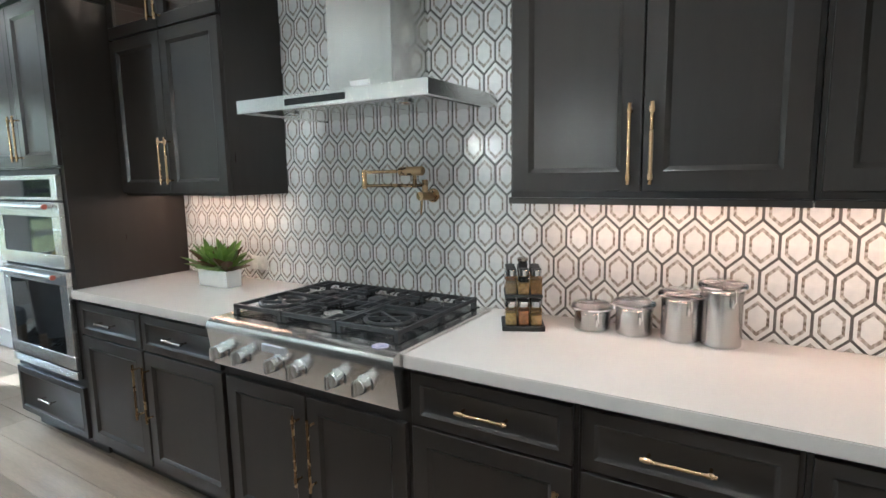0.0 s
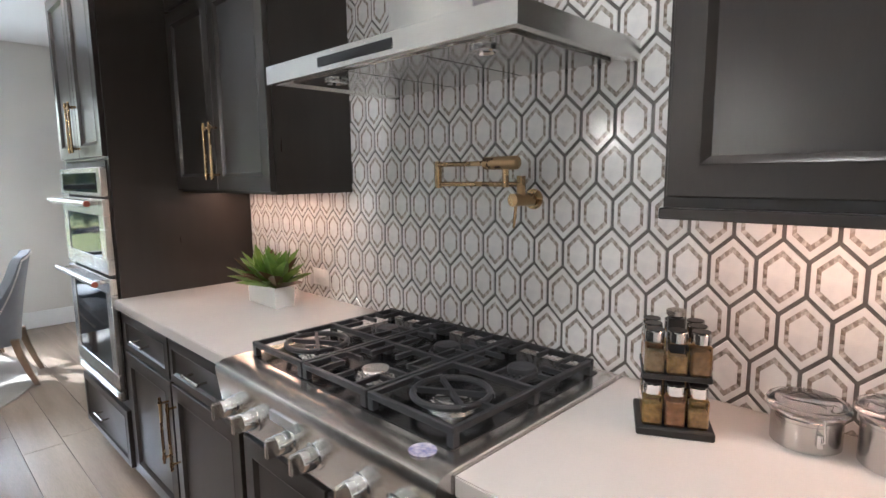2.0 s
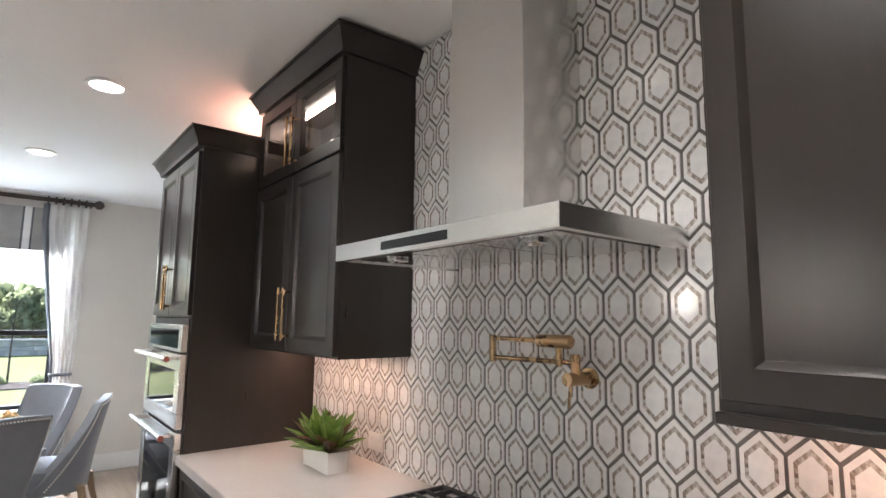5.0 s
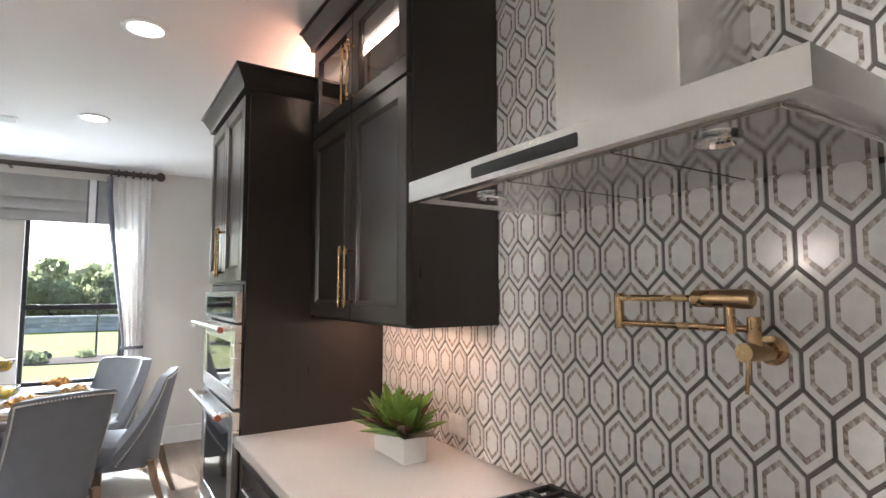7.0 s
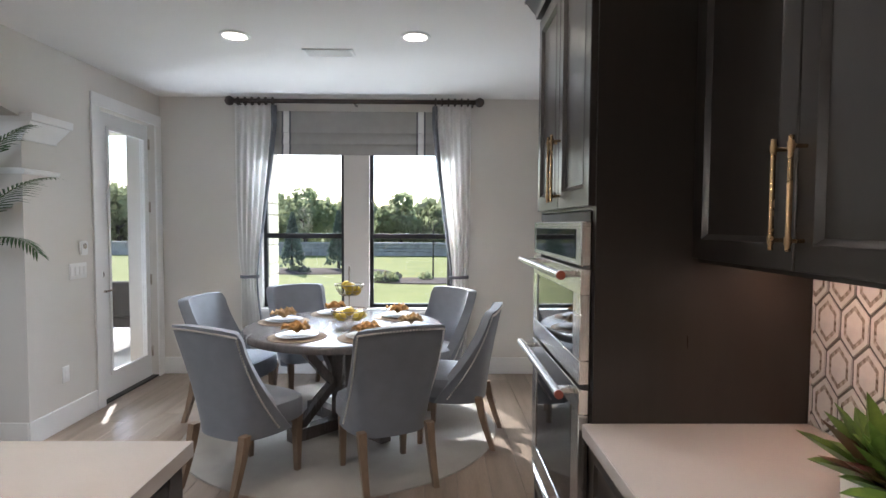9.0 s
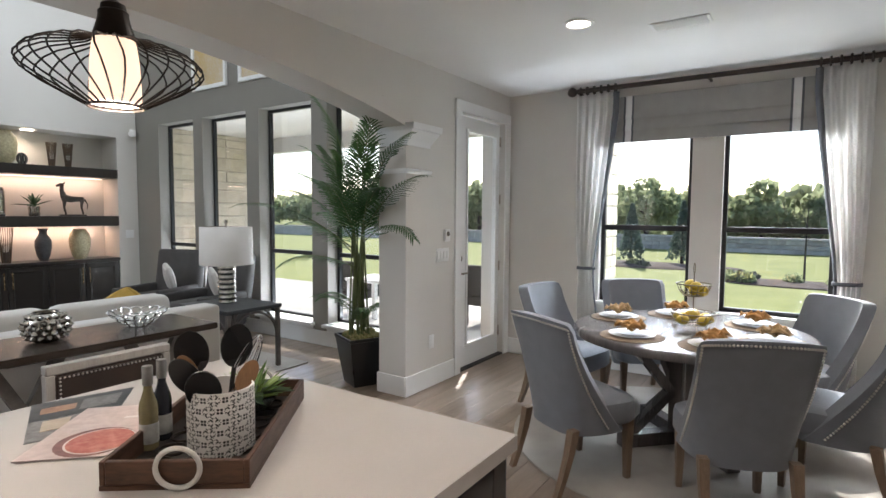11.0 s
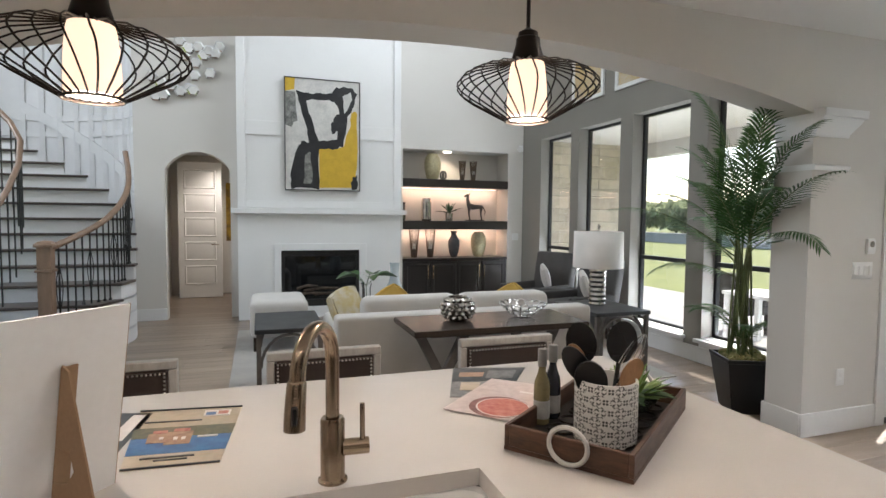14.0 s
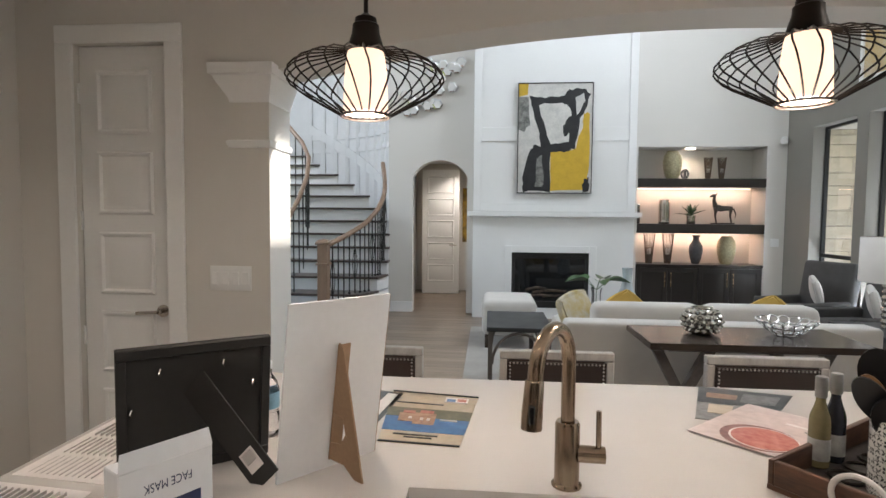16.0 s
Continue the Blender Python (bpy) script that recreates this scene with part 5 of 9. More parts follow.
# ---- things on the island ----
ITZ = 0.925
def flat_print(name, corners, z, base, label, shapes, category):
    """A printed sheet: corners in order, and shapes (u0, v0, u1, v1, colour) on it."""
    A, B, C, D = [Vector((*c, 0)) for c in corners]
    def at(u, v, h):
        p = A * (1 - u) * (1 - v) + B * u * (1 - v) + C * u * v + D * (1 - u) * v
        return (p.x, p.y, z + h)
    def quad(u0, v0, u1, v1, h0, h1):
        bm = bmesh.new()
        return ring_stack(bm, [[at(u0, v0, h), at(u1, v0, h), at(u1, v1, h), at(u0, v1, h)] for h in (h0, h1)])
    c = (A + B + C + D) / 4
    t = thing(name, c.x, c.y, z, label, category)
    part("sheet", quad(0, 0, 1, 1, 0, 0.0012), base, t)
    for i, (u0, v0, u1, v1, mat) in enumerate(shapes):
        part("print", quad(u0, v0, u1, v1, 0.0012, 0.0016 + 0.0002 * i), mat, t)
    return t
def ink(name, c, rough=0.35, vary=0.3, second=None, scale=25):
    return material(name, c, rough, vary=vary, scale=scale, second=second)
I_BEIGE, I_BLUE, I_BROWN, I_DARK = ink("print_beige", (0.42, 0.35, 0.26), vary=0.08), ink("print_blue", (0.03, 0.09, 0.24), second=(0.06, 0.16, 0.34)), ink("print_brick_house", (0.22, 0.10, 0.06), second=(0.40, 0.26, 0.16), scale=40), ink("print_dark", (0.03, 0.035, 0.04))
I_RED, I_GREY, I_WHITE, I_GREEN = ink("print_red", (0.34, 0.06, 0.045), second=(0.50, 0.22, 0.17), scale=45), ink("print_grey", (0.18, 0.18, 0.18)), ink("print_white", (0.68, 0.64, 0.62), vary=0.06), ink("print_trees", (0.05, 0.06, 0.03), second=(0.15, 0.13, 0.07), scale=40)
I_FAINT, I_BOWL = ink("print_faint", (0.40, 0.37, 0.35), vary=0.2), ink("print_bowl_rim", (0.25, 0.10, 0.09))
I_PINK = ink("print_pinkish", (0.55, 0.46, 0.44), vary=0.1)
flat_print("flyer", [(-1.187, -0.136), (-0.984, -0.153), (-0.955, -0.543), (-1.226, -0.504)], ITZ, I_BEIGE, "printed flyer with a house picture on the island", [(0, 0.20, 1, 0.46, I_BLUE), (0, 0.46, 1, 0.64, I_GREEN), (0.40, 0.33, 0.66, 0.55, I_BROWN), (0.60, 0.37, 0.84, 0.53, I_BROWN), (0.44, 0.55, 0.60, 0.60, I_RED), (0.66, 0.53, 0.80, 0.58, I_RED), (0.46, 0.40, 0.50, 0.45, I_WHITE), (0.54, 0.40, 0.58, 0.45, I_WHITE), (0.68, 0.42, 0.72, 0.46, I_WHITE), (0.14, 0.42, 0.34, 0.445, I_WHITE), (0.10, 0.82, 0.36, 0.93, I_WHITE), (0.12, 0.84, 0.22, 0.91, I_RED), (0.24, 0.83, 0.34, 0.89, I_BLUE), (0.36, 0.74, 0.92, 0.752, I_GREY), (0.30, 0.13, 0.84, 0.142, I_GREY), (0.36, 0.09, 0.70, 0.098, I_GREY), (0, 0.0, 1, 0.012, I_DARK), (0, 0.988, 1, 1.0, I_DARK)], "flyer")
flat_print("brochure", [(-0.95, -0.20), (-0.80, -0.25), (-0.86, -0.56), (-0.99, -0.52)], ITZ, I_DARK, "dark folded brochure beside the flyer", [(0.1, 0.4, 0.35, 0.95, I_WHITE)], "brochure")
flat_print("magazine", [(-2.0, -0.35), (-1.83, -0.40), (-1.95, -0.70), (-2.21, -0.63)], ITZ, I_GREY, "grey magazine under another on the island", [(0.0, 0.50, 1, 1, I_DARK), (0.1, 0.60, 0.5, 0.9, I_GREY), (0.55, 0.66, 0.9, 0.82, I_BROWN), (0.05, 0.1, 0.5, 0.42, I_GREEN), (0.55, 0.2, 0.85, 0.45, I_BEIGE)], "magazine")
mg = flat_print("magazine", [(-1.96, -0.11), (-1.773, -0.30), (-2.03, -0.53), (-2.23, -0.34)], ITZ + 0.004, I_PINK, "open food magazine with a red dish", [(0.05, 0.70, 0.5, 0.74, I_WHITE), (0.05, 0.62, 0.3, 0.64, I_GREY)], "magazine")
part("print", lathe(bmesh.new(), -1.935, -0.265, ITZ + 0.0053, [(0.088, 0), (0.088, 0.0008)], 30), I_BOWL, mg)
part("print", lathe(bmesh.new(), -1.943, -0.258, ITZ + 0.006, [(0.078, 0), (0.078, 0.0006)], 30), I_WHITE, mg)
part("print", lathe(bmesh.new(), -1.944, -0.257, ITZ + 0.0064, [(0.074, 0), (0.074, 0.0006)], 30), I_RED, mg)
part("spine", boxed(-2.0, -0.31, ITZ, -1.95, -0.29, ITZ + 0.0045), I_WHITE, mg)

# wooden tray
ang = math.degrees(math.atan2(-0.088 - 0.246, -2.446 + 2.001))
TRW = material("reclaimed_tray_wood", (0.095, 0.042, 0.022), 0.5, vary=0.3, scale=9, bump=0.35, bump_scale=40, stretch=(1, 1, 6), second=(0.035, 0.017, 0.010))
TRIN = material("dark_tray_lining", (0.022, 0.018, 0.016), 0.5, vary=0.3, scale=12, bump=0.4, bump_scale=50)
tc = (-2.144, -0.052)
tr = thing("wooden_tray", tc[0], tc[1], ITZ, "dark reclaimed wood tray with ring handles", "tray", rz=ang)
L, W, Hh, t = 0.278, 0.153, 0.062, 0.012
part("bottom", boxed(-L, -W, 0, L, W, 0.010), TRW, tr, local=True)
part("lining", boxed(-L + t, -W + t, 0.010, L - t, W - t, 0.0105), TRIN, tr, "dark lining of the tray", local=True)
trv = thing("trivet", tc[0], tc[1], ITZ + 0.0105, "dark openwork metal trivet in the tray", "trivet", rz=ang)
for i in range(6):
    for j in range(3):
        cx, cyy = -0.19 + i * 0.076, -0.076 + j * 0.076
        part("scroll", tube(bmesh.new(), [(cx + 0.032 * math.cos(q * math.pi / 10), cyy + 0.032 * math.sin(q * math.pi / 10), 0.004) for q in range(20)], 0.0038, 6, True), BRZ, trv, local=True)
for s in (-1, 1):
    part("side", boxed(-L, s * W - (t if s > 0 else 0), 0.010, L, s * W + (0 if s > 0 else t), Hh, 0.002), TRW, tr, local=True)
    part("end", boxed(s * L - (t if s > 0 else 0), -W + t, 0.010, s * L + (0 if s > 0 else t), W - t, Hh, 0.002), TRW, tr, local=True)
    bm = bmesh.new()
    tube(bm, [(s * (L + 0.008), -0.01 + 0.045 * math.cos(q * math.pi / 16), 0.05 + 0.042 * math.sin(q * math.pi / 16)) for q in range(32)], 0.0055, 8, True)
    part("ring_handle", bm, material("white_iron_ring", (0.55, 0.54, 0.52), 0.5, vary=0.08), tr, "off-white metal ring handle", local=True)

# utensil crock: white with a black ornament in relief
CR = (-2.085, 0.035)
CRW = material("crock_white", (0.72, 0.70, 0.67), 0.35, vary=0.05)
INK = material("black_glaze", (0.02, 0.02, 0.022), 0.4)
ck = thing("utensil_crock", CR[0], CR[1], ITZ + 0.010, "white ceramic crock with a black floral pattern", "crock")
r, z0, h = 0.076, ITZ + 0.010, 0.155
part("body", lathe(bmesh.new(), CR[0], CR[1], z0, [(r - 0.006, 0), (r, 0.004), (r, h - 0.003), (r - 0.002, h), (r - 0.006, h), (r - 0.007, h - 0.02), (r - 0.008, 0.01)], 48), CRW, ck)
bm = bmesh.new()
def on(a, z, o=0.0009):
    return Vector((CR[0] + (r + o) * math.cos(a), CR[1] + (r + o) * math.sin(a), z0 + z))
def mark(a, z, w, hh, rot):
    loop = [(-w, 0), (-w * 0.4, hh * 0.6), (0, hh), (w * 0.4, hh * 0.6), (w, 0), (w * 0.4, -hh * 0.6), (0, -hh), (-w * 0.4, -hh * 0.6)]
    pts = []
    for u, v in loop:
        uu, vv = u * math.cos(rot) - v * math.sin(rot), u * math.sin(rot) + v * math.cos(rot)
        pts.append(bm.verts.new(on(a + uu / r, z + vv)))
    bm.faces.new(pts)
for row in range(6):
    for k in range(20):
        a = 2 * math.pi * (k + 0.5 * (row % 2)) / 20
        z = 0.014 + row * 0.0255
        if k % 2:
            for q in range(4):
                mark(a + 0.0052 * math.cos(q * 1.571 + 0.785) / r, z + 0.0052 * math.sin(q * 1.571 + 0.785), 0.0036, 0.0036, 0.785)
        else:
            for q in range(4):
                w = q * 1.571 + 0.785
                mark(a + 0.008 * math.cos(w) / r, z + 0.008 * math.sin(w), 0.0022, 0.006, w - 1.571)
                mark(a + 0.012 * math.cos(w + 0.4) / r, z + 0.012 * math.sin(w + 0.4), 0.0018, 0.004, w)
                mark(a + 0.012 * math.cos(w - 0.4) / r, z + 0.012 * math.sin(w - 0.4), 0.0016, 0.0036, w + 1.571)
                mark(a + 0.0135 * math.cos(w + 0.785) / r, z + 0.0115 * math.sin(w + 0.785), 0.0013, 0.0013, 0)
pt = part("ornament", bm, INK, ck, "black glazed floral ornament")
pt["kind"] = "stuff"
UB = material("black_nylon", (0.012, 0.012, 0.013), 0.28, vary=0.1)
WOODU = material("beech_utensil", (0.36, 0.20, 0.10), 0.5, vary=0.15, scale=10, stretch=(5, 5, 1))
def utensil(name, mat, dx, dy, lean, length, kind, label):
    w = Vector((dx, dy, 0)).normalized()
    b = Vector((CR[0], CR[1], z0 + 0.012)) + w * min(0.02, 0.055 - lean * 0.143)
    u = thing(name, b.x, b.y, b.z, label, "utensil", "utensils in the crock")
    way = (w * lean + Vector((0, 0, 1))).normalized()
    top = b + way * (length - 0.105)
    part("shaft", tube(bmesh.new(), [b, b + way * 0.05, top], [0.006, 0.005, 0.006], 8), mat, u)
    side = way.cross(Vector((0.55, 0.83, 0))).normalized()
    nor = side.cross(way)
    if kind == "whisk":
        bm = bmesh.new()
        for k in range(5):
            a = k * math.pi / 5
            d = side * math.cos(a) + nor * math.sin(a)
            tube(bm, [top + way * (0.10 * math.sin(q * math.pi / 16)) + d * (0.024 * math.cos(q * math.pi / 16)) for q in range(17)], 0.0012, 5)
        part("head", bm, CHROME, u)
        return
    bm = bmesh.new()
    rings = []
    n = 20
    w, hh = {"spoon": (0.038, 0.052), "slotted": (0.038, 0.054), "spatula": (0.028, 0.055), "wood": (0.022, 0.042)}[kind]
    c = top + way * hh * 0.9
    for o, dep in ((0.0, 0.003), (1.0, 0.003), (1.0, -0.003), (0.75, -0.008 if kind != "spatula" else -0.003), (0.0, -0.012 if kind != "spatula" else -0.003)):
        rings.append([c + side * (w * max(o, 0.02) * math.cos(2 * math.pi * i / n)) + way * (hh * max(o, 0.02) * math.sin(2 * math.pi * i / n)) + nor * dep for i in range(n)])
    ring_stack(bm, rings)
    hd = part("head", bm, mat, u)
    if kind == "slotted":
        for k in (-1, 0, 1):
            part("slot", bar(bmesh.new(), c + side * 0.014 * k - way * 0.028 - nor * 0.0105, c + side * 0.014 * k + way * 0.028 - nor * 0.0105, 0.005, 0.004), CRW, hd, "pale slot of the spoon")
for a in (("serving_spoon", UB, 0.06, -0.07, 0.20, 0.285, "spoon", "black nylon serving spoon in the crock"), ("slotted_spoon", UB, -0.10, -0.05, 0.30, 0.285, "slotted", "black slotted nylon spoon in the crock"), ("wooden_spoon", WOODU, 0.14, -0.09, 0.42, 0.265, "wood", "pale wooden spoon in the crock"), ("wooden_spoon", WOODU, -0.13, 0.05, 0.58, 0.245, "wood", "pale wooden spoon with a hole"), ("spatula", UB, 0.22, -0.02, 0.70, 0.275, "spatula", "black nylon spatula in the crock"), ("ladle", UB, 0.1, 0.03, 0.45, 0.22, "spoon", "black nylon ladle in the crock"), ("whisk", CHROME, -0.20, -0.02, 0.72, 0.30, "whisk", "steel wire whisk in the crock")):
    utensil(*a)

# bottles in the tray
for x, y, c, lab in ((-1.985, -0.105, (0.20, 0.17, 0.09), "olive oil bottle with grey capsule in the tray"), (-2.035, -0.135, (0.02, 0.022, 0.03), "dark vinegar bottle with grey capsule in the tray")):
    bt = thing("bottle", x, y, ITZ + 0.010, lab, "bottle", "bottles in the tray")
    bt.scale = (0.9, 0.9, 0.86)
    part("glass", lathe(bmesh.new(), x, y, ITZ + 0.010, [(0.020, 0), (0.0235, 0.004), (0.0235, 0.115), (0.0215, 0.132), (0.014, 0.155), (0.0105, 0.17), (0.0105, 0.215)], 24), material("bottle_glass", c, 0.08, vary=0.1), bt)
    part("capsule", lathe(bmesh.new(), x, y, ITZ + 0.19, [(0.0125, 0), (0.0135, 0.002), (0.0135, 0.052), (0.012, 0.054)], 20), material("grey_capsule", (0.25, 0.25, 0.25), 0.35, 0.4), bt)
    part("label", lathe(bmesh.new(), x, y, ITZ + 0.03, [(0.0237, 0), (0.0241, 0.001), (0.0241, 0.055), (0.0237, 0.056)], 24), material("bottle_label", (0.4, 0.4, 0.38), 0.5, vary=0.15, scale=50), bt)

# glass bowl with spiky greenery
gb = thing("glass_bowl", -2.275, -0.13, ITZ + 0.010, "clear glass bowl with spiky green succulents", "plant")
part("bowl", lathe(bmesh.new(), -2.275, -0.13, ITZ + 0.010, [(0.04, 0), (0.07, 0.012), (0.092, 0.05), (0.094, 0.056), (0.09, 0.056), (0.066, 0.016), (0.01, 0.008)], 32), clear("bowl_glass", (0.85, 0.9, 0.9), 0.02), gb)
rnd = random.Random(8)
bm = bmesh.new()
for i in range(60):
    a, e = i * 2.399, rnd.uniform(0.2, 1.3)
    leaf(bm, (-2.275 + 0.03 * math.cos(a), -0.13 + 0.03 * math.sin(a), ITZ + 0.045), (math.cos(a) * math.cos(e), math.sin(a) * math.cos(e), math.sin(e)), rnd.uniform(0.06, 0.12), 0.016, 0.1)
part("greenery", bm, LEAF, gb)
bm = bmesh.new()
for i in range(7):
    a = i * 0.9 + 0.3
    leaf(bm, (-2.275, -0.13, ITZ + 0.05), (math.cos(a), math.sin(a), 0.35), 0.15, 0.05, 0.2)
part("broad_leaves", bm, material("dark_broad_leaf", (0.025, 0.06, 0.022), 0.35, vary=0.2), gb)

# foam board with easel back
CARD = material("brown_cardboard", (0.30, 0.19, 0.11), 0.8, vary=0.08, scale=6, bump=0.2, bump_scale=120)
FOAM = material("white_foam_board", (0.78, 0.79, 0.81), 0.55, vary=0.03, scale=3)
bo = thing("display_board", -0.905, -0.008, ITZ, "white display board seen from behind, on the island", "board", rz=48.3)
BTILT = Matrix.Rotation(radians(-9), 3, "X")
bm = boxed(-0.124, -0.006, 0, 0.124, 0, 0.385)
bmesh.ops.rotate(bm, verts=bm.verts[:], matrix=BTILT)
part("panel", bm, FOAM, bo, local=True)
bm = boxed(-0.1245, -0.0065, 0, -0.1235, 0.0005, 0.3853)
bmesh.ops.rotate(bm, verts=bm.verts[:], matrix=BTILT)
part("cut_edge", bm, CARD, bo, "brownish cut edge of the board", local=True)
bm = bmesh.new()
out = [(0.0, 0.285), (0.014, 0.275), (0.10, 0.0), (0.078, 0.0), (0.045, 0.022), (0.0, 0.022), (0.0, 0.06), (0.03, 0.065), (0.042, 0.09), (0.03, 0.125), (0.0, 0.13)]
prism(bm, out, 0.004, lambda u, v, d: (d - 0.12 * u, 0.003 + 1.12 * u + v * 0.158, v))
part("easel_leg", bm, CARD, bo, "brown cardboard easel leg", local=True)
bm = boxed(-0.026, 0.001, 0.02, 0.004, 0.004, 0.285)
bmesh.ops.rotate(bm, verts=bm.verts[:], matrix=BTILT)
part("hinge_strip", bm, CARD, bo, local=True)

# black picture frame seen from behind
fr = thing("picture_frame", -0.624, 0.03, ITZ, "black wooden picture frame standing on its easel, seen from behind", "picture frame", rz=37)
fr.scale = (0.88, 1.0, 1.0)
def tilt(bm):
    bmesh.ops.rotate(bm, verts=bm.verts[:], matrix=Matrix.Rotation(radians(-7), 3, "X"))
    return bm
bm = bmesh.new()
for q in ((-0.172, 0.172, 0, 0.022), (-0.172, 0.172, 0.263, 0.285), (-0.172, -0.15, 0.022, 0.263), (0.15, 0.172, 0.022, 0.263)):
    box(bm, q[0], -0.02, q[2], q[1], 0.0, q[3], 0.002)
part("frame", tilt(bm), BLACKM, fr, local=True)
part("backing", tilt(boxed(-0.15, -0.012, 0.022, 0.15, -0.008, 0.263)), BLACKM, fr, local=True)
for x, z in ((-0.06, 0.235), (0.08, 0.23), (-0.13, 0.18), (0.14, 0.15), (0.1, 0.06)):
    part("fitting", tilt(tube(bmesh.new(), [(x, -0.004, z - 0.007), (x + 0.004, 0.002, z), (x, -0.004, z + 0.007)], 0.0025, 6)), NICKEL, fr, local=True)
leg = part("easel_leg", bar(bmesh.new(), (0.01, 0.030, 0.20), (-0.125, 0.155, 0.010), 0.004, 0.075), BLACKM, fr, local=True)
LEG0, LEG1 = Vector((0.01, 0.030, 0.20)), Vector((-0.125, 0.155, 0.010))
part("price_label", bar(bmesh.new(), LEG0.lerp(LEG1, 0.70), LEG0.lerp(LEG1, 0.88), 0.0052, 0.040), I_WHITE, leg, "white price label with a barcode", local=True)
for k in range(6):
    f = 0.72 + 0.016 * k
    part("barcode_bar", bar(bmesh.new(), LEG0.lerp(LEG1, f), LEG0.lerp(LEG1, f + 0.006), 0.0060, 0.030), I_DARK, leg, local=True)

# card box that reads FACE MASK, upside down
mb = thing("mask_box", -0.69, 0.265, ITZ, "opened white cardboard box of face masks", "box", rz=58)
mb.scale = (0.94, 0.9, 1.32)
MBX = material("white_card_box", (0.66, 0.68, 0.71), 0.45, vary=0.03)
bm = boxed(-0.085, -0.03, 0, 0.085, 0.03, 0.105, 0.002)
part("carton", bm, MBX, mb, local=True)
bm = bmesh.new()
ring_stack(bm, [[(-0.085, 0.031 - d, 0.105), (0.085, 0.031 - d, 0.105), (0.08, 0.026 - d, 0.128), (-0.08, 0.026 - d, 0.128)] for d in (0, 0.0015)])
part("flap", bm, MBX, mb, local=True)
NAVY = ink("print_navy", (0.02, 0.03, 0.09), vary=0.05)
part("printed_bar", boxed(-0.06, 0.0301, 0.035, 0.03, 0.0308, 0.05), NAVY, mb, local=True)
def words(text, size, mat, parent, m, label):
    cu = bpy.data.curves.new("words", "FONT")
    cu.body, cu.size, cu.align_x, cu.align_y, cu.extrude = text, size, "CENTER", "CENTER", 0.0002
    tmp = bpy.data.objects.new("words", cu)
    scene.collection.objects.link(tmp)
    bpy.context.view_layer.update()
    me = bpy.data.meshes.new_from_object(tmp.evaluated_get(bpy.context.evaluated_depsgraph_get()))
    bpy.data.objects.remove(tmp)
    me.transform(m)
    me.materials.clear()
    me.materials.append(mat)
    ob = new("lettering", me)
    ob.parent = parent
    ob["label"] = label
    ORIGIN[ob] = ORIGIN[parent]
words("FACE MASK", 0.017, NAVY, mb, pose(0, 0.0306, 0.075, 90, 180, 180), "printed words, upside down")
words("MASK", 0.03, NAVY, mb, pose(-0.02, 0.0306, 0.016, 90, 0, 180), "printed word")

# papers at the end of the island
flat_print("price_sheet", [(-0.25, 0.10), (-0.25, -0.22), (-0.47, -0.20), (-0.47, 0.12)], ITZ, I_WHITE, "printed price sheet on the island", [(0.05 + 0.31 * c, 0.12 + 0.07 * k, 0.31 + 0.31 * c, 0.128 + 0.07 * k, I_FAINT) for c in range(3) for k in range(11)], "paper")
flat_print("price_sheet", [(-0.26, 0.44), (-0.25, 0.13), (-0.47, 0.15), (-0.48, 0.46)], ITZ, I_WHITE, "printed price sheet on the island", [(0.05 + 0.31 * c, 0.12 + 0.07 * k, 0.31 + 0.31 * c, 0.128 + 0.07 * k, I_FAINT) for c in range(3) for k in range(11)], "paper")
flat_print("brochure", [(-0.27, -0.26), (-0.33, -0.45), (-0.55, -0.38), (-0.49, -0.2)], ITZ, I_WHITE, "glossy brochure on the island", [(0.1, 0.1, 0.9, 0.6, I_BROWN), (0.0, 0.85, 1.0, 1.0, I_DARK)], "brochure")
pn = thing("pen", -0.46, -0.05, ITZ, "dark ballpoint pen on the papers", "pen")
part("barrel", tube(bmesh.new(), [(-0.42, -0.02, ITZ + 0.006), (-0.50, -0.08, ITZ + 0.006), (-0.51, -0.0875, ITZ + 0.006)], [0.005, 0.005, 0.001], 10), BLACKM, pn)
wb = thing("water_bottle", -0.70, -0.16, ITZ, "small clear plastic water bottle", "bottle")
part("bottle_body", lathe(bmesh.new(), -0.70, -0.16, ITZ, [(0.025, 0), (0.031, 0.005), (0.031, 0.06), (0.029, 0.065), (0.031, 0.07), (0.031, 0.12), (0.025, 0.14), (0.013, 0.16), (0.013, 0.175)], 24), ACRYL, wb)
part("label", lathe(bmesh.new(), -0.70, -0.16, ITZ + 0.075, [(0.0315, 0), (0.0318, 0.04)], 24, cap0=False, cap1=False), ink("blue_label", (0.25, 0.45, 0.6), vary=0.2), wb)
part("cap", lathe(bmesh.new(), -0.70, -0.16, ITZ + 0.172, [(0.014, 0), (0.014, 0.016), (0.012, 0.018)], 18), TRIM, wb)

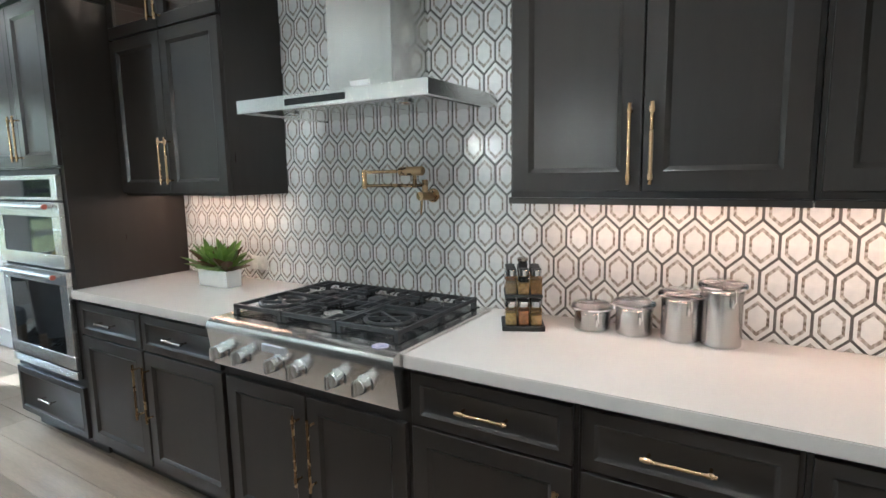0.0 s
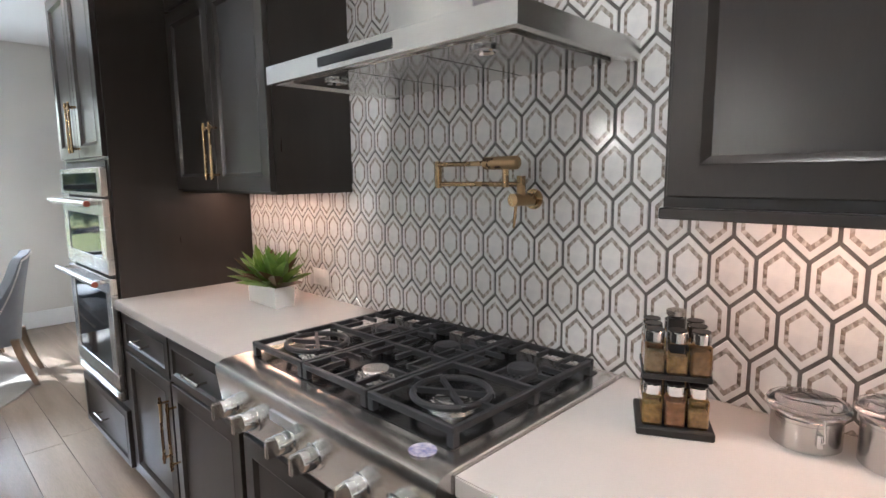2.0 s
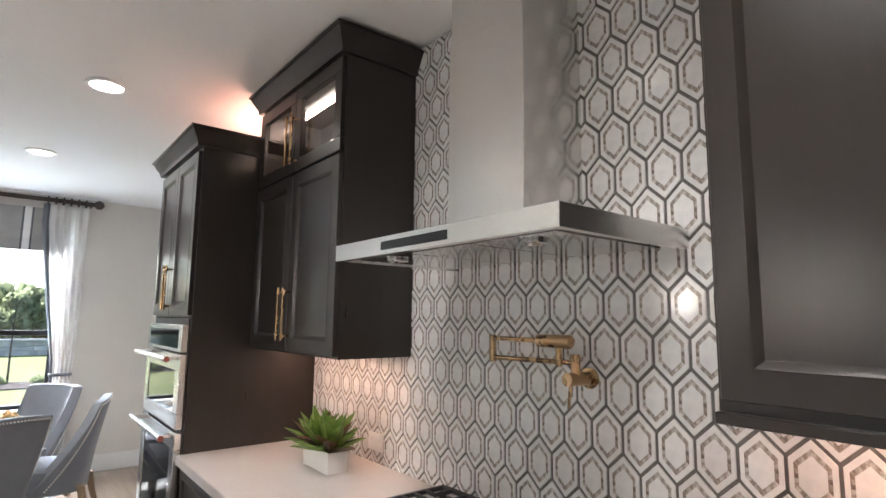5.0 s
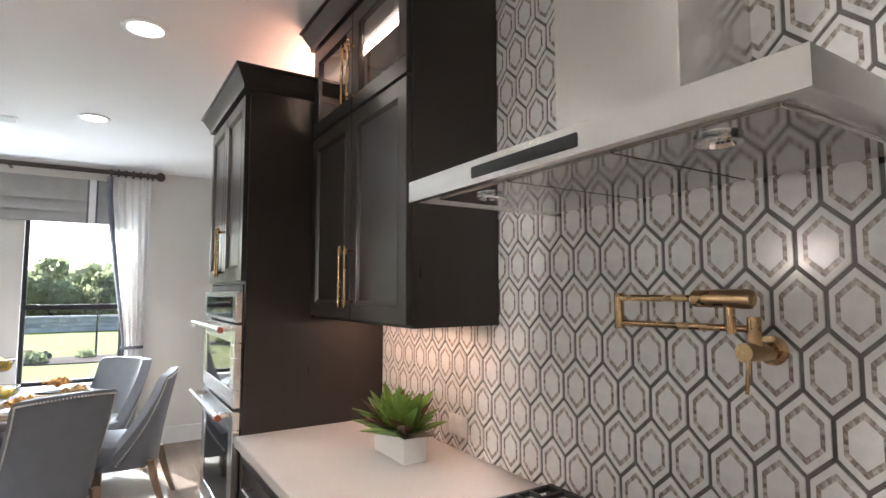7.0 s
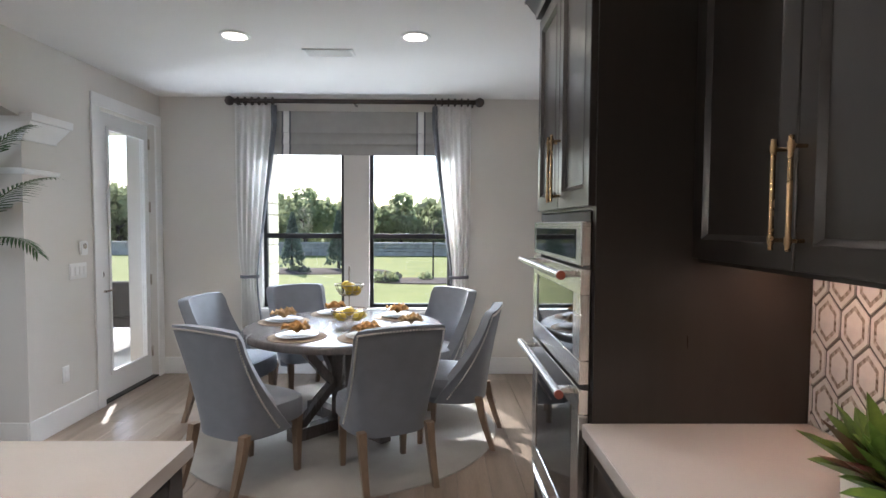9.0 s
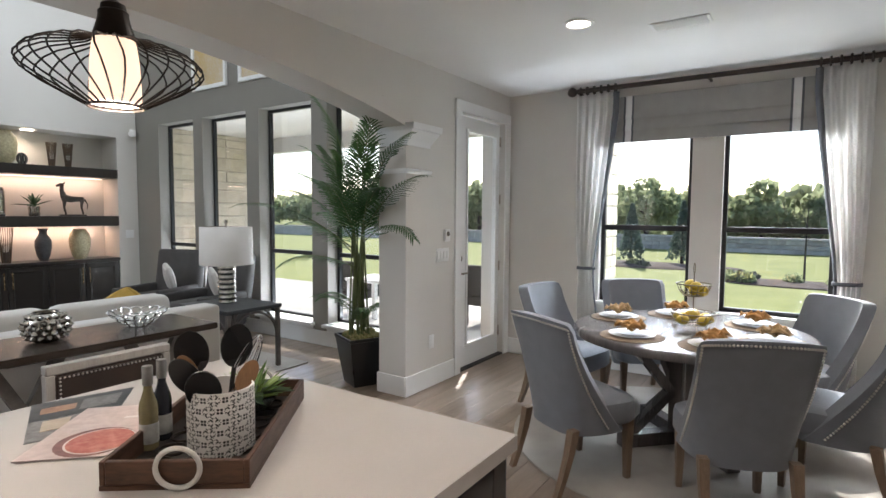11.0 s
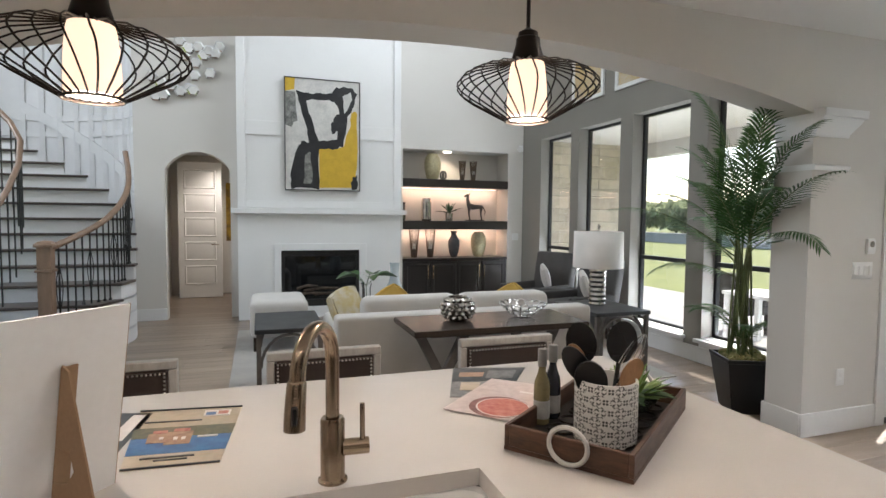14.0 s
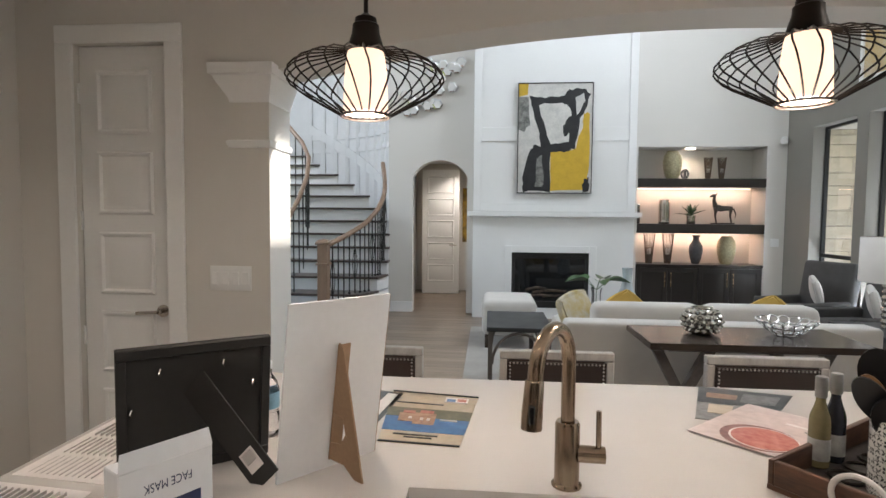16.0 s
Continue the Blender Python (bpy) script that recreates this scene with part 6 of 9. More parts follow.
# counter stools
LEATH = material("brown_leather", (0.045, 0.032, 0.027), 0.45, vary=0.15, scale=9, bump=0.2, bump_scale=160)
WASH = material("whitewashed_wood", (0.42, 0.40, 0.375), 0.5, vary=0.12, scale=6, bump=0.12, bump_scale=50, stretch=(5, 5, 1))
def stool():
    """Faces +y (towards the island)."""
    s = thing("counter_stool", 0, 0, 0, "counter stool with brown leather back and whitewashed frame", "stool", "stools at the island")
    part("seat", boxed(-0.21, -0.18, 0.60, 0.21, 0.22, 0.675, 0.018, seg=3), LEATH, s, local=True)
    part("apron", boxed(-0.20, -0.17, 0.53, 0.20, 0.21, 0.60, 0.003), WASH, s, local=True)
    bm = bmesh.new()
    for q in ((-0.222, 0.222, 0.925, 0.958), (-0.222, 0.222, 0.70, 0.73), (-0.222, -0.192, 0.73, 0.925), (0.192, 0.222, 0.73, 0.925)):
        box(bm, q[0], -0.245, q[2], q[1], -0.205, q[3], 0.004)
    b = part("back_frame", bm, WASH, s, local=True)
    pad = part("back_pad", boxed(-0.192, -0.252, 0.73, 0.192, -0.20, 0.925, 0.008, seg=2), LEATH, b, "dark brown leather back", local=True)
    st = bmesh.new()
    for k in range(26):
        for z in (0.743, 0.912):
            bmesh.ops.create_icosphere(st, subdivisions=1, radius=0.0045, matrix=Matrix.Translation((-0.18 + k * 0.0144, -0.253, z)))
            bmesh.ops.create_icosphere(st, subdivisions=1, radius=0.0045, matrix=Matrix.Translation((-0.18 + k * 0.0144, -0.199, z)))
    for k in range(11):
        for x in (-0.18, 0.18):
            bmesh.ops.create_icosphere(st, subdivisions=1, radius=0.0045, matrix=Matrix.Translation((x, -0.253, 0.755 + k * 0.0145)))
            bmesh.ops.create_icosphere(st, subdivisions=1, radius=0.0045, matrix=Matrix.Translation((x, -0.199, 0.755 + k * 0.0145)))
    ob = part("nailheads", st, STUD, b, "bright nailheads", local=True)
    ob["kind"] = "stuff"
    for x in (-0.20, 0.20):
        part("leg", bar(bmesh.new(), (x, 0.19, 0), (x, 0.19, 0.53), 0.04, 0.04), WASH, s, local=True)
        part("leg", bar(bmesh.new(), (x, -0.20, 0), (x, -0.20, 0.70), 0.04, 0.04), WASH, s, local=True)
        part("stretcher", bar(bmesh.new(), (x, -0.18, 0.2), (x, 0.17, 0.2), 0.03, 0.03), WASH, s, local=True)
    part("footrest", bar(bmesh.new(), (-0.18, 0.19, 0.25), (0.18, 0.19, 0.25), 0.03, 0.03), WASH, s, local=True)
    return s
s0 = stool()
s0.matrix_basis = pose(-1.52, -0.78, 0)
for x in (-2.31, -0.77):
    copy_thing(s0, pose(x, -0.78, 0))

# ---- living room ----
for a, b in LW:
    window(a, b, 0.25, 2.75, LIV_X - 0.15, 1.02, "tall black-framed living room window")
    solid("window_sill", boxed(LIV_X + 0.001, a - 0.04, 0.215, LIV_X + 0.07, b + 0.04, 0.25, 0.004), TRIM, "white painted window sill board", "window sill")
    solid("window_sill", boxed(LIV_X - 0.149, a + 0.001, 0.2505, LIV_X + 0.001, b - 0.001, 0.256), TRIM, "white painted sill in the window recess", "window sill")
    solid("trim", boxed(LIV_X, a - 0.01, 0.166, LIV_X + 0.016, b + 0.01, 0.215, 0.003), TRIM, "white apron board under the sill", "trim")

# fireplace wall
CX0, CX1 = -3.35, -1.005
fp = thing("fireplace", (CX0 + CX1) / 2, -7.1, 0, "white panelled fireplace wall with black gas firebox", "fireplace", kind="structure")
F0, F1, FZ0, FZ1 = -2.715, -1.585, 0.16, 0.985
for q in ((CX0, F0, 0, 1.52), (F1, CX1, 0, 1.52), (F0, F1, 0, FZ0), (F0, F1, FZ1, 1.52), (CX0, CX1, 1.52, LIV_TOP)):
    part("breast_panel", boxed(q[0], BACK_Y, q[2], q[1], CHIM_Y, q[3]), TRIM, fp)
bm = bmesh.new()
for u0, u1, v0, v1 in ((CX0, CX0 + 0.11, 1.6, LIV_TOP), (CX1 - 0.11, CX1, 1.6, LIV_TOP), (CX0 + 0.11, CX1 - 0.11, 2.62, 2.82), (CX0 + 0.11, CX1 - 0.11, 1.6, 1.70), (CX0 + 0.11, CX1 - 0.11, 4.2, 4.34)):
    box(bm, u0, CHIM_Y, v0, u1, CHIM_Y + 0.018, v1, 0.003)
part("panel_trim", bm, TRIM, fp)
bm = bmesh.new()
ring_stack(bm, [[(CX0 - o, BACK_Y, z), (CX1 + o, BACK_Y, z), (CX1 + o, CHIM_Y + o, z), (CX0 - o, CHIM_Y + o, z)] for o, z in ((0.001, 1.50), (0.05, 1.515), (0.085, 1.52), (0.085, 1.582), (0.08, 1.585), (0.001, 1.586))])
part("mantel", bm, TRIM, fp)
bm = bmesh.new()
for u0, u1, v0, v1 in ((F0 - 0.10, F0, 0.0, 1.085), (F1, F1 + 0.10, 0.0, 1.085), (F0, F1, FZ1, 1.085)):
    box(bm, u0, CHIM_Y, v0, u1, CHIM_Y + 0.03, v1, 0.003)
part("surround", bm, TRIM, fp)
fb = part("firebox", boxed(F0, BACK_Y - 0.05, FZ0, F1, BACK_Y + 0.02, FZ1), BLACKM, fp)
bm = bmesh.new()
for u0, u1, v0, v1 in ((F0, F1, FZ1 - 0.09, FZ1), (F0, F1, FZ0, FZ0 + 0.10), (F0, F0 + 0.05, FZ0 + 0.1, FZ1 - 0.09), (F1 - 0.05, F1, FZ0 + 0.1, FZ1 - 0.09)):
    box(bm, u0, CHIM_Y - 0.05, v0, u1, CHIM_Y - 0.01, v1, 0.003)
for k in range(4):
    box(bm, F0 + 0.03, CHIM_Y - 0.012, FZ1 - 0.08 + k * 0.02, F1 - 0.03, CHIM_Y - 0.004, FZ1 - 0.07 + k * 0.02)
part("front_frame", bm, BLACKM, fb, "black metal firebox front with louvres")
part("glass", boxed(F0 + 0.05, CHIM_Y - 0.04, FZ0 + 0.1, F1 - 0.05, CHIM_Y - 0.035, FZ1 - 0.09), DARKGL, fb)
LOG = material("ceramic_log", (0.10, 0.07, 0.05), 0.9, vary=0.4, scale=14, bump=0.8)
for k, (x, z, w) in enumerate(((-2.3, 0.33, 0.5), (-2.0, 0.34, 0.45), (-2.15, 0.41, 0.5), (-1.95, 0.45, 0.3))):
    part("log", tube(bmesh.new(), [(x - w / 2, CHIM_Y - 0.026, z), (x, CHIM_Y - 0.02, z + 0.015), (x + w / 2, CHIM_Y - 0.026, z - 0.01 * k)], 0.012 + 0.008, 8), LOG, fb)

# abstract painting: yellow, black and white fields
PW, PY_, PK, PG = material("painting_white", (0.66, 0.64, 0.60), 0.6, vary=0.15, scale=7, bump=0.4, bump_scale=40, second=(0.5, 0.49, 0.47)), material("painting_yellow", (0.62, 0.40, 0.03), 0.6, vary=0.08, scale=8, bump=0.4, bump_scale=40), material("painting_black", (0.018, 0.018, 0.02), 0.55, vary=0.3, scale=8, bump=0.4, bump_scale=40), material("painting_grey", (0.30, 0.30, 0.28), 0.6, vary=0.4, scale=14, bump=0.4)
p0, p1, pz0, pz1 = -2.716, -1.642, 1.855, 3.45
pa_ = thing("painting", (p0 + p1) / 2, CHIM_Y + 0.02, pz0, "large abstract painting in yellow, black and white", "painting")
yb = CHIM_Y + 0.02
part("canvas", boxed(p0 + 0.012, yb, pz0 + 0.012, p1 - 0.012, yb + 0.032, pz1 - 0.012), PW, pa_)
bm = bmesh.new()
for q in ((p0, p1, pz0, pz0 + 0.012), (p0, p1, pz1 - 0.012, pz1), (p0, p0 + 0.012, pz0 + 0.012, pz1 - 0.012), (p1 - 0.012, p1, pz0 + 0.012, pz1 - 0.012)):
    box(bm, q[0], yb - 0.001, q[2], q[1], yb + 0.042, q[3], 0.001)
part("frame", bm, BLACKM, pa_, "thin dark float frame")
PWD, PHT = p1 - p0 - 0.024, pz1 - pz0 - 0.024
def field(mat, pts, o, n=4, jit=0.012, seed=1):
    """A painted field with a ragged edge; pts are (across from the viewer's left, down) shares of the canvas."""
    rr = random.Random(seed)
    edge = []
    for (a, b), (c, d) in zip(pts, pts[1:] + pts[:1]):
        for k in range(n):
            f = k / n
            e = 0 if min(a, b, c, d) <= 0.001 or max(a, b, c, d) >= 0.999 else jit
            edge.append((a + (c - a) * f + rr.uniform(-e, e), b + (d - b) * f + rr.uniform(-e, e)))
    bm = bmesh.new()
    vs = [bm.verts.new((p1 - 0.012 - min(1, max(0, u)) * PWD, yb + 0.032 + o, pz1 - 0.012 - min(1, max(0, v)) * PHT)) for u, v in edge]
    f = bm.faces.new(vs)
    r_ = bmesh.ops.extrude_face_region(bm, geom=[f])
    for e in r_["geom"]:
        if isinstance(e, bmesh.types.BMVert):
            e.co.y -= o
    bmesh.ops.triangulate(bm, faces=bm.faces[:])
    part("paint", bm, mat, pa_, soft=False)
field(PG, [(0.0, 0.12), (0.13, 0.12), (0.15, 0.38), (0.08, 0.44), (0.0, 0.42)], 0.001, seed=2)
field(PY_, [(0.0, 0.0), (0.13, 0.0), (0.12, 0.10), (0.0, 0.12)], 0.001, seed=3)
field(PY_, [(0.45, 0.62), (0.78, 0.60), (0.87, 0.40), (0.88, 0.28), (0.96, 0.27), (0.97, 0.75), (0.94, 0.97), (0.45, 0.99)], 0.0015, seed=4)
field(PK, [(0.14, 0.10), (0.35, 0.13), (0.60, 0.12), (0.68, 0.06), (0.90, 0.04), (0.97, 0.10), (0.93, 0.22), (0.83, 0.33), (0.78, 0.60), (0.62, 0.62), (0.44, 0.62), (0.45, 0.99), (0.07, 0.99), (0.06, 0.85), (0.17, 0.60), (0.23, 0.55), (0.31, 0.58), (0.28, 0.45), (0.17, 0.18)], 0.002, seed=5)
field(PW, [(0.27, 0.19), (0.60, 0.17), (0.70, 0.22), (0.73, 0.38), (0.68, 0.53), (0.44, 0.55), (0.36, 0.40)], 0.0028, seed=6)
field(PW, [(0.77, 0.14), (0.89, 0.09), (0.90, 0.15), (0.80, 0.30)], 0.0028, seed=7)
field(PK, [(0.66, 0.32), (0.73, 0.30), (0.75, 0.44), (0.63, 0.48), (0.60, 0.42)], 0.0034, seed=8)
field(PG, [(0.26, 0.68), (0.33, 0.66), (0.36, 0.93), (0.24, 0.95)], 0.0030, seed=9)
field(PK, [(0.90, 0.88), (0.97, 0.86), (0.97, 0.99), (0.88, 0.99)], 0.0030, seed=10)

# niche: shelves and cabinet
N0, N1 = NICHE
for z0_, z1_ in ((1.975, 2.105), (1.285, 1.425)):
    sh = solid("niche_shelf", boxed(N0 + 0.001, BACK_Y - 0.448, z0_, N1 - 0.001, BACK_Y + 0.01, z1_, 0.003), CABH, "thick espresso floating shelf in the niche", "shelf", kind="thing", group="niche shelves")
    part("led_strip", boxed(N0 + 0.05, BACK_Y - 0.40, z0_ - 0.008, N1 - 0.05, BACK_Y - 0.385, z0_ - 0.001), glow("shelf_led", (1.0, 0.72, 0.55), 2.5), sh)
    lamp("shelf_lamp", "AREA", look(((N0 + N1) / 2, BACK_Y - 0.34, z0_ - 0.012), ((N0 + N1) / 2, BACK_Y - 0.42, 0)), 3.2, (1.0, 0.66, 0.48), size=(1.7, 0.03))
nc = thing("niche_cabinet", (N0 + N1) / 2, BACK_Y - 0.2, 0, "espresso built-in cabinet with four doors", "cabinet")
part("body", boxed(N0 + 0.001, BACK_Y - 0.448, 0, N1 - 0.001, BACK_Y - 0.022, 0.775), CAB, nc)
part("top", boxed(N0 + 0.001, BACK_Y - 0.448, 0.775, N1 - 0.001, BACK_Y + 0.015, 0.812, 0.003), CABH, nc)
MN = face_north(BACK_Y)
w = (N1 - N0 - 0.04) / 4
for k in range(4):
    a = N0 + 0.02 + k * w
    hx_ = a + w - 0.045 if k % 2 == 0 else a + 0.045
    cab_door(nc, MN, a + 0.004, a + w - 0.004, 0.08, 0.755, (hx_, 0.48, 0.70))
c = thing("ceiling_light", (N0 + N1) / 2 + 0.1, BACK_Y - 0.22, 2.57, "small lit puck light in the niche", "ceiling light")
part("lens", lathe(bmesh.new(), (N0 + N1) / 2 + 0.1, BACK_Y - 0.22, 2.568, [(0.07, 0.011), (0.07, 0.004), (0.02, 0.0)], 20), CANL, c)
lamp("niche_lamp", "SPOT", look(((N0 + N1) / 2 + 0.1, BACK_Y - 0.22, 2.56), ((N0 + N1) / 2 + 0.1, BACK_Y - 0.25, 0)), 7, (1.0, 0.80, 0.60), soft=0.04, cone=140)

def vase(name, x, z, prof, mat, label, y=BACK_Y - 0.2, seg=24, category="vase"):
    return solid(name, lathe(bmesh.new(), x, y, z, prof, seg), mat, label, category, kind="thing")
CREAM = material("cream_glaze", (0.50, 0.44, 0.27), 0.35, vary=0.2, scale=40, bump=0.8, bump_scale=70)
SILV = material("silver_glaze", (0.60, 0.57, 0.52), 0.16, 1.0, vary=0.2, scale=30, bump=0.5, bump_scale=60)
GREYV = material("grey_glaze", (0.085, 0.085, 0.09), 0.4, vary=0.2, scale=20, bump=0.3)
urn = [(0.07, 0), (0.10, 0.05), (0.13, 0.18), (0.135, 0.27), (0.12, 0.36), (0.085, 0.41), (0.08, 0.425), (0.088, 0.43), (0.075, 0.43), (0.07, 0.41)]
vase("vase", -4.03, 2.106, [(r * 1.05, h * 1.0) for r, h in urn], CREAM, "cream textured urn vase on the top shelf")
vase("vase", -4.87, 0.813, urn, CREAM, "cream textured urn vase on the niche cabinet")
vase("vase", -4.42, 0.813, [(0.05, 0), (0.08, 0.08), (0.10, 0.2), (0.095, 0.28), (0.05, 0.36), (0.045, 0.40), (0.065, 0.44), (0.06, 0.44), (0.04, 0.40)], GREYV, "dark grey bottle vase on the niche cabinet")
for x, z in ((-3.72, 0.813), (-4.0, 0.813), (-4.56, 2.106), (-4.76, 2.106)):
    s_ = 1.0 if z < 1 else 0.72
    v = thing("reed_candle_holder", x, BACK_Y - 0.2, z, "candle holder of upright reeds with white candle", "candle holder", "reed candle holders")
    bm = bmesh.new()
    for k in range(22):
        a = 2 * math.pi * k / 22
        tube(bm, [(x + 0.045 * s_ * math.cos(a), BACK_Y - 0.2 + 0.045 * s_ * math.sin(a), z), (x + 0.085 * s_ * math.cos(a + 0.15), BACK_Y - 0.2 + 0.085 * s_ * math.sin(a + 0.15), z + 0.46 * s_)], 0.004, 5)
    part("reeds", bm, material("brown_reed", (0.12, 0.08, 0.05), 0.6, vary=0.3), v)["kind"] = "stuff"
    part("cup", lathe(bmesh.new(), x, BACK_Y - 0.2, z, [(0.03 * s_, 0), (0.04 * s_, 0.02), (0.04 * s_, 0.14 * s_)], 16), GREYV, v)
    part("candle", lathe(bmesh.new(), x, BACK_Y - 0.2, z + 0.12 * s_, [(0.032 * s_, 0), (0.032 * s_, 0.11 * s_), (0.004, 0.11 * s_)], 16), CHINA, v)
kn = bmesh.new()
for k in range(3):
    a = k * math.pi / 3
    tube(kn, [(-4.22 + 0.055 * math.cos(q * math.pi / 10) * math.cos(a), BACK_Y - 0.2 + 0.055 * math.cos(q * math.pi / 10) * math.sin(a), 2.185 + 0.07 * math.sin(q * math.pi / 10)) for q in range(20)], 0.012, 8, True)
solid("knot_sculpture", kn, GREYV, "dark looped knot ornament on the top shelf", "ornament", kind="thing")
vase("vase", -3.93, 1.426, [(0.07, 0), (0.085, 0.02), (0.085, 0.04), (0.078, 0.05)] + [(0.085 if k % 2 else 0.078, 0.06 + k * 0.022) for k in range(13)] + [(0.07, 0.37), (0.06, 0.37)], SILV, "ribbed silver vase on the middle shelf")
vase("vase", -3.52, 1.426, [(0.04, 0), (0.05, 0.03), (0.045, 0.28), (0.055, 0.3), (0.045, 0.3)], SILV, "slim silver vase by the chimney breast")
ap = thing("potted_agave", -4.33, BACK_Y - 0.2, 1.426, "small agave in a striped silver pot", "plant")
part("pot", lathe(bmesh.new(), -4.33, BACK_Y - 0.2, 1.426, [(0.055, 0), (0.065, 0.02), (0.062, 0.06), (0.068, 0.1), (0.07, 0.13), (0.06, 0.13)], 20), SILV, ap)
bm = bmesh.new()
rnd = random.Random(5)
for i in range(16):
    a, e = i * 2.399, rnd.uniform(0.35, 1.3)
    leaf(bm, (-4.33, BACK_Y - 0.2, 1.55), (math.cos(a) * math.cos(e), math.sin(a) * math.cos(e), math.sin(e)), rnd.uniform(0.2, 0.28), 0.04, 0.25)
part("leaves", bm, material("agave_leaf", (0.03, 0.085, 0.035), 0.4, vary=0.2), ap)
dog = bmesh.new()
dx, dyy, dz = -4.80, BACK_Y - 0.2, 1.427
box(dog, dx - 0.16, dyy - 0.05, dz, dx + 0.16, dyy + 0.05, dz + 0.02, 0.004)
tube(dog, [(dx + 0.12, dyy, dz + 0.26), (dx + 0.03, dyy, dz + 0.235), (dx - 0.06, dyy, dz + 0.24), (dx - 0.13, dyy, dz + 0.235)], [0.05, 0.047, 0.035, 0.038], 12)
tube(dog, [(dx + 0.11, dyy, dz + 0.26), (dx + 0.135, dyy, dz + 0.36), (dx + 0.13, dyy, dz + 0.43)], [0.042, 0.026, 0.024], 10)
tube(dog, [(dx + 0.12, dyy, dz + 0.43), (dx + 0.15, dyy, dz + 0.435), (dx + 0.20, dyy, dz + 0.415)], [0.026, 0.026, 0.012], 10)
tube(dog, [(dx + 0.115, dyy + 0.015, dz + 0.44), (dx + 0.10, dyy + 0.02, dz + 0.48)], [0.014, 0.003], 6)
for x, s in ((0.11, 1), (0.09, -1), (-0.11, 1), (-0.13, -1)):
    tube(dog, [(dx + x, dyy + 0.022 * s, dz + 0.24), (dx + x + 0.012, dyy + 0.022 * s, dz + 0.12), (dx + x - 0.01, dyy + 0.022 * s, dz + 0.02)], [0.03, 0.013, 0.011], 8)
tube(dog, [(dx - 0.15, dyy, dz + 0.24), (dx - 0.19, dyy, dz + 0.16), (dx - 0.18, dyy, dz + 0.09)], [0.012, 0.008, 0.004], 6)
solid("dog_statue", dog, material("bronze_patina", (0.09, 0.085, 0.08), 0.4, 0.5, vary=0.3, scale=20), "standing greyhound statue on the middle shelf", "statue", kind="thing")

# wall camera and switch
cm = thing("security_camera", LIV_X + 0.08, BACK_Y + 0.05, 2.62, "small white security camera in the corner", "camera")
part("mount", boxed(LIV_X + 0.01, BACK_Y + 0.001, 2.62, LIV_X + 0.09, BACK_Y + 0.03, 2.72, 0.006), TRIM, cm)
part("lens_body", tube(bmesh.new(), [(LIV_X + 0.07, BACK_Y + 0.03, 2.66), (LIV_X + 0.12, BACK_Y + 0.12, 2.64)], 0.045, 16), TRIM, cm)
plate("light_switch", face_north(BACK_Y), -5.47, 1.16, 0.12, 0.12, "white light switch by the niche", 2)

# hexagon mirrors
MIRR = material("mirror", (0.85, 0.86, 0.87), 0.03, 1.0, vary=0.02, rough_vary=0.01)
def hexmirror(px, py, s):
    x = -1.26 - 0.104 * 8.45 - 0.994 * 8.45 * (px - 784) / 960
    z = 1.49 + (386 - py) * 8.45 / 960
    rr = random.Random(int(px * 7 + py))
    tx, tz = rr.uniform(-0.2, 0.2), rr.uniform(-0.2, 0.2)
    rings = []
    for o, d in ((1.0, 0.004), (1.0, 0.030), (0.72, 0.040)):
        rings.append([(x + s * o * math.cos(k * math.pi / 3), BACK_Y + d + tx * s * o * math.cos(k * math.pi / 3) * (d > 0.01) + 0.02 * (d > 0.01), z + s * o * math.sin(k * math.pi / 3)) for k in range(6)])
    solid("hexagon_mirror", ring_stack(bmesh.new(), rings), MIRR, "small hexagonal wall mirror with slanted edges", "mirror", kind="thing", group="hexagon mirror cluster", soft=False)
for px, py in ((571, 114), (584, 124), (598, 121), (613, 125), (629, 117), (606, 133), (577, 136), (594, 146), (614, 160), (592, 166), (566, 172), (543, 180), (583, 187), (571, 192), (589, 189), (536, 201), (547, 199), (531, 172), (558, 184), (622, 128)):
    hexmirror(px, py, 0.085)

# arched hall: open door, art and light
hd = thing("door_3", -0.3, -9.42, 0, "white panelled hall door standing open", "door", kind="structure")
lf = part("door_leaf", boxed(-0.66, -9.46, 0.01, 0.06, -9.42, 2.42, 0.002), TRIM, hd)
five_panels(lf, face_north(-9.42), -0.56, -0.04, 2.34)
bm = bmesh.new()
tube(bm, [(-0.60, -9.42, 0.96), (-0.60, -9.37, 0.96)], 0.012, 8)
tube(bm, [(-0.60, -9.37, 0.96), (-0.48, -9.37, 0.96)], 0.010, 8)
part("door_handle", bm, NICKEL, lf)
ha = thing("wall_art", -0.92, -9.99, 1.0, "yellow floral wall hanging in the hall", "picture")
part("canvas", boxed(-1.25, -9.998, 1.0, -0.70, -9.97, 2.1), material("yellow_floral", (0.45, 0.27, 0.02), 0.7, vary=0.5, scale=9, second=(0.10, 0.06, 0.02)), ha)
can_light(-0.75, -8.9, 2.6, 42)

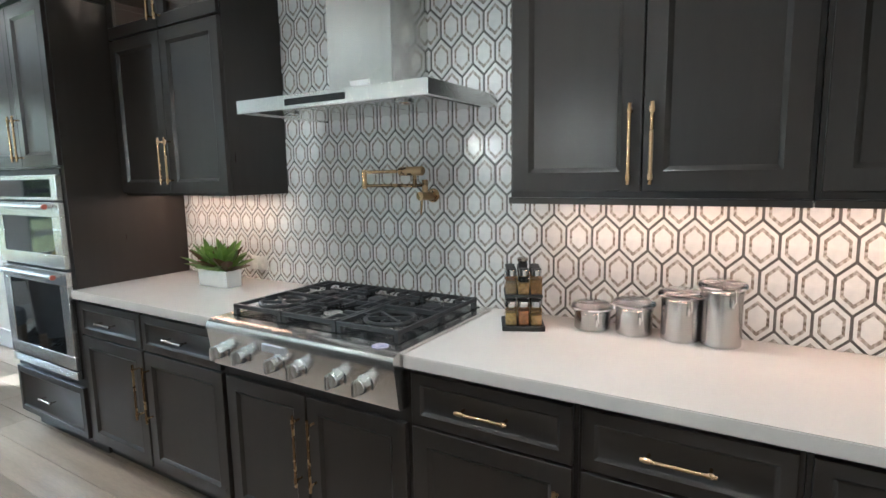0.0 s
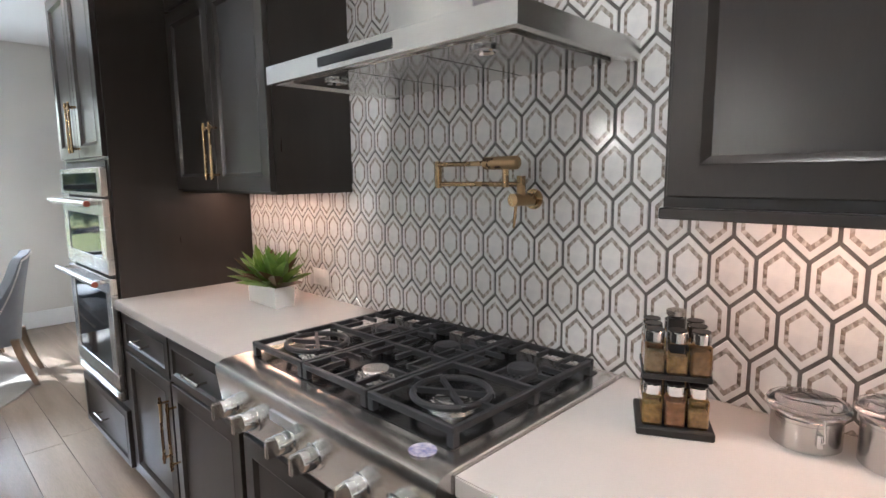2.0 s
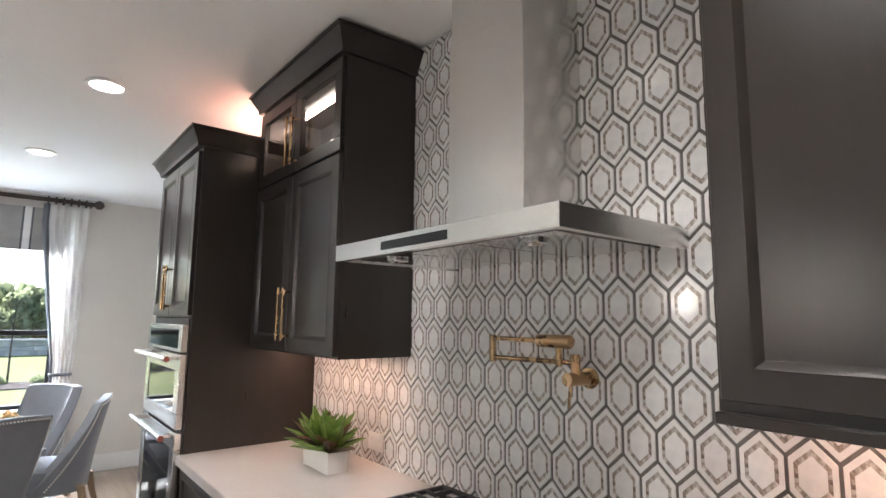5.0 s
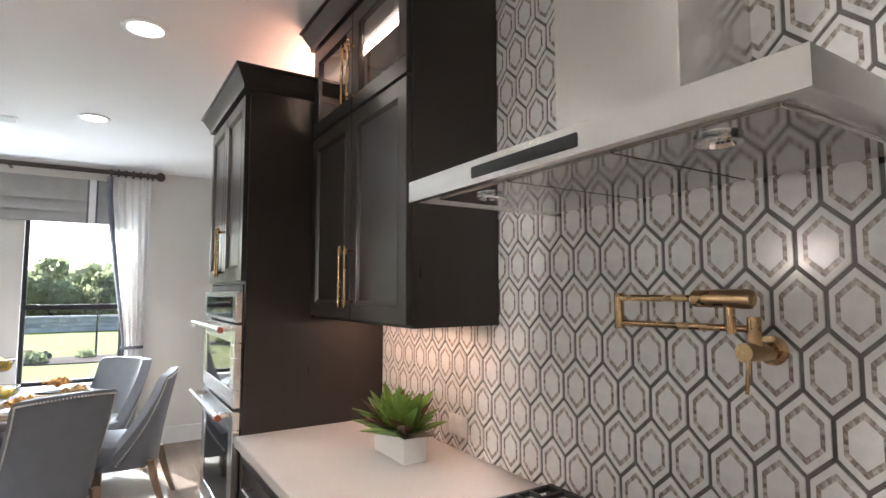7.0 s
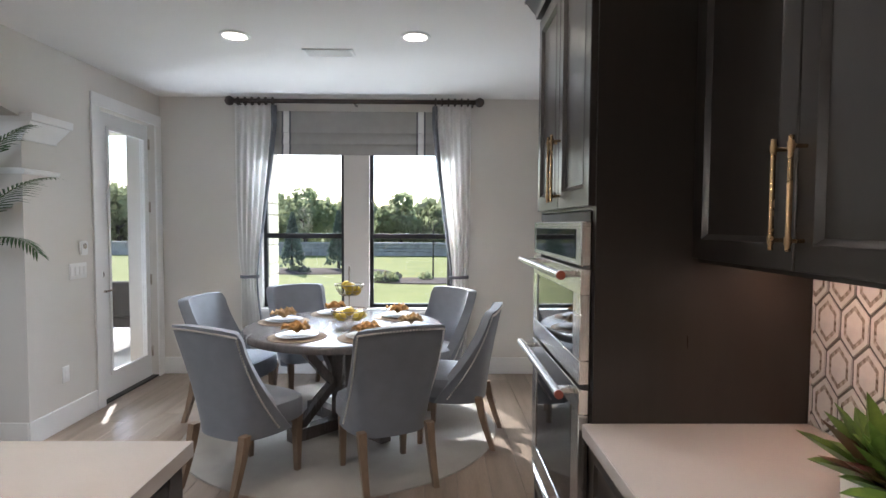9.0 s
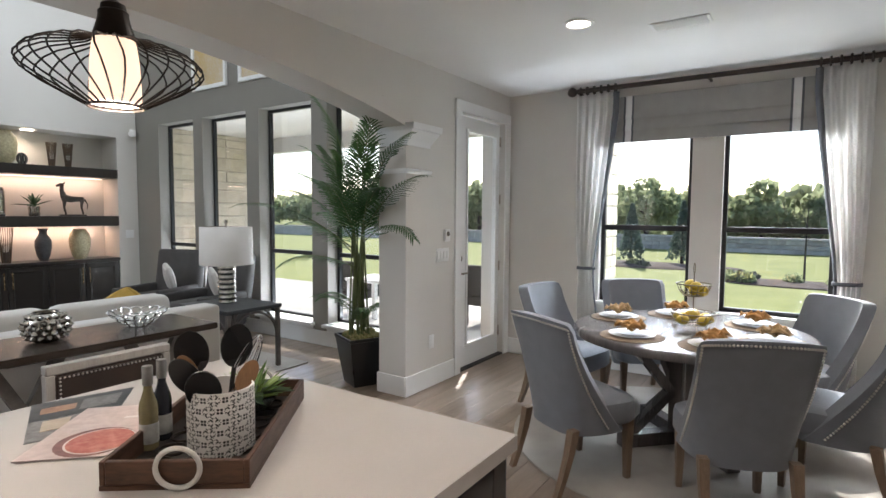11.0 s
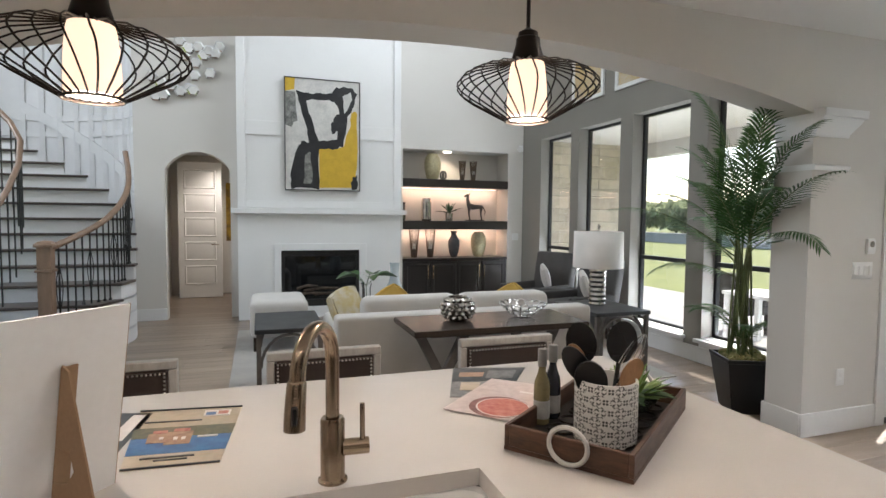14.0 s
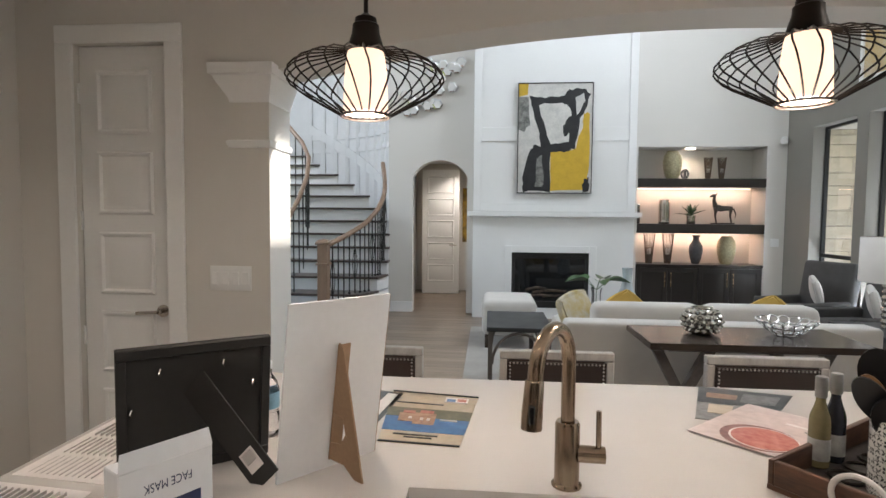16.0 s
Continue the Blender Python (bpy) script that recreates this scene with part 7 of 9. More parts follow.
# console table behind the sofa
DKW = material("dark_stained_table", (0.050, 0.036, 0.030), 0.22, vary=0.15, scale=2, bump=0.04, bump_scale=30, stretch=(0.7, 8, 2), second=(0.040, 0.029, 0.024))
GRW = material("weathered_grey_wood", (0.15, 0.13, 0.115), 0.55, vary=0.2, scale=4, bump=0.2, bump_scale=40)
ct = thing("console_table", -2.82, -2.34, 0, "dark wooden console table behind the sofa", "table")
part("tabletop", boxed(-3.46, -2.62, 0.725, -2.19, -2.06, 0.765, 0.006, seg=2), DKW, ct)
part("underframe", boxed(-3.30, -2.45, 0.68, -2.35, -2.23, 0.725, 0.003), GRW, ct)
for x in (-3.18, -2.47):
    for s in (-1, 1):
        part("leg", bar(bmesh.new(), (x - 0.17 * s, -2.34, 0.69), (x + 0.02 * s, -2.34, 0.32), 0.05, 0.06), GRW, ct)
    part("post", bar(bmesh.new(), (x, -2.34, 0.06), (x, -2.34, 0.36), 0.07, 0.07), GRW, ct)
    part("foot", boxed(x - 0.04, -2.58, 0, x + 0.04, -2.10, 0.07, 0.006), GRW, ct)
part("stretcher", bar(bmesh.new(), (-3.18, -2.34, 0.2), (-2.47, -2.34, 0.2), 0.05, 0.07), GRW, ct)
sv = thing("studded_vase", -2.58, -2.38, 0.765, "round silver studded vase on the console", "vase")
vx, vy = -2.59, -2.37
prof = [(0.05, 0), (0.085, 0.02), (0.105, 0.06), (0.11, 0.09), (0.10, 0.125), (0.075, 0.155), (0.062, 0.163), (0.066, 0.17), (0.055, 0.168), (0.06, 0.15)]
sv.matrix_world = pose(vx, vy, 0.765)
ORIGIN[sv] = Vector((vx, vy, 0.765))
part("body", lathe(bmesh.new(), vx, vy, 0.765, prof, 28), SILV, sv)
bm = bmesh.new()
for row, (r_, h_) in enumerate(((0.088, 0.03), (0.104, 0.058), (0.110, 0.086), (0.104, 0.114), (0.085, 0.142))):
    for k in range(14):
        a = 2 * math.pi * (k + 0.5 * (row % 2)) / 14
        d = Vector((math.cos(a), math.sin(a), (h_ - 0.086) * 8)).normalized()
        p = Vector((vx + r_ * math.cos(a), vy + r_ * math.sin(a), 0.765 + h_))
        tube(bm, [p, p + d * 0.0095, p + d * 0.02], [0.019, 0.012, 0.002], 6)
part("studs", bm, SILV, sv)["kind"] = "stuff"
bw = thing("wire_bowl", -3.10, -2.38, 0.765, "openwork silver wire bowl on the console", "bowl")
bm = bmesh.new()
for row, (r_, h_, rr_) in enumerate(((0.075, 0.012, 0.026), (0.115, 0.035, 0.03), (0.15, 0.068, 0.032))):
    n_ = (10, 13, 16)[row]
    for k in range(n_):
        a = 2 * math.pi * (k + 0.5 * (row % 2)) / n_
        c_ = Vector((-3.10 + r_ * math.cos(a), -2.38 + r_ * math.sin(a), 0.775 + h_))
        t1, t2 = Vector((-math.sin(a), math.cos(a), 0)), Vector((math.cos(a) * 0.75, math.sin(a) * 0.75, 0.66))
        tube(bm, [c_ + t1 * rr_ * math.cos(q * math.pi / 6) + t2 * rr_ * math.sin(q * math.pi / 6) for q in range(12)], 0.0045, 6, True)
tube(bm, [(-3.10 + 0.05 * math.cos(q * math.pi / 8), -2.38 + 0.05 * math.sin(q * math.pi / 8), 0.770) for q in range(16)], 0.005, 6, True)
part("mesh", bm, CHROME, bw, "interlaced silver rings")

def soft_box(x0, y0, z0, x1, y1, z1, r):
    """An upholstered block whose edges and corners are rounded by r."""
    lo, hi = Vector((x0, y0, z0)), Vector((x1, y1, z1))
    share = (0, 0.12, 0.4, 1)
    cuts = [[lo[i] + r * f for f in share] + [(lo[i] + hi[i]) / 2] + [hi[i] - r * f for f in share[::-1]] for i in range(3)]
    bm = bmesh.new()
    seen = {}
    def vert(p):
        p = Vector(p)
        q = Vector([min(max(p[i], lo[i] + r), hi[i] - r) for i in range(3)])
        d = p - q
        if d.length > 1e-6:
            p = q + d.normalized() * r
        key = tuple(round(c, 5) for c in p)
        if key not in seen:
            seen[key] = bm.verts.new(p)
        return seen[key]
    for axis in range(3):
        u, v = [k for k in range(3) if k != axis]
        for side in (lo[axis], hi[axis]):
            for a, b in zip(cuts[u], cuts[u][1:]):
                for c, d in zip(cuts[v], cuts[v][1:]):
                    ring = []
                    for m, n in ((a, c), (b, c), (b, d), (a, d)):
                        p = [0, 0, 0]
                        p[axis], p[u], p[v] = side, m, n
                        ring.append(vert(p))
                    if len(set(ring)) == 4 and bm.faces.get(ring) is None:
                        bm.faces.new(ring)
    return bm
# sofa
SOFA = material("cream_sofa_fabric", (0.56, 0.53, 0.49), 0.9, vary=0.05, scale=6, bump=0.3, bump_scale=280, sheen=0.3)
def cushion(x0, y0, z0, x1, y1, z1, puff=0.03):
    bm = bmesh.new()
    box(bm, x0, y0, z0, x1, y1, z1)
    bmesh.ops.subdivide_edges(bm, edges=bm.edges[:], cuts=5, use_grid_fill=True)
    c = Vector(((x0 + x1) / 2, (y0 + y1) / 2, (z0 + z1) / 2))
    h = Vector((x1 - x0, y1 - y0, z1 - z0)) / 2
    for v in bm.verts:
        d = v.co - c
        u = [abs(d[i]) / h[i] for i in range(3)]
        for i in range(3):
            o = [u[k] for k in range(3) if k != i]
            d[i] *= 1 + puff / h[i] * (1 - o[0] ** 2) * (1 - o[1] ** 2) * (1 if u[i] > 0.5 else 0.3) - 0.06 * (o[0] ** 6) * (o[1] ** 6)
        v.co = c + d
    bmesh.ops.bevel(bm, geom=[e for e in bm.edges if e.calc_face_angle(0) > 0.7], offset=0.012, segments=2, affect="EDGES")
    return bm
sf = thing("sofa", -2.85, -3.25, 0, "cream fabric sofa seen from behind", "sofa")
part("back_panel", soft_box(-3.93, -2.93, 0.06, -1.80, -2.73, 0.755, 0.035), SOFA, sf)
part("seat_base", soft_box(-3.66, -3.72, 0.06, -2.02, -2.94, 0.32, 0.02), SOFA, sf)
for x0, x1 in ((-3.92, -3.67), (-2.01, -1.81)):
    part("arm", soft_box(x0, -3.72, 0.06, x1, -2.94, 0.64, 0.05), SOFA, sf)
    part("back_piping", tube(bmesh.new(), [(x0 + 0.02, -2.735, 0.72), (x0 + 0.02, -2.735, 0.10)], 0.004, 6), SOFA, sf)
for x0, x1 in ((-3.65, -2.85), (-2.83, -2.03)):
    part("seat_cushion", cushion(x0, -3.74, 0.32, x1, -3.16, 0.48), SOFA, sf)
    part("back_cushion", soft_box(x0, -3.16, 0.46, x1, -2.935, 0.855, 0.07), SOFA, sf)
for x in (-3.85, -1.9):
    for y in (-3.65, -2.82):
        part("foot", boxed(x - 0.03, y - 0.03, 0.012, x + 0.03, y + 0.03, 0.06), DKW, sf)
YEL = material("yellow_cushion_fabric", (0.55, 0.36, 0.08), 0.85, vary=0.1, scale=10, bump=0.3, bump_scale=260)
PAT = material("patterned_cushion_fabric", (0.55, 0.52, 0.44), 0.85, vary=0.3, scale=11, second=(0.42, 0.30, 0.06), bump=0.3, bump_scale=260)
def pillow(x, y, z, rx, rz, mat, label, s=0.20):
    bm = cushion(-s, -0.035, -s, s, 0.035, s, 0.03)
    bmesh.ops.transform(bm, matrix=pose(x, y, z, rx, 38 if mat is YEL else 8, rz), verts=bm.verts[:])
    solid("throw_pillow", bm, mat, label, "pillow", kind="thing", group="throw pillows")
pillow(-2.00, -3.42, 0.66, 20, 50, PAT, "patterned throw pillow on the sofa")
pillow(-2.36, -3.36, 0.64, 18, 10, YEL, "ochre throw pillow on the sofa")
pillow(-3.50, -3.40, 0.64, 15, -25, YEL, "ochre throw pillow on the sofa", 0.18)

# side tables
def side_table(x0, x1, y0, y1, z, label):
    t_ = thing("side_table", (x0 + x1) / 2, (y0 + y1) / 2, 0.012, label, "table", "side tables")
    part("tabletop", boxed(x0, y0, z - 0.035, x1, y1, z, 0.004), material("charcoal_tabletop", (0.03, 0.032, 0.034), 0.5, vary=0.15, scale=5), t_)
    for x in (x0 + 0.03, x1 - 0.03):
        for y in (y0 + 0.03, y1 - 0.03):
            part("leg", bar(bmesh.new(), (x, y, 0.012), (x, y, z - 0.035), 0.035, 0.035), GRW, t_)
    m_, r_ = (x0 + x1) / 2, (x1 - x0) / 2 - 0.045
    for y in (y0 + 0.03, y1 - 0.03):
        part("arch", tube(bmesh.new(), [(m_ + r_ * math.cos(q * math.pi / 12), y, z - 0.30 + 0.25 * math.sin(q * math.pi / 12)) for q in range(13)], 0.012, 8), GRW, t_)
    my, ry = (y0 + y1) / 2, (y1 - y0) / 2 - 0.045
    for x in (x0 + 0.03, x1 - 0.03):
        part("arch", tube(bmesh.new(), [(x, my + ry * math.cos(q * math.pi / 12), z - 0.30 + 0.25 * math.sin(q * math.pi / 12)) for q in range(13)], 0.012, 8), GRW, t_)
side_table(-1.76, -1.24, -3.90, -3.12, 0.62, "charcoal side table with arched wooden base")
side_table(-4.78, -4.18, -3.78, -3.02, 0.62, "charcoal side table under the lamp")
lm = thing("table_lamp", -4.50, -3.48, 0.62, "table lamp with white drum shade and silver base", "lamp")
part("base", lathe(bmesh.new(), -4.50, -3.48, 0.62, [(0.07, 0), (0.085, 0.01)] + [(0.088 if k % 2 else 0.074, 0.03 + k * 0.024) for k in range(15)] + [(0.05, 0.40), (0.012, 0.41), (0.012, 0.44)], 20), SILV, lm)
SHW = material("white_lamp_shade", (0.72, 0.68, 0.64), 0.8, vary=0.03, scale=8, bump=0.2, bump_scale=240)
ob = part("shade", lathe(bmesh.new(), -4.50, -3.48, 0.995, [(0.246, 0), (0.246, 0.002), (0.240, 0.36)], 40, cap0=False, cap1=False), SHW, lm, "white fabric drum shade")
ob.modifiers.new("cloth", "SOLIDIFY").thickness = 0.004
bm = bmesh.new()
tube(bm, [(-4.50, -3.48, 1.05), (-4.50, -3.48, 1.40)], 0.006, 8)
for a in (0, 2.09, 4.19):
    tube(bm, [(-4.50, -3.48, 1.36), (-4.50 + 0.240 * math.cos(a), -3.48 + 0.240 * math.sin(a), 1.36)], 0.003, 5)
lathe(bm, -4.50, -3.48, 1.38, [(0.012, 0), (0.018, 0.015), (0.018, 0.035), (0.01, 0.045)], 14)
part("harp", bm, NICKEL, lm)

# coffee table with vase, ottoman, armchairs
cf = thing("coffee_table", -2.65, -4.55, 0.012, "dark low coffee table", "table")
part("tabletop", boxed(-3.25, -4.95, 0.38, -2.05, -4.15, 0.42, 0.004), DKW, cf)
for x in (-3.2, -2.1):
    for y in (-4.9, -4.2):
        part("leg", boxed(x - 0.03, y - 0.03, 0.012, x + 0.03, y + 0.03, 0.38), DKW, cf)
vase("vase", -2.68, 0.42, [(0.06, 0), (0.10, 0.04), (0.12, 0.14), (0.11, 0.24), (0.06, 0.36), (0.042, 0.44), (0.05, 0.54), (0.055, 0.56), (0.045, 0.56), (0.035, 0.44)], material("milky_blue_glass", (0.55, 0.62, 0.66), 0.1, vary=0.03), "milky white bottle vase on the coffee table", y=-4.6)
gl = thing("leaf_vase", -2.36, -4.55, 0.42, "clear glass vase with monstera leaves", "plant")
part("glass", lathe(bmesh.new(), -2.36, -4.55, 0.42, [(0.05, 0), (0.055, 0.02), (0.045, 0.3), (0.06, 0.36), (0.055, 0.36), (0.04, 0.3), (0.045, 0.02)], 20), clear("vase_glass"), gl)
bm = bmesh.new()
MON = material("monstera_leaf", (0.035, 0.10, 0.02), 0.35, vary=0.2)
for a, e, l_ in ((0.2, 0.5, 0.34), (1.6, 0.7, 0.3), (3.0, 0.4, 0.36), (4.2, 0.8, 0.3), (5.4, 0.5, 0.26)):
    tip = Vector((-2.36 + 0.12 * math.cos(a), -4.55 + 0.12 * math.sin(a), 0.86))
    tube(bm, [(-2.36, -4.55, 0.5), (-2.36, -4.55, 0.75), tip], 0.004, 5)
    leaf(bm, tip, (math.cos(a), math.sin(a), 0.25), 0.22, 0.17, 0.35)
part("leaves", bm, MON, gl)
ot = thing("ottoman", -1.50, -5.35, 0.012, "cream upholstered ottoman bench", "ottoman")
part("cushion", soft_box(-1.80, -5.75, 0.15, -1.18, -4.95, 0.56, 0.08), SOFA, ot)
for x in (-1.74, -1.24):
    for y in (-5.69, -5.01):
        part("foot", boxed(x - 0.025, y - 0.025, 0.012, x + 0.025, y + 0.025, 0.16), DKW, ot)
CHR = material("charcoal_armchair_fabric", (0.062, 0.058, 0.055), 0.85, vary=0.08, scale=10, bump=0.3, bump_scale=280)
def armchair():
    """Faces +x."""
    a_ = thing("armchair", 0, 0, 0.012, "charcoal upholstered armchair with cream pillow", "armchair", "armchairs by the windows")
    part("seat", soft_box(-0.28, -0.275, 0.28, 0.36, 0.275, 0.46, 0.05), CHR, a_, local=True)
    bm = soft_box(-0.42, -0.34, 0.22, -0.28, 0.34, 1.0, 0.05)
    bmesh.ops.rotate(bm, verts=bm.verts[:], cent=(-0.3, 0, 0.3), matrix=Matrix.Rotation(radians(-10), 3, "Y"))
    part("backrest", bm, CHR, a_, local=True)
    part("base", boxed(-0.36, -0.33, 0.14, 0.36, 0.33, 0.28, 0.02, seg=2), CHR, a_, local=True)
    for s in (-1, 1):
        part("arm", soft_box(-0.34, min(s * 0.28, s * 0.35), 0.2, 0.36, max(s * 0.28, s * 0.35), 0.55, 0.03), CHR, a_, local=True)
        for x in (-0.3, 0.3):
            part("leg", boxed(x - 0.02, s * 0.28 - 0.02, 0, x + 0.02, s * 0.28 + 0.02, 0.15), DKW, a_, local=True)
    return a_
ac = armchair()
ac.matrix_basis = pose(-4.95, -5.60, 0.012, 0, 0, 20)
copy_thing(ac, pose(-4.98, -4.65, 0.012, 0, 0, 10))
pillow(-5.07, -5.52, 0.66, 14, 68, SOFA, "cream throw pillow on an armchair", 0.16)
pillow(-5.10, -4.60, 0.66, 14, 62, SOFA, "cream throw pillow on an armchair", 0.16)
solid("rug", boxed(-5.0, -6.2, 0, -1.02, -2.9, 0.012, 0.003), RUG, "large cream rug under the sofa group", "rug", kind="thing")

# art on the taupe wall
for y0, y1 in ((-5.75, -5.0), (-4.75, -4.0), (-3.75, -3.0)):
    fa_ = thing("framed_art", LIV_X + 0.02, (y0 + y1) / 2, 3.1, "white framed abstract in ochre and cream, hung high", "picture", "framed art above the windows")
    bm = bmesh.new()
    for q in ((y0, y1, 3.1, 3.15), (y0, y1, 3.85, 3.9), (y0, y0 + 0.05, 3.15, 3.85), (y1 - 0.05, y1, 3.15, 3.85)):
        box(bm, LIV_X + 0.001, q[0], q[2], LIV_X + 0.035, q[1], q[3], 0.003)
    part("frame", bm, TRIM, fa_)
    part("canvas", boxed(LIV_X + 0.001, y0 + 0.05, 3.15, LIV_X + 0.015, y1 - 0.05, 3.85), material("ochre_abstract", (0.50, 0.34, 0.10), 0.6, vary=0.3, scale=2.5, second=(0.55, 0.50, 0.42)), fa_)

# ---- curved stairs ----
STEPW = material("stair_white", (0.76, 0.76, 0.76), 0.45, vary=0.03)
TREADM = material("dark_stair_tread", (0.075, 0.055, 0.045), 0.35, vary=0.2, scale=4)
OAKR = material("oak_handrail", (0.27, 0.17, 0.11), 0.4, vary=0.15, scale=5, stretch=(4, 4, 1))
st = thing("staircase", 1.4, -6.2, 0, "curved staircase with white risers and dark treads", "staircase", kind="structure")
EDGE = [(0.80, -4.80), (0.55, -5.05), (0.33, -5.35), (0.18, -5.70), (0.12, -6.05), (0.13, -6.22), (0.15, -6.34), (0.20, -6.42), (0.33, -6.50), (0.50, -6.65), (0.80, -6.95), (1.15, -7.30), (1.54, -7.60), (1.9, -7.9)]
RISE = 0.18
for k, (ex, ey) in enumerate(EDGE):
    z = RISE * (k + 1)
    nx, ny = EDGE[k + 1] if k + 1 < len(EDGE) else (ex + 0.35, ey - 0.3)
    outl = [(ex, ey)] + [(x, y) for x, y in EDGE[k + 1:]] + [(2.9, -8.2), (2.9, ey - 0.02)]
    if len(outl) < 4:
        outl = [(ex, ey), (nx, ny), (2.9, -8.4), (2.9, ey)]
    part("step", ring_stack(bmesh.new(), [[(x, y, zz) for x, y in outl] for zz in (z - RISE, z - 0.028)]), STEPW, st)
    tq = [(ex - 0.02, ey + 0.03), (nx - 0.02, ny - 0.02), (nx + 0.3, ny - 0.1), (2.9, ey - 0.35), (2.9, ey + 0.03)]
    part("tread", ring_stack(bmesh.new(), [[(x, y, zz) for x, y in tq] for zz in (z - 0.028, z)]), TREADM, st)
    part("nosing", tube(bmesh.new(), [(ex - 0.02, ey + 0.03, z - 0.014), (2.9, ey + 0.03, z - 0.014)], 0.015, 8), TREADM, st)
ra = thing("stair_railing", 0.55, -5.1, 0.18, "oak handrail on black iron balusters", "railing")
IRONB = material("black_iron_baluster", (0.014, 0.013, 0.013), 0.45)
rail_pts = [(0.70, -5.02, 1.12), (0.50, -5.28, 1.24), (0.30, -5.58, 1.40), (0.20, -5.90, 1.60), (0.17, -6.15, 1.80), (0.20, -6.32, 2.00), (0.26, -6.46, 2.25)]
dense = []
for a, b in zip(rail_pts, rail_pts[1:]):
    for q in range(4):
        dense.append(Vector(a).lerp(Vector(b), q / 4))
dense.append(Vector(rail_pts[-1]))
for _ in range(3):
    dense = [dense[0]] + [(dense[i - 1] + dense[i] * 2 + dense[i + 1]) / 4 for i in range(1, len(dense) - 1)] + [dense[-1]]
part("handrail", tube(bmesh.new(), dense, 0.032, 10), OAKR, ra)
nw = part("newel_post", boxed(0.62, -5.12, 0.18, 0.74, -5.0, 1.16, 0.004), OAKR, ra)
bm = boxed(0.60, -5.14, 1.16, 0.76, -4.98, 1.19, 0.006)
ring_stack(bm, [[(0.68 + s * w_, -5.06 + t_ * w_, z_) for s, t_ in ((-1, -1), (1, -1), (1, 1), (-1, 1))] for w_, z_ in ((0.075, 1.19), (0.05, 1.215), (0.005, 1.225))])
box(bm, 0.605, -5.135, 0.92, 0.755, -4.985, 0.945, 0.004)
part("cap", bm, OAKR, nw)
for i in range(1, len(dense) - 1):
    p = dense[i]
    k = min(range(len(EDGE)), key=lambda q: (EDGE[q][0] + 0.06 - p.x) ** 2 + (EDGE[q][1] - p.y) ** 2)
    zb = RISE * (k + 1) if EDGE[k][1] + 0.03 >= p.y else RISE * max(1, k)
    bl = part("baluster", bar(bmesh.new(), (p.x, p.y, zb), (p.x, p.y, p.z), 0.014, 0.014), IRONB, ra)
    if i % 4 == 2:
        for s in (-1, 1):
            part("bow", tube(bmesh.new(), [(p.x + s * 0.028 * math.sin(f * math.pi / 8), p.y, zb + 0.15 + (p.z - zb - 0.35) * f / 8) for f in range(9)], 0.005, 6), IRONB, bl)
    else:
        part("shoe", boxed(p.x - 0.014, p.y - 0.014, zb, p.x + 0.014, p.y + 0.014, zb + 0.025, 0.003), IRONB, bl)
# inner railing
inn = [(1.20, -5.30, 1.45), (1.15, -5.55, 1.72), (1.13, -5.80, 2.00), (1.18, -6.02, 2.28), (1.33, -6.20, 2.5), (1.58, -6.35, 2.75)]
ri = thing("stair_railing", 1.18, -5.6, 0.7, "inner oak handrail on black balusters", "railing")
part("handrail", tube(bmesh.new(), inn, 0.03, 10), OAKR, ri)
for i in range(11):
    f = i / 10 * 4.999
    a, b = Vector(inn[int(f)]), Vector(inn[int(f) + 1])
    p = a.lerp(b, f - int(f))
    part("baluster", bar(bmesh.new(), (p.x, p.y, p.z - 0.95 - 0.1 * (i % 2)), (p.x, p.y, p.z), 0.013, 0.013), IRONB, ri)
# curved panelled wall behind the stairs
cw = thing("wall_curved", 2.0, -8.6, 0, "white curved wall with panel moulding behind the stairs", "wall", kind="structure")
arc = []
for q in range(25):
    a = radians(180 + 90 * q / 24)
    arc.append((2.35 + 2.05 * math.cos(a), -7.45 + 1.75 * math.sin(a)))
arc.append((4.45, -9.2))
bm = bmesh.new()
inn_, out_ = [], []
for q, (x, y) in enumerate(arc):
    inn_.append((x, y))
    out_.append((x - 0.06 if q < 20 else x, y - 0.12))
poly = inn_ + out_[::-1]
ring_stack(bm, [[(x, y, z) for x, y in poly] for z in (0, LIV_TOP)])
part("face", bm, STEPW, cw)
for z in (2.75, 3.0, 4.2):
    bm = bmesh.new()
    for a, b in zip(arc, arc[1:]):
        bar(bm, (a[0] + 0.01, a[1] + 0.01, z), (b[0] + 0.01, b[1] + 0.01, z), 0.025, 0.09)
    part("rail_moulding", bm, STEPW, cw)
for q in range(1, 25, 2):
    x, y = arc[q]
    part("stile_moulding", boxed(x - 0.035, y - 0.01, 1.0 + 0.06 * q, x + 0.035, y + 0.035, LIV_TOP - 0.1), STEPW, cw)
bm = bmesh.new()
for q in range(4, 24):
    a, b = arc[q], arc[q + 1]
    bar(bm, (a[0] + 0.02, a[1] + 0.02, 1.45 + 0.075 * q), (b[0] + 0.02, b[1] + 0.02, 1.45 + 0.075 * (q + 1)), 0.03, 0.16)
part("stair_skirt", bm, STEPW, cw)

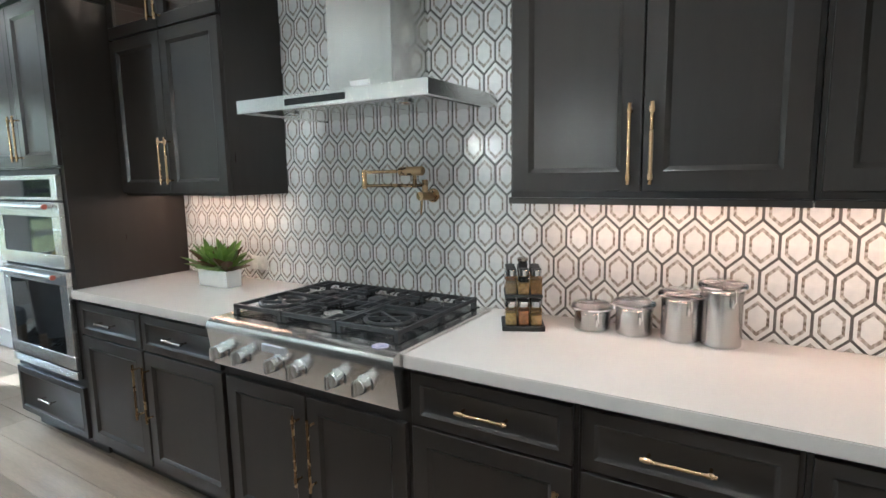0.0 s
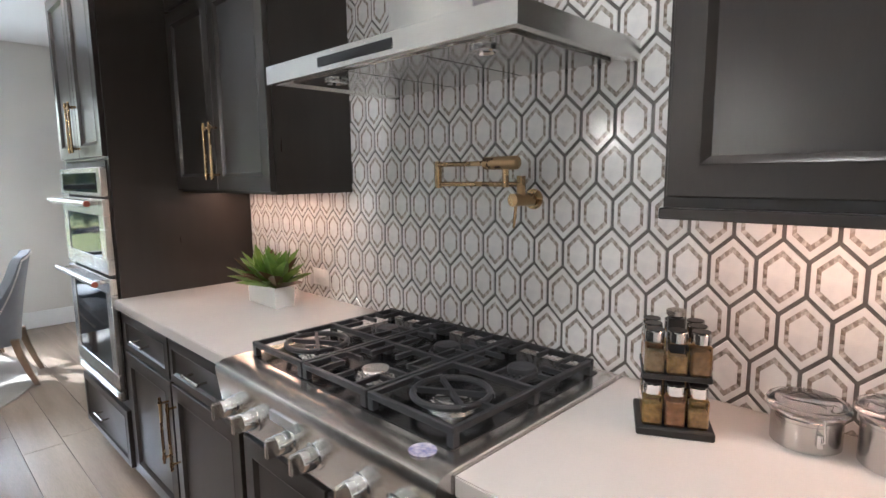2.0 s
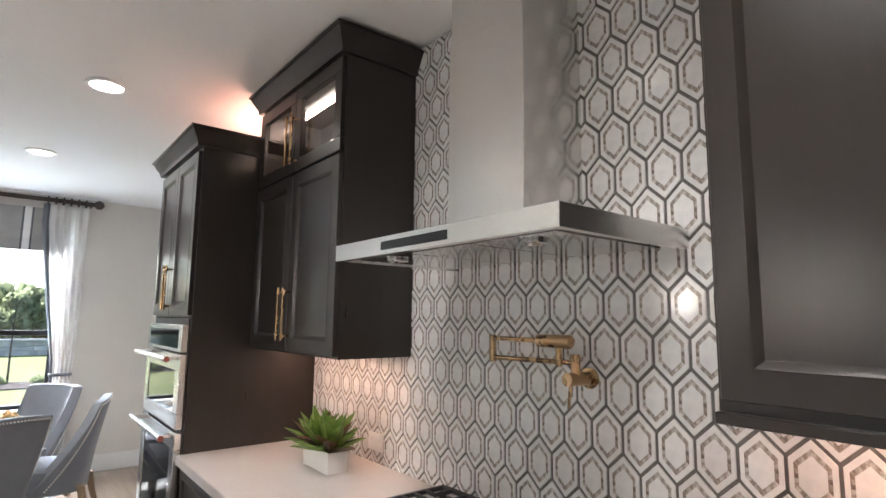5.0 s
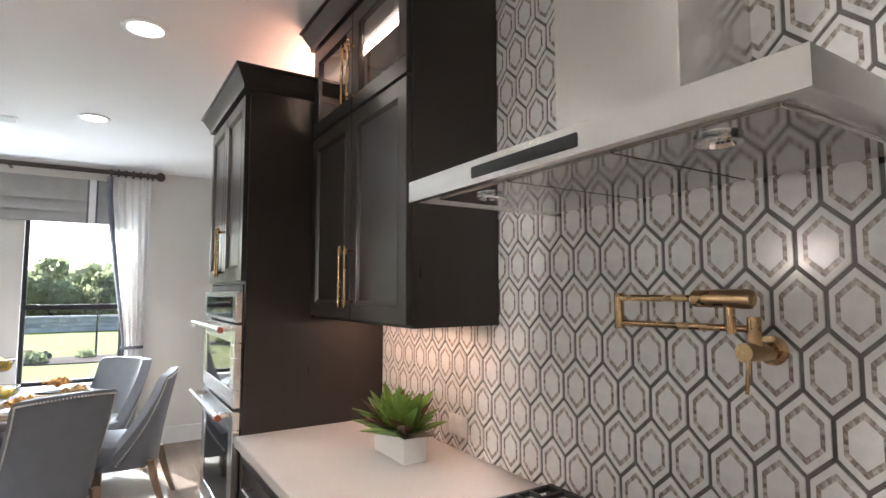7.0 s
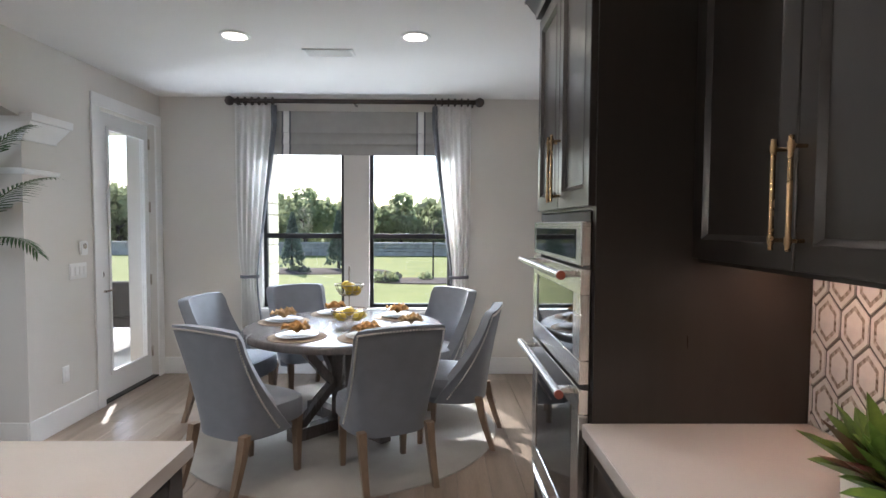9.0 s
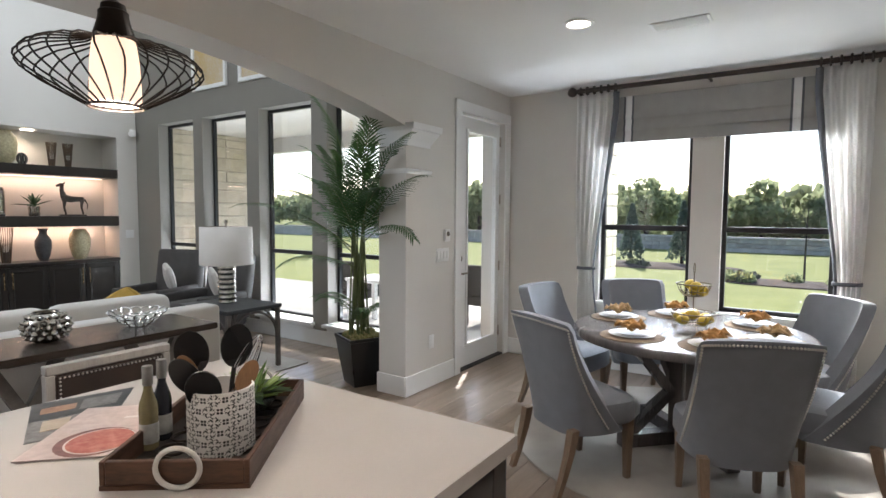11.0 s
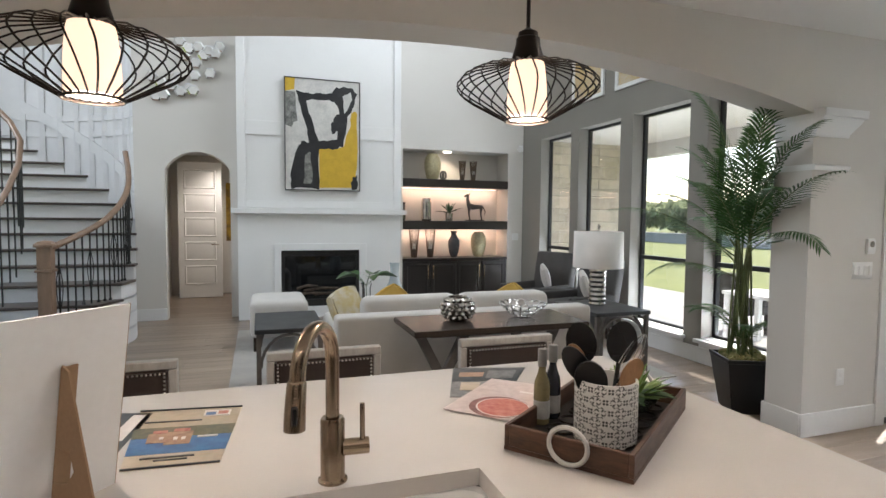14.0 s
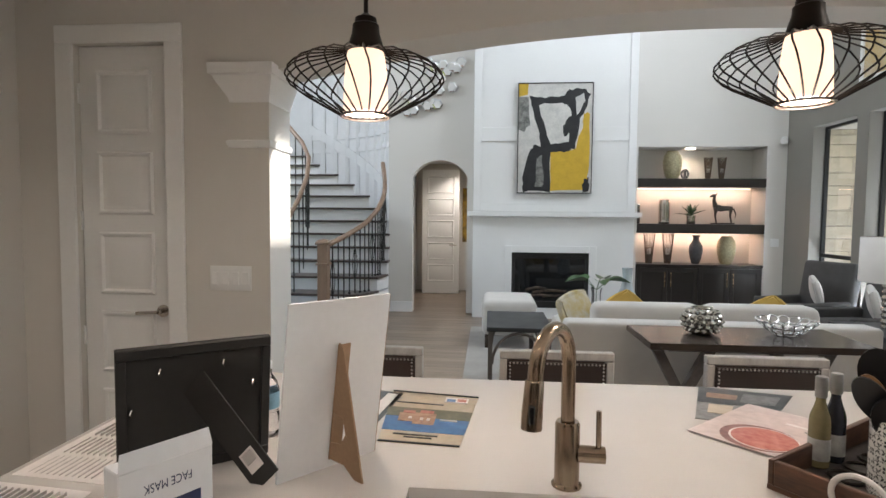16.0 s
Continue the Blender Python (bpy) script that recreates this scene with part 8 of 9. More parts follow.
# ---- potted palm ----
PALM = material("palm_leaf", (0.036, 0.085, 0.026), 0.45, vary=0.25, scale=8, second=(0.016, 0.05, 0.014))
translucent(PALM, (0.09, 0.19, 0.04), 0.25)
STEM = material("palm_stem", (0.12, 0.15, 0.05), 0.55, vary=0.2, scale=10)
PXY = (-4.84, -2.04)
pp = thing("potted_palm", PXY[0], PXY[1], 0, "tall areca palm in a black tapered square pot", "plant")
bm = bmesh.new()
def square(w_, z_):
    """A level square turned with the pot."""
    return [(PXY[0] + w_ * 1.414 * math.cos(radians(q)), PXY[1] + w_ * 1.414 * math.sin(radians(q)), z_) for q in (21, 111, 201, 291)]
ring_stack(bm, [square(w_, z_) for w_, z_ in ((0.112, 0), (0.118, 0.008), (0.135, 0.12), (0.155, 0.25), (0.176, 0.40), (0.182, 0.405), (0.183, 0.425), (0.180, 0.43), (0.165, 0.43), (0.158, 0.39))])
part("pot", bm, material("black_glazed_pot", (0.012, 0.012, 0.013), 0.3, vary=0.1), pp)
bm = bmesh.new()
rnd = random.Random(21)
for k in range(110):
    x, y = rnd.uniform(-0.15, 0.15), rnd.uniform(-0.15, 0.15)
    q = Matrix.Rotation(radians(-24), 2) @ Vector((x, y))
    bmesh.ops.create_icosphere(bm, subdivisions=1, radius=rnd.uniform(0.012, 0.036), matrix=Matrix.Translation((PXY[0] + q.x, PXY[1] + q.y, 0.415 + rnd.uniform(0, 0.02))))
part("moss", bm, material("dry_moss", (0.24, 0.20, 0.08), 0.95, vary=0.3, scale=30, bump=0.8, second=(0.12, 0.13, 0.04)), pp)["kind"] = "stuff"
def frond(base, az, rise, length, droop, leaflet, n=26):
    """An arching midrib with paired narrow leaflets that bend over towards their tips."""
    pts = []
    for i in range(n + 1):
        f = i / n
        e = rise - droop * f * f
        if i == 0:
            p = Vector(base)
        else:
            p = pts[-1] + Vector((math.cos(az) * math.cos(e), math.sin(az) * math.cos(e), math.sin(e))) * (length / n)
        pts.append(p)
    tube(bmf, pts, [0.0065 * (1 - 0.8 * i / n) for i in range(n + 1)], 5, mi=1)
    flat = Vector((-math.sin(az), math.cos(az), 0))
    for i in range(2, n + 1):
        d = (pts[i] - pts[i - 1]).normalized()
        f = i / n
        L_ = leaflet * (0.55 + 0.45 * math.sin(min(1, 0.15 + f) * math.pi)) * (1 - 0.35 * f ** 3) * rnd.uniform(0.85, 1.1)
        for s in (-1, 1):
            spread = 0.95 - 0.45 * f
            w_ = (d * (0.6 + 0.5 * f) + flat * s * spread + d.cross(flat).normalized() * -0.12 + Vector((0, 0, 0.10))).normalized()
            across = (d - w_ * d.dot(w_)).normalized()
            sag = Vector((0, 0, -1)) * L_
            wid = 0.0060 + 0.0016 * rnd.random()
            a = pts[i]
            line = [(a, wid * 0.45), (a + w_ * L_ * 0.3 + sag * 0.01, wid), (a + w_ * L_ * 0.65 + sag * 0.09, wid * 0.8), (a + w_ * L_ * 0.95 + sag * 0.26, wid * 0.12)]
            rows = [(bmf.verts.new(c + across * h), bmf.verts.new(c - across * h)) for c, h in line]
            for (p0, p1), (q0, q1) in zip(rows, rows[1:]):
                bmf.faces.new((p0, p1, q1, q0))
# azimuth in degrees, rise, height at which it leaves the cane, length, droop
FRONDS = [(82, 1.45, 1.70, 0.98, 0.50), (60, 1.35, 1.62, 0.85, 0.75), (-20, 1.42, 1.55, 0.92, 0.60), (41, 1.25, 1.50, 0.72, 0.80), (215, 1.45, 1.55, 0.92, 0.60), (-60, 1.25, 1.45, 0.75, 0.80),
          (80, 1.12, 1.50, 0.85, 0.85), (74, 0.72, 1.35, 0.95, 0.70), (68, 0.45, 1.25, 0.85, 1.00), (62, 0.95, 1.38, 0.62, 1.10),
          (-49, 0.66, 1.20, 1.02, 0.80), (-42, 0.95, 1.28, 0.75, 1.00), (-58, 1.10, 1.35, 0.72, 0.90), (-35, 0.40, 1.05, 0.62, 1.00), (-70, 0.75, 1.15, 0.70, 1.00),
          (10, 1.05, 1.30, 0.70, 0.95), (20, 1.20, 1.42, 0.70, 0.80), (55, 1.15, 1.25, 0.70, 0.90), (0, 1.30, 1.30, 0.80, 0.60),
          (262, 0.85, 1.20, 0.66, 1.00), (285, 1.10, 1.35, 0.68, 0.90), (195, 1.15, 1.40, 0.55, 0.90),
          (-49, 0.85, 0.62, 0.42, 1.20), (-75, 0.60, 0.70, 0.38, 1.20), (45, 0.95, 0.55, 0.36, 1.20), (-15, 0.80, 0.66, 0.40, 1.20), (85, 0.95, 0.60, 0.30, 1.20)]
CANES = [(0.085, 20), (0.07, 110), (0.06, 200), (0.09, 290), (0.02, 60), (0.11, 330)]
for k, (az, rise, start, L_, dr) in enumerate(FRONDS):
    bmf = bmesh.new()
    az = radians(az)
    cr, ca = CANES[k % 6]
    b0 = Vector((PXY[0] + cr * math.cos(radians(ca)), PXY[1] + cr * math.sin(radians(ca)), 0.41))
    b1 = Vector((PXY[0] + 0.075 * math.cos(az) + 0.11 * (start - 0.45), PXY[1] + 0.06 * math.sin(az) + 0.09 * (start - 0.45), start))
    tube(bmf, [b0, b0.lerp(b1, 0.35) + Vector((0.008, 0.004, 0)), b0.lerp(b1, 0.7), b1], [0.0075, 0.007, 0.006, 0.005], 7, mi=1)
    frond(b1, az, rise, L_, dr, 0.25 if start > 0.8 else 0.15, 26 if start > 0.8 else 17)
    for v in bmf.verts:
        if v.co.y > -1.80 and v.co.x < -4.74:
            v.co.y = -1.80
        v.co.x = max(v.co.x, LIV_X + 0.03)
    part("frond", bmf, [PALM, STEM], pp)

# ---- outdoors ----
LAWN = material("lawn", (0.23, 0.245, 0.05), 0.9, vary=0.15, scale=0.8, bump=0.9, bump_scale=120, second=(0.16, 0.185, 0.035))
CONC = material("patio_concrete", (0.42, 0.40, 0.37), 0.85, vary=0.08, scale=2, bump=0.2, bump_scale=60)
bm = bmesh.new()
n = 24
rows = []
for i in range(n + 1):
    row = []
    for j in range(n + 1):
        x, y = -6.75 - 600 * (i / n) ** 3, -300 + 600 * j / n
        row.append(bm.verts.new((x, y, -0.25)))
    rows.append(row)
for i in range(n):
    for j in range(n):
        bm.faces.new((rows[i][j], rows[i + 1][j], rows[i + 1][j + 1], rows[i][j + 1]))
xx = [bm.verts.new(p) for p in ((-6.75, -300, -0.25), (300, -300, -0.25), (300, 300, -0.25), (-6.75, 300, -0.25))]
bm.faces.new(xx)
solid("ground", bm, LAWN, "mown green lawn that reaches the horizon", "lawn", soft=False)
solid("pavement", boxed(-9.6, -9.0, -0.24, -5.82, -1.77, -0.03, 0.005), CONC, "pale concrete patio slab", "patio")
# porch roof and limestone columns
PORCH = material("porch_ceiling_paint", (0.62, 0.60, 0.56), 0.8, vary=0.03, scale=2)
STONE = material("cream_limestone", (0.52, 0.46, 0.36), 0.9, vary=0.12, scale=7, bump=0.6, bump_scale=40, random_value=0.12)
MORT = material("mortar", (0.45, 0.41, 0.35), 0.95, vary=0.1, scale=20)
pr = thing("porch_roof", -7.7, -5.0, 2.75, "roof over the covered patio", "roof", kind="structure")
part("soffit", boxed(-8.2, -9.0, 2.85, -5.82, -1.50, 3.0), PORCH, pr)
part("beam", boxed(-8.2, -9.0, 2.60, -8.0, -1.55, 2.85), PORCH, pr)
part("fascia", boxed(-8.32, -9.0, 2.82, -8.2, -1.45, 3.1, 0.005), TRIM, pr)
can_light(-7.2, -3.6, 2.85, 10)
rnd = random.Random(31)
def stone_pier(x0, y0, x1, y1, top, label):
    c_ = thing("stone_column", (x0 + x1) / 2, (y0 + y1) / 2, -0.03, label, "column", kind="structure")
    part("core", boxed(x0 + 0.015, y0 + 0.015, -0.03, x1 - 0.015, y1 - 0.015, top), MORT, c_)
    z = -0.03
    while z < top - 0.02:
        h = min(rnd.choice((0.14, 0.19, 0.23)), top - z)
        cut = x0 + (x1 - x0) * rnd.choice((0.35, 0.5, 0.65))
        cy_ = y0 + (y1 - y0) * rnd.choice((0.35, 0.5, 0.65))
        for a, b in ((x0, cut - 0.006), (cut + 0.006, x1)):
            for c0, c1 in ((y0, cy_ - 0.006), (cy_ + 0.006, y1)):
                part("stone", boxed(a, c0, z + 0.006, b, c1, z + h - 0.006, 0.008), STONE, c_)
        z += h
stone_pier(-8.35, -2.25, -7.9, -1.8, 2.85, "cream limestone patio column")
stone_pier(-7.95, -9.0, -5.9, -7.45, 2.85, "cream limestone outer wall of the living room")
# house corner seen through the nook window
stone_pier(-8.10, -1.25, -7.62, -0.78, 2.70, "cream limestone column by the nook window")
ro = thing("eave", -7.9, -1.0, 2.70, "dark shingled eave above the stone column", "roof", kind="structure")
part("board", boxed(-8.5, -1.7, 2.70, -6.8, -0.45, 2.80, 0.005), material("weathered_eave", (0.22, 0.20, 0.18), 0.8, vary=0.2), ro)
# patio furniture
WICK = material("dark_wicker", (0.05, 0.04, 0.035), 0.7, vary=0.3, scale=60, bump=0.6)
for x, y in ((-7.4, -3.0), (-7.3, -4.4), (-7.9, -2.4)):
    pc = thing("patio_chair", x, y, -0.03, "dark wicker patio chair", "chair", "patio chairs")
    part("seat", boxed(x - 0.3, y - 0.3, 0.25, x + 0.3, y + 0.3, 0.38, 0.02), WICK, pc)
    part("backrest", boxed(x + 0.22, y - 0.3, 0.38, x + 0.3, y + 0.3, 0.80, 0.02), WICK, pc)
    for s in (-1, 1):
        part("arm", boxed(x - 0.3, y + s * 0.3 - 0.03, 0.38, x + 0.22, y + s * 0.3 + 0.03, 0.58, 0.01), WICK, pc)
        for q in (-0.27, 0.27):
            part("leg", boxed(x + q - 0.025, y + s * 0.27 - 0.025, -0.03, x + q + 0.025, y + s * 0.27 + 0.025, 0.25), WICK, pc)
ptb = thing("patio_table", -7.0, -3.55, -0.03, "white patio dining table", "table")
part("tabletop", boxed(-7.25, -4.0, 0.58, -6.65, -3.1, 0.62, 0.005), TRIM, ptb)
for x in (-7.2, -6.7):
    for y in (-3.95, -3.15):
        part("leg", boxed(x - 0.03, y - 0.03, -0.03, x + 0.03, y + 0.03, 0.58), TRIM, ptb)
# boundary wall of grey stone blocks
FST = material("grey_boundary_stone", (0.40, 0.39, 0.38), 0.9, vary=0.15, scale=3, bump=0.5, bump_scale=20, random_value=0.2)
fw = thing("boundary_wall", -30.2, 0, -0.25, "grey stone block wall along the lawn", "wall", kind="structure")
part("core", boxed(-30.4, -45, -0.25, -30.08, 30, 0.38), MORT, fw)
part("coping", boxed(-30.5, -45, 0.38, -29.95, 30, 0.47, 0.01), FST, fw)
meshes = {}
z = -0.25
rnd = random.Random(3)
stones = []
for h in (0.22, 0.20, 0.21):
    y = -8.0
    while y < 7.0:
        w_ = rnd.choice((0.34, 0.46, 0.6, 0.8))
        stones.append((y, z, w_, h))
        y += w_
    z += h
bmr = bmesh.new()
z = -0.25
for h in (0.22, 0.20, 0.21):
    for y0, y1 in ((-45, -8.0), (7.0, 30)):
        y = y0
        while y < y1:
            w_ = rnd.choice((0.34, 0.46, 0.6, 0.8))
            box(bmr, -30.09, y + 0.012, z + 0.012, -30.0, min(y + w_, y1) - 0.012, z + h - 0.012)
            y += w_
    z += h
part("far_stones", bmr, FST, fw)["kind"] = "stuff"
for y, z, w_, h in stones:
    key = (w_, h)
    if key not in meshes:
        meshes[key] = to_mesh("stone", boxed(0, 0.012, 0.012, 0.09, w_ - 0.012, h - 0.012, 0.015), FST)
    s_ = new("stone", meshes[key])
    s_.parent = fw
    s_.location = (-30.09 + 30.2, y, z + 0.25)

TREEG = [material("tree_foliage", c, 0.9, vary=0.3, scale=0.9, bump=0.3, second=[v * 0.55 for v in c], random_value=0.2) for c in ((0.17, 0.21, 0.10), (0.21, 0.215, 0.115), (0.15, 0.185, 0.105))]
for m in TREEG:
    translucent(m, (0.42, 0.47, 0.27), 0.55)
BARK = material("bark", (0.07, 0.055, 0.042), 0.95, vary=0.3, scale=8, bump=0.8)
def tree(x, y, h, seed, mat, z=-0.25, leaf_n=1500, conifer=False, size=0.32):
    rr = random.Random(seed)
    t_ = thing("tree", x, y, z, "young blue-green conifer in a mulch bed" if conifer else "broad green tree beyond the wall", "tree", "trees in the distance")
    bm = bmesh.new()
    tube(bm, [(x, y, z), (x + 0.1, y, z + h * 0.3), (x, y, z + h * 0.75)], [h * 0.03, h * 0.022, h * 0.008], 8)
    limbs = []
    for k in range(9 if not conifer else 4):
        a = rr.uniform(0, 6.28)
        zz = h * rr.uniform(-0.05, 0.55)
        e = Vector((x + math.cos(a) * h * 0.3, y + math.sin(a) * h * 0.3, z + zz + h * 0.2))
        if not conifer:
            tube(bm, [(x, y, z + zz), (Vector((x, y, z + zz)) + e) / 2 + Vector((0, 0, 0.1)), e], [h * 0.014, h * 0.009, h * 0.004], 6)
        limbs.append(e)
    part("trunk", bm, BARK, t_)
    verts, faces = [], []
    lobes = [(e.x, e.y, e.z, h * rr.uniform(0.15, 0.26)) for e in limbs] + [(x, y, z + h * 0.8, h * 0.2)]
    for i in range(leaf_n):
        if conifer:
            f = rr.random() ** 0.7
            a = rr.uniform(0, 6.28)
            r_ = h * 0.24 * (1 - f) * rr.uniform(0.5, 1) + 0.02
            p = Vector((x + r_ * math.cos(a), y + r_ * math.sin(a), z + 0.15 + (h - 0.15) * f))
        else:
            lx, ly, lz, lr = rr.choice(lobes)
            d = Vector((rr.gauss(0, 1), rr.gauss(0, 1), rr.gauss(0, 0.8))).normalized() * lr * rr.uniform(0.6, 1.08)
            p = Vector((lx, ly, lz)) + d
        s_ = size * rr.uniform(0.5, 1.1)
        q = Euler((rr.uniform(0, 6), rr.uniform(0, 6), rr.uniform(0, 6))).to_matrix()
        b0 = len(verts)
        for u, v, w_ in ((-0.5, -0.3, 0), (0.5, -0.25, 0.1), (0.3, 0.4, -0.1), (-0.4, 0.35, 0.1)):
            verts.append(p + q @ Vector((u, v, w_)) * s_)
        faces.append((b0, b0 + 1, b0 + 2, b0 + 3))
    me = bpy.data.meshes.new("crown")
    me.from_pydata([tuple(v - ORIGIN[t_]) for v in verts], [], faces)
    me.materials.append(mat)
    ob = new("crown", me)
    ob.parent = t_
    return t_
rnd = random.Random(77)
for k in range(26):
    tree(-37 - rnd.uniform(0, 8), -44 + k * 2.35 + rnd.uniform(-0.9, 0.9), rnd.uniform(3.0, 4.3), 100 + k, TREEG[k % 3], leaf_n=2000, size=0.46)
tree(-33.5, -9.3, 4.6, 5, TREEG[1], leaf_n=2400)
tree(-33.0, -6.4, 3.8, 6, TREEG[2], leaf_n=2200)
rr = random.Random(9)
verts, faces = [], []
for i in range(9000):
    y = rr.uniform(-75, 45)
    top = 2.4 + 0.9 * math.sin(y * 0.31) + 0.6 * math.sin(y * 0.83 + 1)
    p = Vector((-52 + rr.uniform(-3, 3), y, -0.3 + top * rr.random() ** 0.6 + 0.6))
    q = Euler((rr.uniform(0, 6), rr.uniform(0, 6), rr.uniform(0, 6))).to_matrix()
    b0 = len(verts)
    for u, v in ((-0.5, -0.3), (0.5, -0.3), (0.4, 0.4), (-0.4, 0.35)):
        verts.append(tuple(p + q @ Vector((u, v, 0)) * rr.uniform(0.6, 1.2)))
    faces.append((b0, b0 + 1, b0 + 2, b0 + 3))
me = bpy.data.meshes.new("far_woods")
me.from_pydata(verts, [], faces)
me.materials.append(TREEG[2])
tagged(new("far_woods", me), "dense grey-green woods on the horizon", "woods", kind="stuff")
CON = translucent(material("blue_conifer", (0.12, 0.16, 0.13), 0.9, vary=0.3, scale=2), (0.16, 0.22, 0.17), 0.4)
tree(-21.0, -4.0, 2.1, 8, CON, conifer=True, leaf_n=1300, size=0.14)
tree(-21.5, -2.4, 2.2, 9, CON, conifer=True, leaf_n=1300, size=0.14)
MULCH = material("mulch", (0.09, 0.06, 0.045), 0.95, vary=0.3, scale=6, bump=0.8)
bm = lathe(bmesh.new(), 0, 0, 0, [(1, 0), (0.97, 0.03), (0.6, 0.06), (0.01, 0.07)], 40)
bmesh.ops.transform(bm, matrix=Matrix.Translation((-17.6, 1.0, -0.25)) @ Matrix.Diagonal((0.9, 1.9, 1, 1)), verts=bm.verts[:])
solid("mulch_bed", bm, MULCH, "rounded mulch bed in the lawn", "flower bed")
bm = lathe(bmesh.new(), 0, 0, 0, [(1, 0), (0.97, 0.03), (0.6, 0.06), (0.01, 0.07)], 40)
bmesh.ops.transform(bm, matrix=Matrix.Translation((-20.8, -3.6, -0.25)) @ Matrix.Diagonal((1.3, 3.2, 1, 1)), verts=bm.verts[:])
solid("mulch_bed", bm, MULCH, "rounded mulch bed with conifers", "flower bed")
for k in range(16):
    near = k < 9
    x = (-17.6 if near else -20.2) + rnd.uniform(-0.5, 0.5)
    y = (1.0 if near else -3.8) + rnd.uniform(-1.5, 1.5) * (1 if near else 1.6)
    rr = random.Random(k)
    verts, faces = [], []
    s0_ = rr.uniform(0.16, 0.30)
    for i in range(160):
        d = Vector((rr.gauss(0, 1), rr.gauss(0, 1), abs(rr.gauss(0, 0.8)))).normalized() * s0_ * rr.uniform(0.5, 1)
        q = Euler((rr.uniform(0, 6), rr.uniform(0, 6), rr.uniform(0, 6))).to_matrix()
        b0 = len(verts)
        for u, v in ((-0.5, -0.2), (0.5, -0.2), (0.3, 0.3), (-0.3, 0.3)):
            verts.append(d + q @ Vector((u, v, 0)) * 0.09)
        faces.append((b0, b0 + 1, b0 + 2, b0 + 3))
    me = bpy.data.meshes.new("shrub")
    me.from_pydata([tuple(v) for v in verts], [], faces)
    me.materials.append(TREEG[k % 3] if k % 4 else material("pale_shrub", (0.22, 0.22, 0.17), 0.9, vary=0.2))
    ob = new("shrub", me)
    ob.location = (x, y, -0.2)
    tagged(ob, "small rounded shrub in a mulch bed", "shrub", "garden shrubs", "thing")
sp_ = thing("tree", -17.8, 1.15, -0.2, "bare young sapling in the mulch bed", "tree")
part("trunk", tube(bmesh.new(), [(-17.8, 1.15, -0.2), (-17.78, 1.15, 0.7), (-17.8, 1.17, 1.7)], [0.03, 0.022, 0.008], 6), BARK, sp_)
for k in range(8):
    a = k * 2.4
    part("limb", tube(bmesh.new(), [(-17.79, 1.15, 0.7 + k * 0.11), (-17.79 + 0.3 * math.cos(a), 1.15 + 0.3 * math.sin(a), 1.05 + k * 0.11)], [0.010, 0.003], 5), BARK, sp_)

# ---- light from the openings, the lamps and added fills ----
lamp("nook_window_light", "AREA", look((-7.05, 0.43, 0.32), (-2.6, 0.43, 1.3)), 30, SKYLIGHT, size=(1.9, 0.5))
lamp("nook_sky_light", "AREA", look((-9.6, 0.43, 3.9), (-6.0, 0.43, 1.3)), 420, SKYLIGHT, size=(3.2, 1.4))
for a, b in LW:
    lamp("living_window_light", "AREA", look((LIV_X - 0.50, (a + b) / 2, 0.0), (-3.4, (a + b) / 2, 2.4)), 34, SKYLIGHT, size=(0.8, 0.4))
# Added fill lamp, out of view, brightens the stairs and the living room.
lamp("stair_fill_light", "AREA", look((4.45, -5.5, 4.8), (-2.8, -3.6, 1.0)), 98, SKYLIGHT, size=(1.5, 1.7))
lamp("cabinet_top_lamp", "AREA", look((-3.0, 2.12, 2.50), (-3.0, 2.10, 5)), 1.7, (1.0, 0.48, 0.32), size=(0.6, 0.03))
# Added fill lamps in the unseen high openings.
for a, b in HIGH:
    lamp("high_fill_light", "AREA", look((LIV_X - 0.05, (a + b) / 2, 6.4), (0.5, (a + b) / 2, 2.5)), 48, SKYLIGHT, size=(0.85, 0.7))
UNDER = (1.0, 0.58, 0.38)
for x0, x1 in ((-2.66, -1.85), (-0.38, 0.40), (0.44, 1.12)):
    lamp("under_cabinet_lamp", "AREA", look(((x0 + x1) / 2, 2.16, 1.392), ((x0 + x1) / 2, 2.20, 0)), 0.8, UNDER, size=(x1 - x0, 0.03))
lamp("glass_cabinet_lamp", "AREA", look((-2.255, 2.12, 2.58), (-2.255, 2.14, 0)), 0.7, UNDER, size=(0.78, 0.02))

# ---- backsplash tiles ----
MOSA = material("brown_mosaic", (0.27, 0.225, 0.19), 0.25, vary=0.3, scale=40, bump_scale=160, rough_vary=0.04)
MOSB = material("pale_brown_mosaic", (0.60, 0.565, 0.53), 0.25, vary=0.3, scale=40, bump_scale=160, rough_vary=0.04)
MOSC = material("mid_brown_mosaic", (0.42, 0.37, 0.33), 0.25, vary=0.3, scale=40, bump_scale=160, rough_vary=0.04)
tiles = thing("backsplash", -1.0, TILE_Y, 0.93, "white marble hexagon mosaic backsplash with dark strips", "backsplash", kind="structure")
part("strips", boxed(-2.698, TILE_Y, 0.9305, EAST_X - 0.001, TILE_Y + 0.011, CEIL_Z - 0.002), GROUT, tiles, "dark grey stone strips between the tiles")
PXT, PZT = 0.098, 0.1185
HX, HZ, SIDE = 0.0447, 0.0766, 0.0342


def hexa(k, y, inset=0.0):
    """Upright hexagon, k its size share."""
    return [(HX * k, y, SIDE * k), (0, y, HZ * k), (-HX * k, y, SIDE * k), (-HX * k, y, -SIDE * k), (0, y, -HZ * k), (HX * k, y, -SIDE * k)]


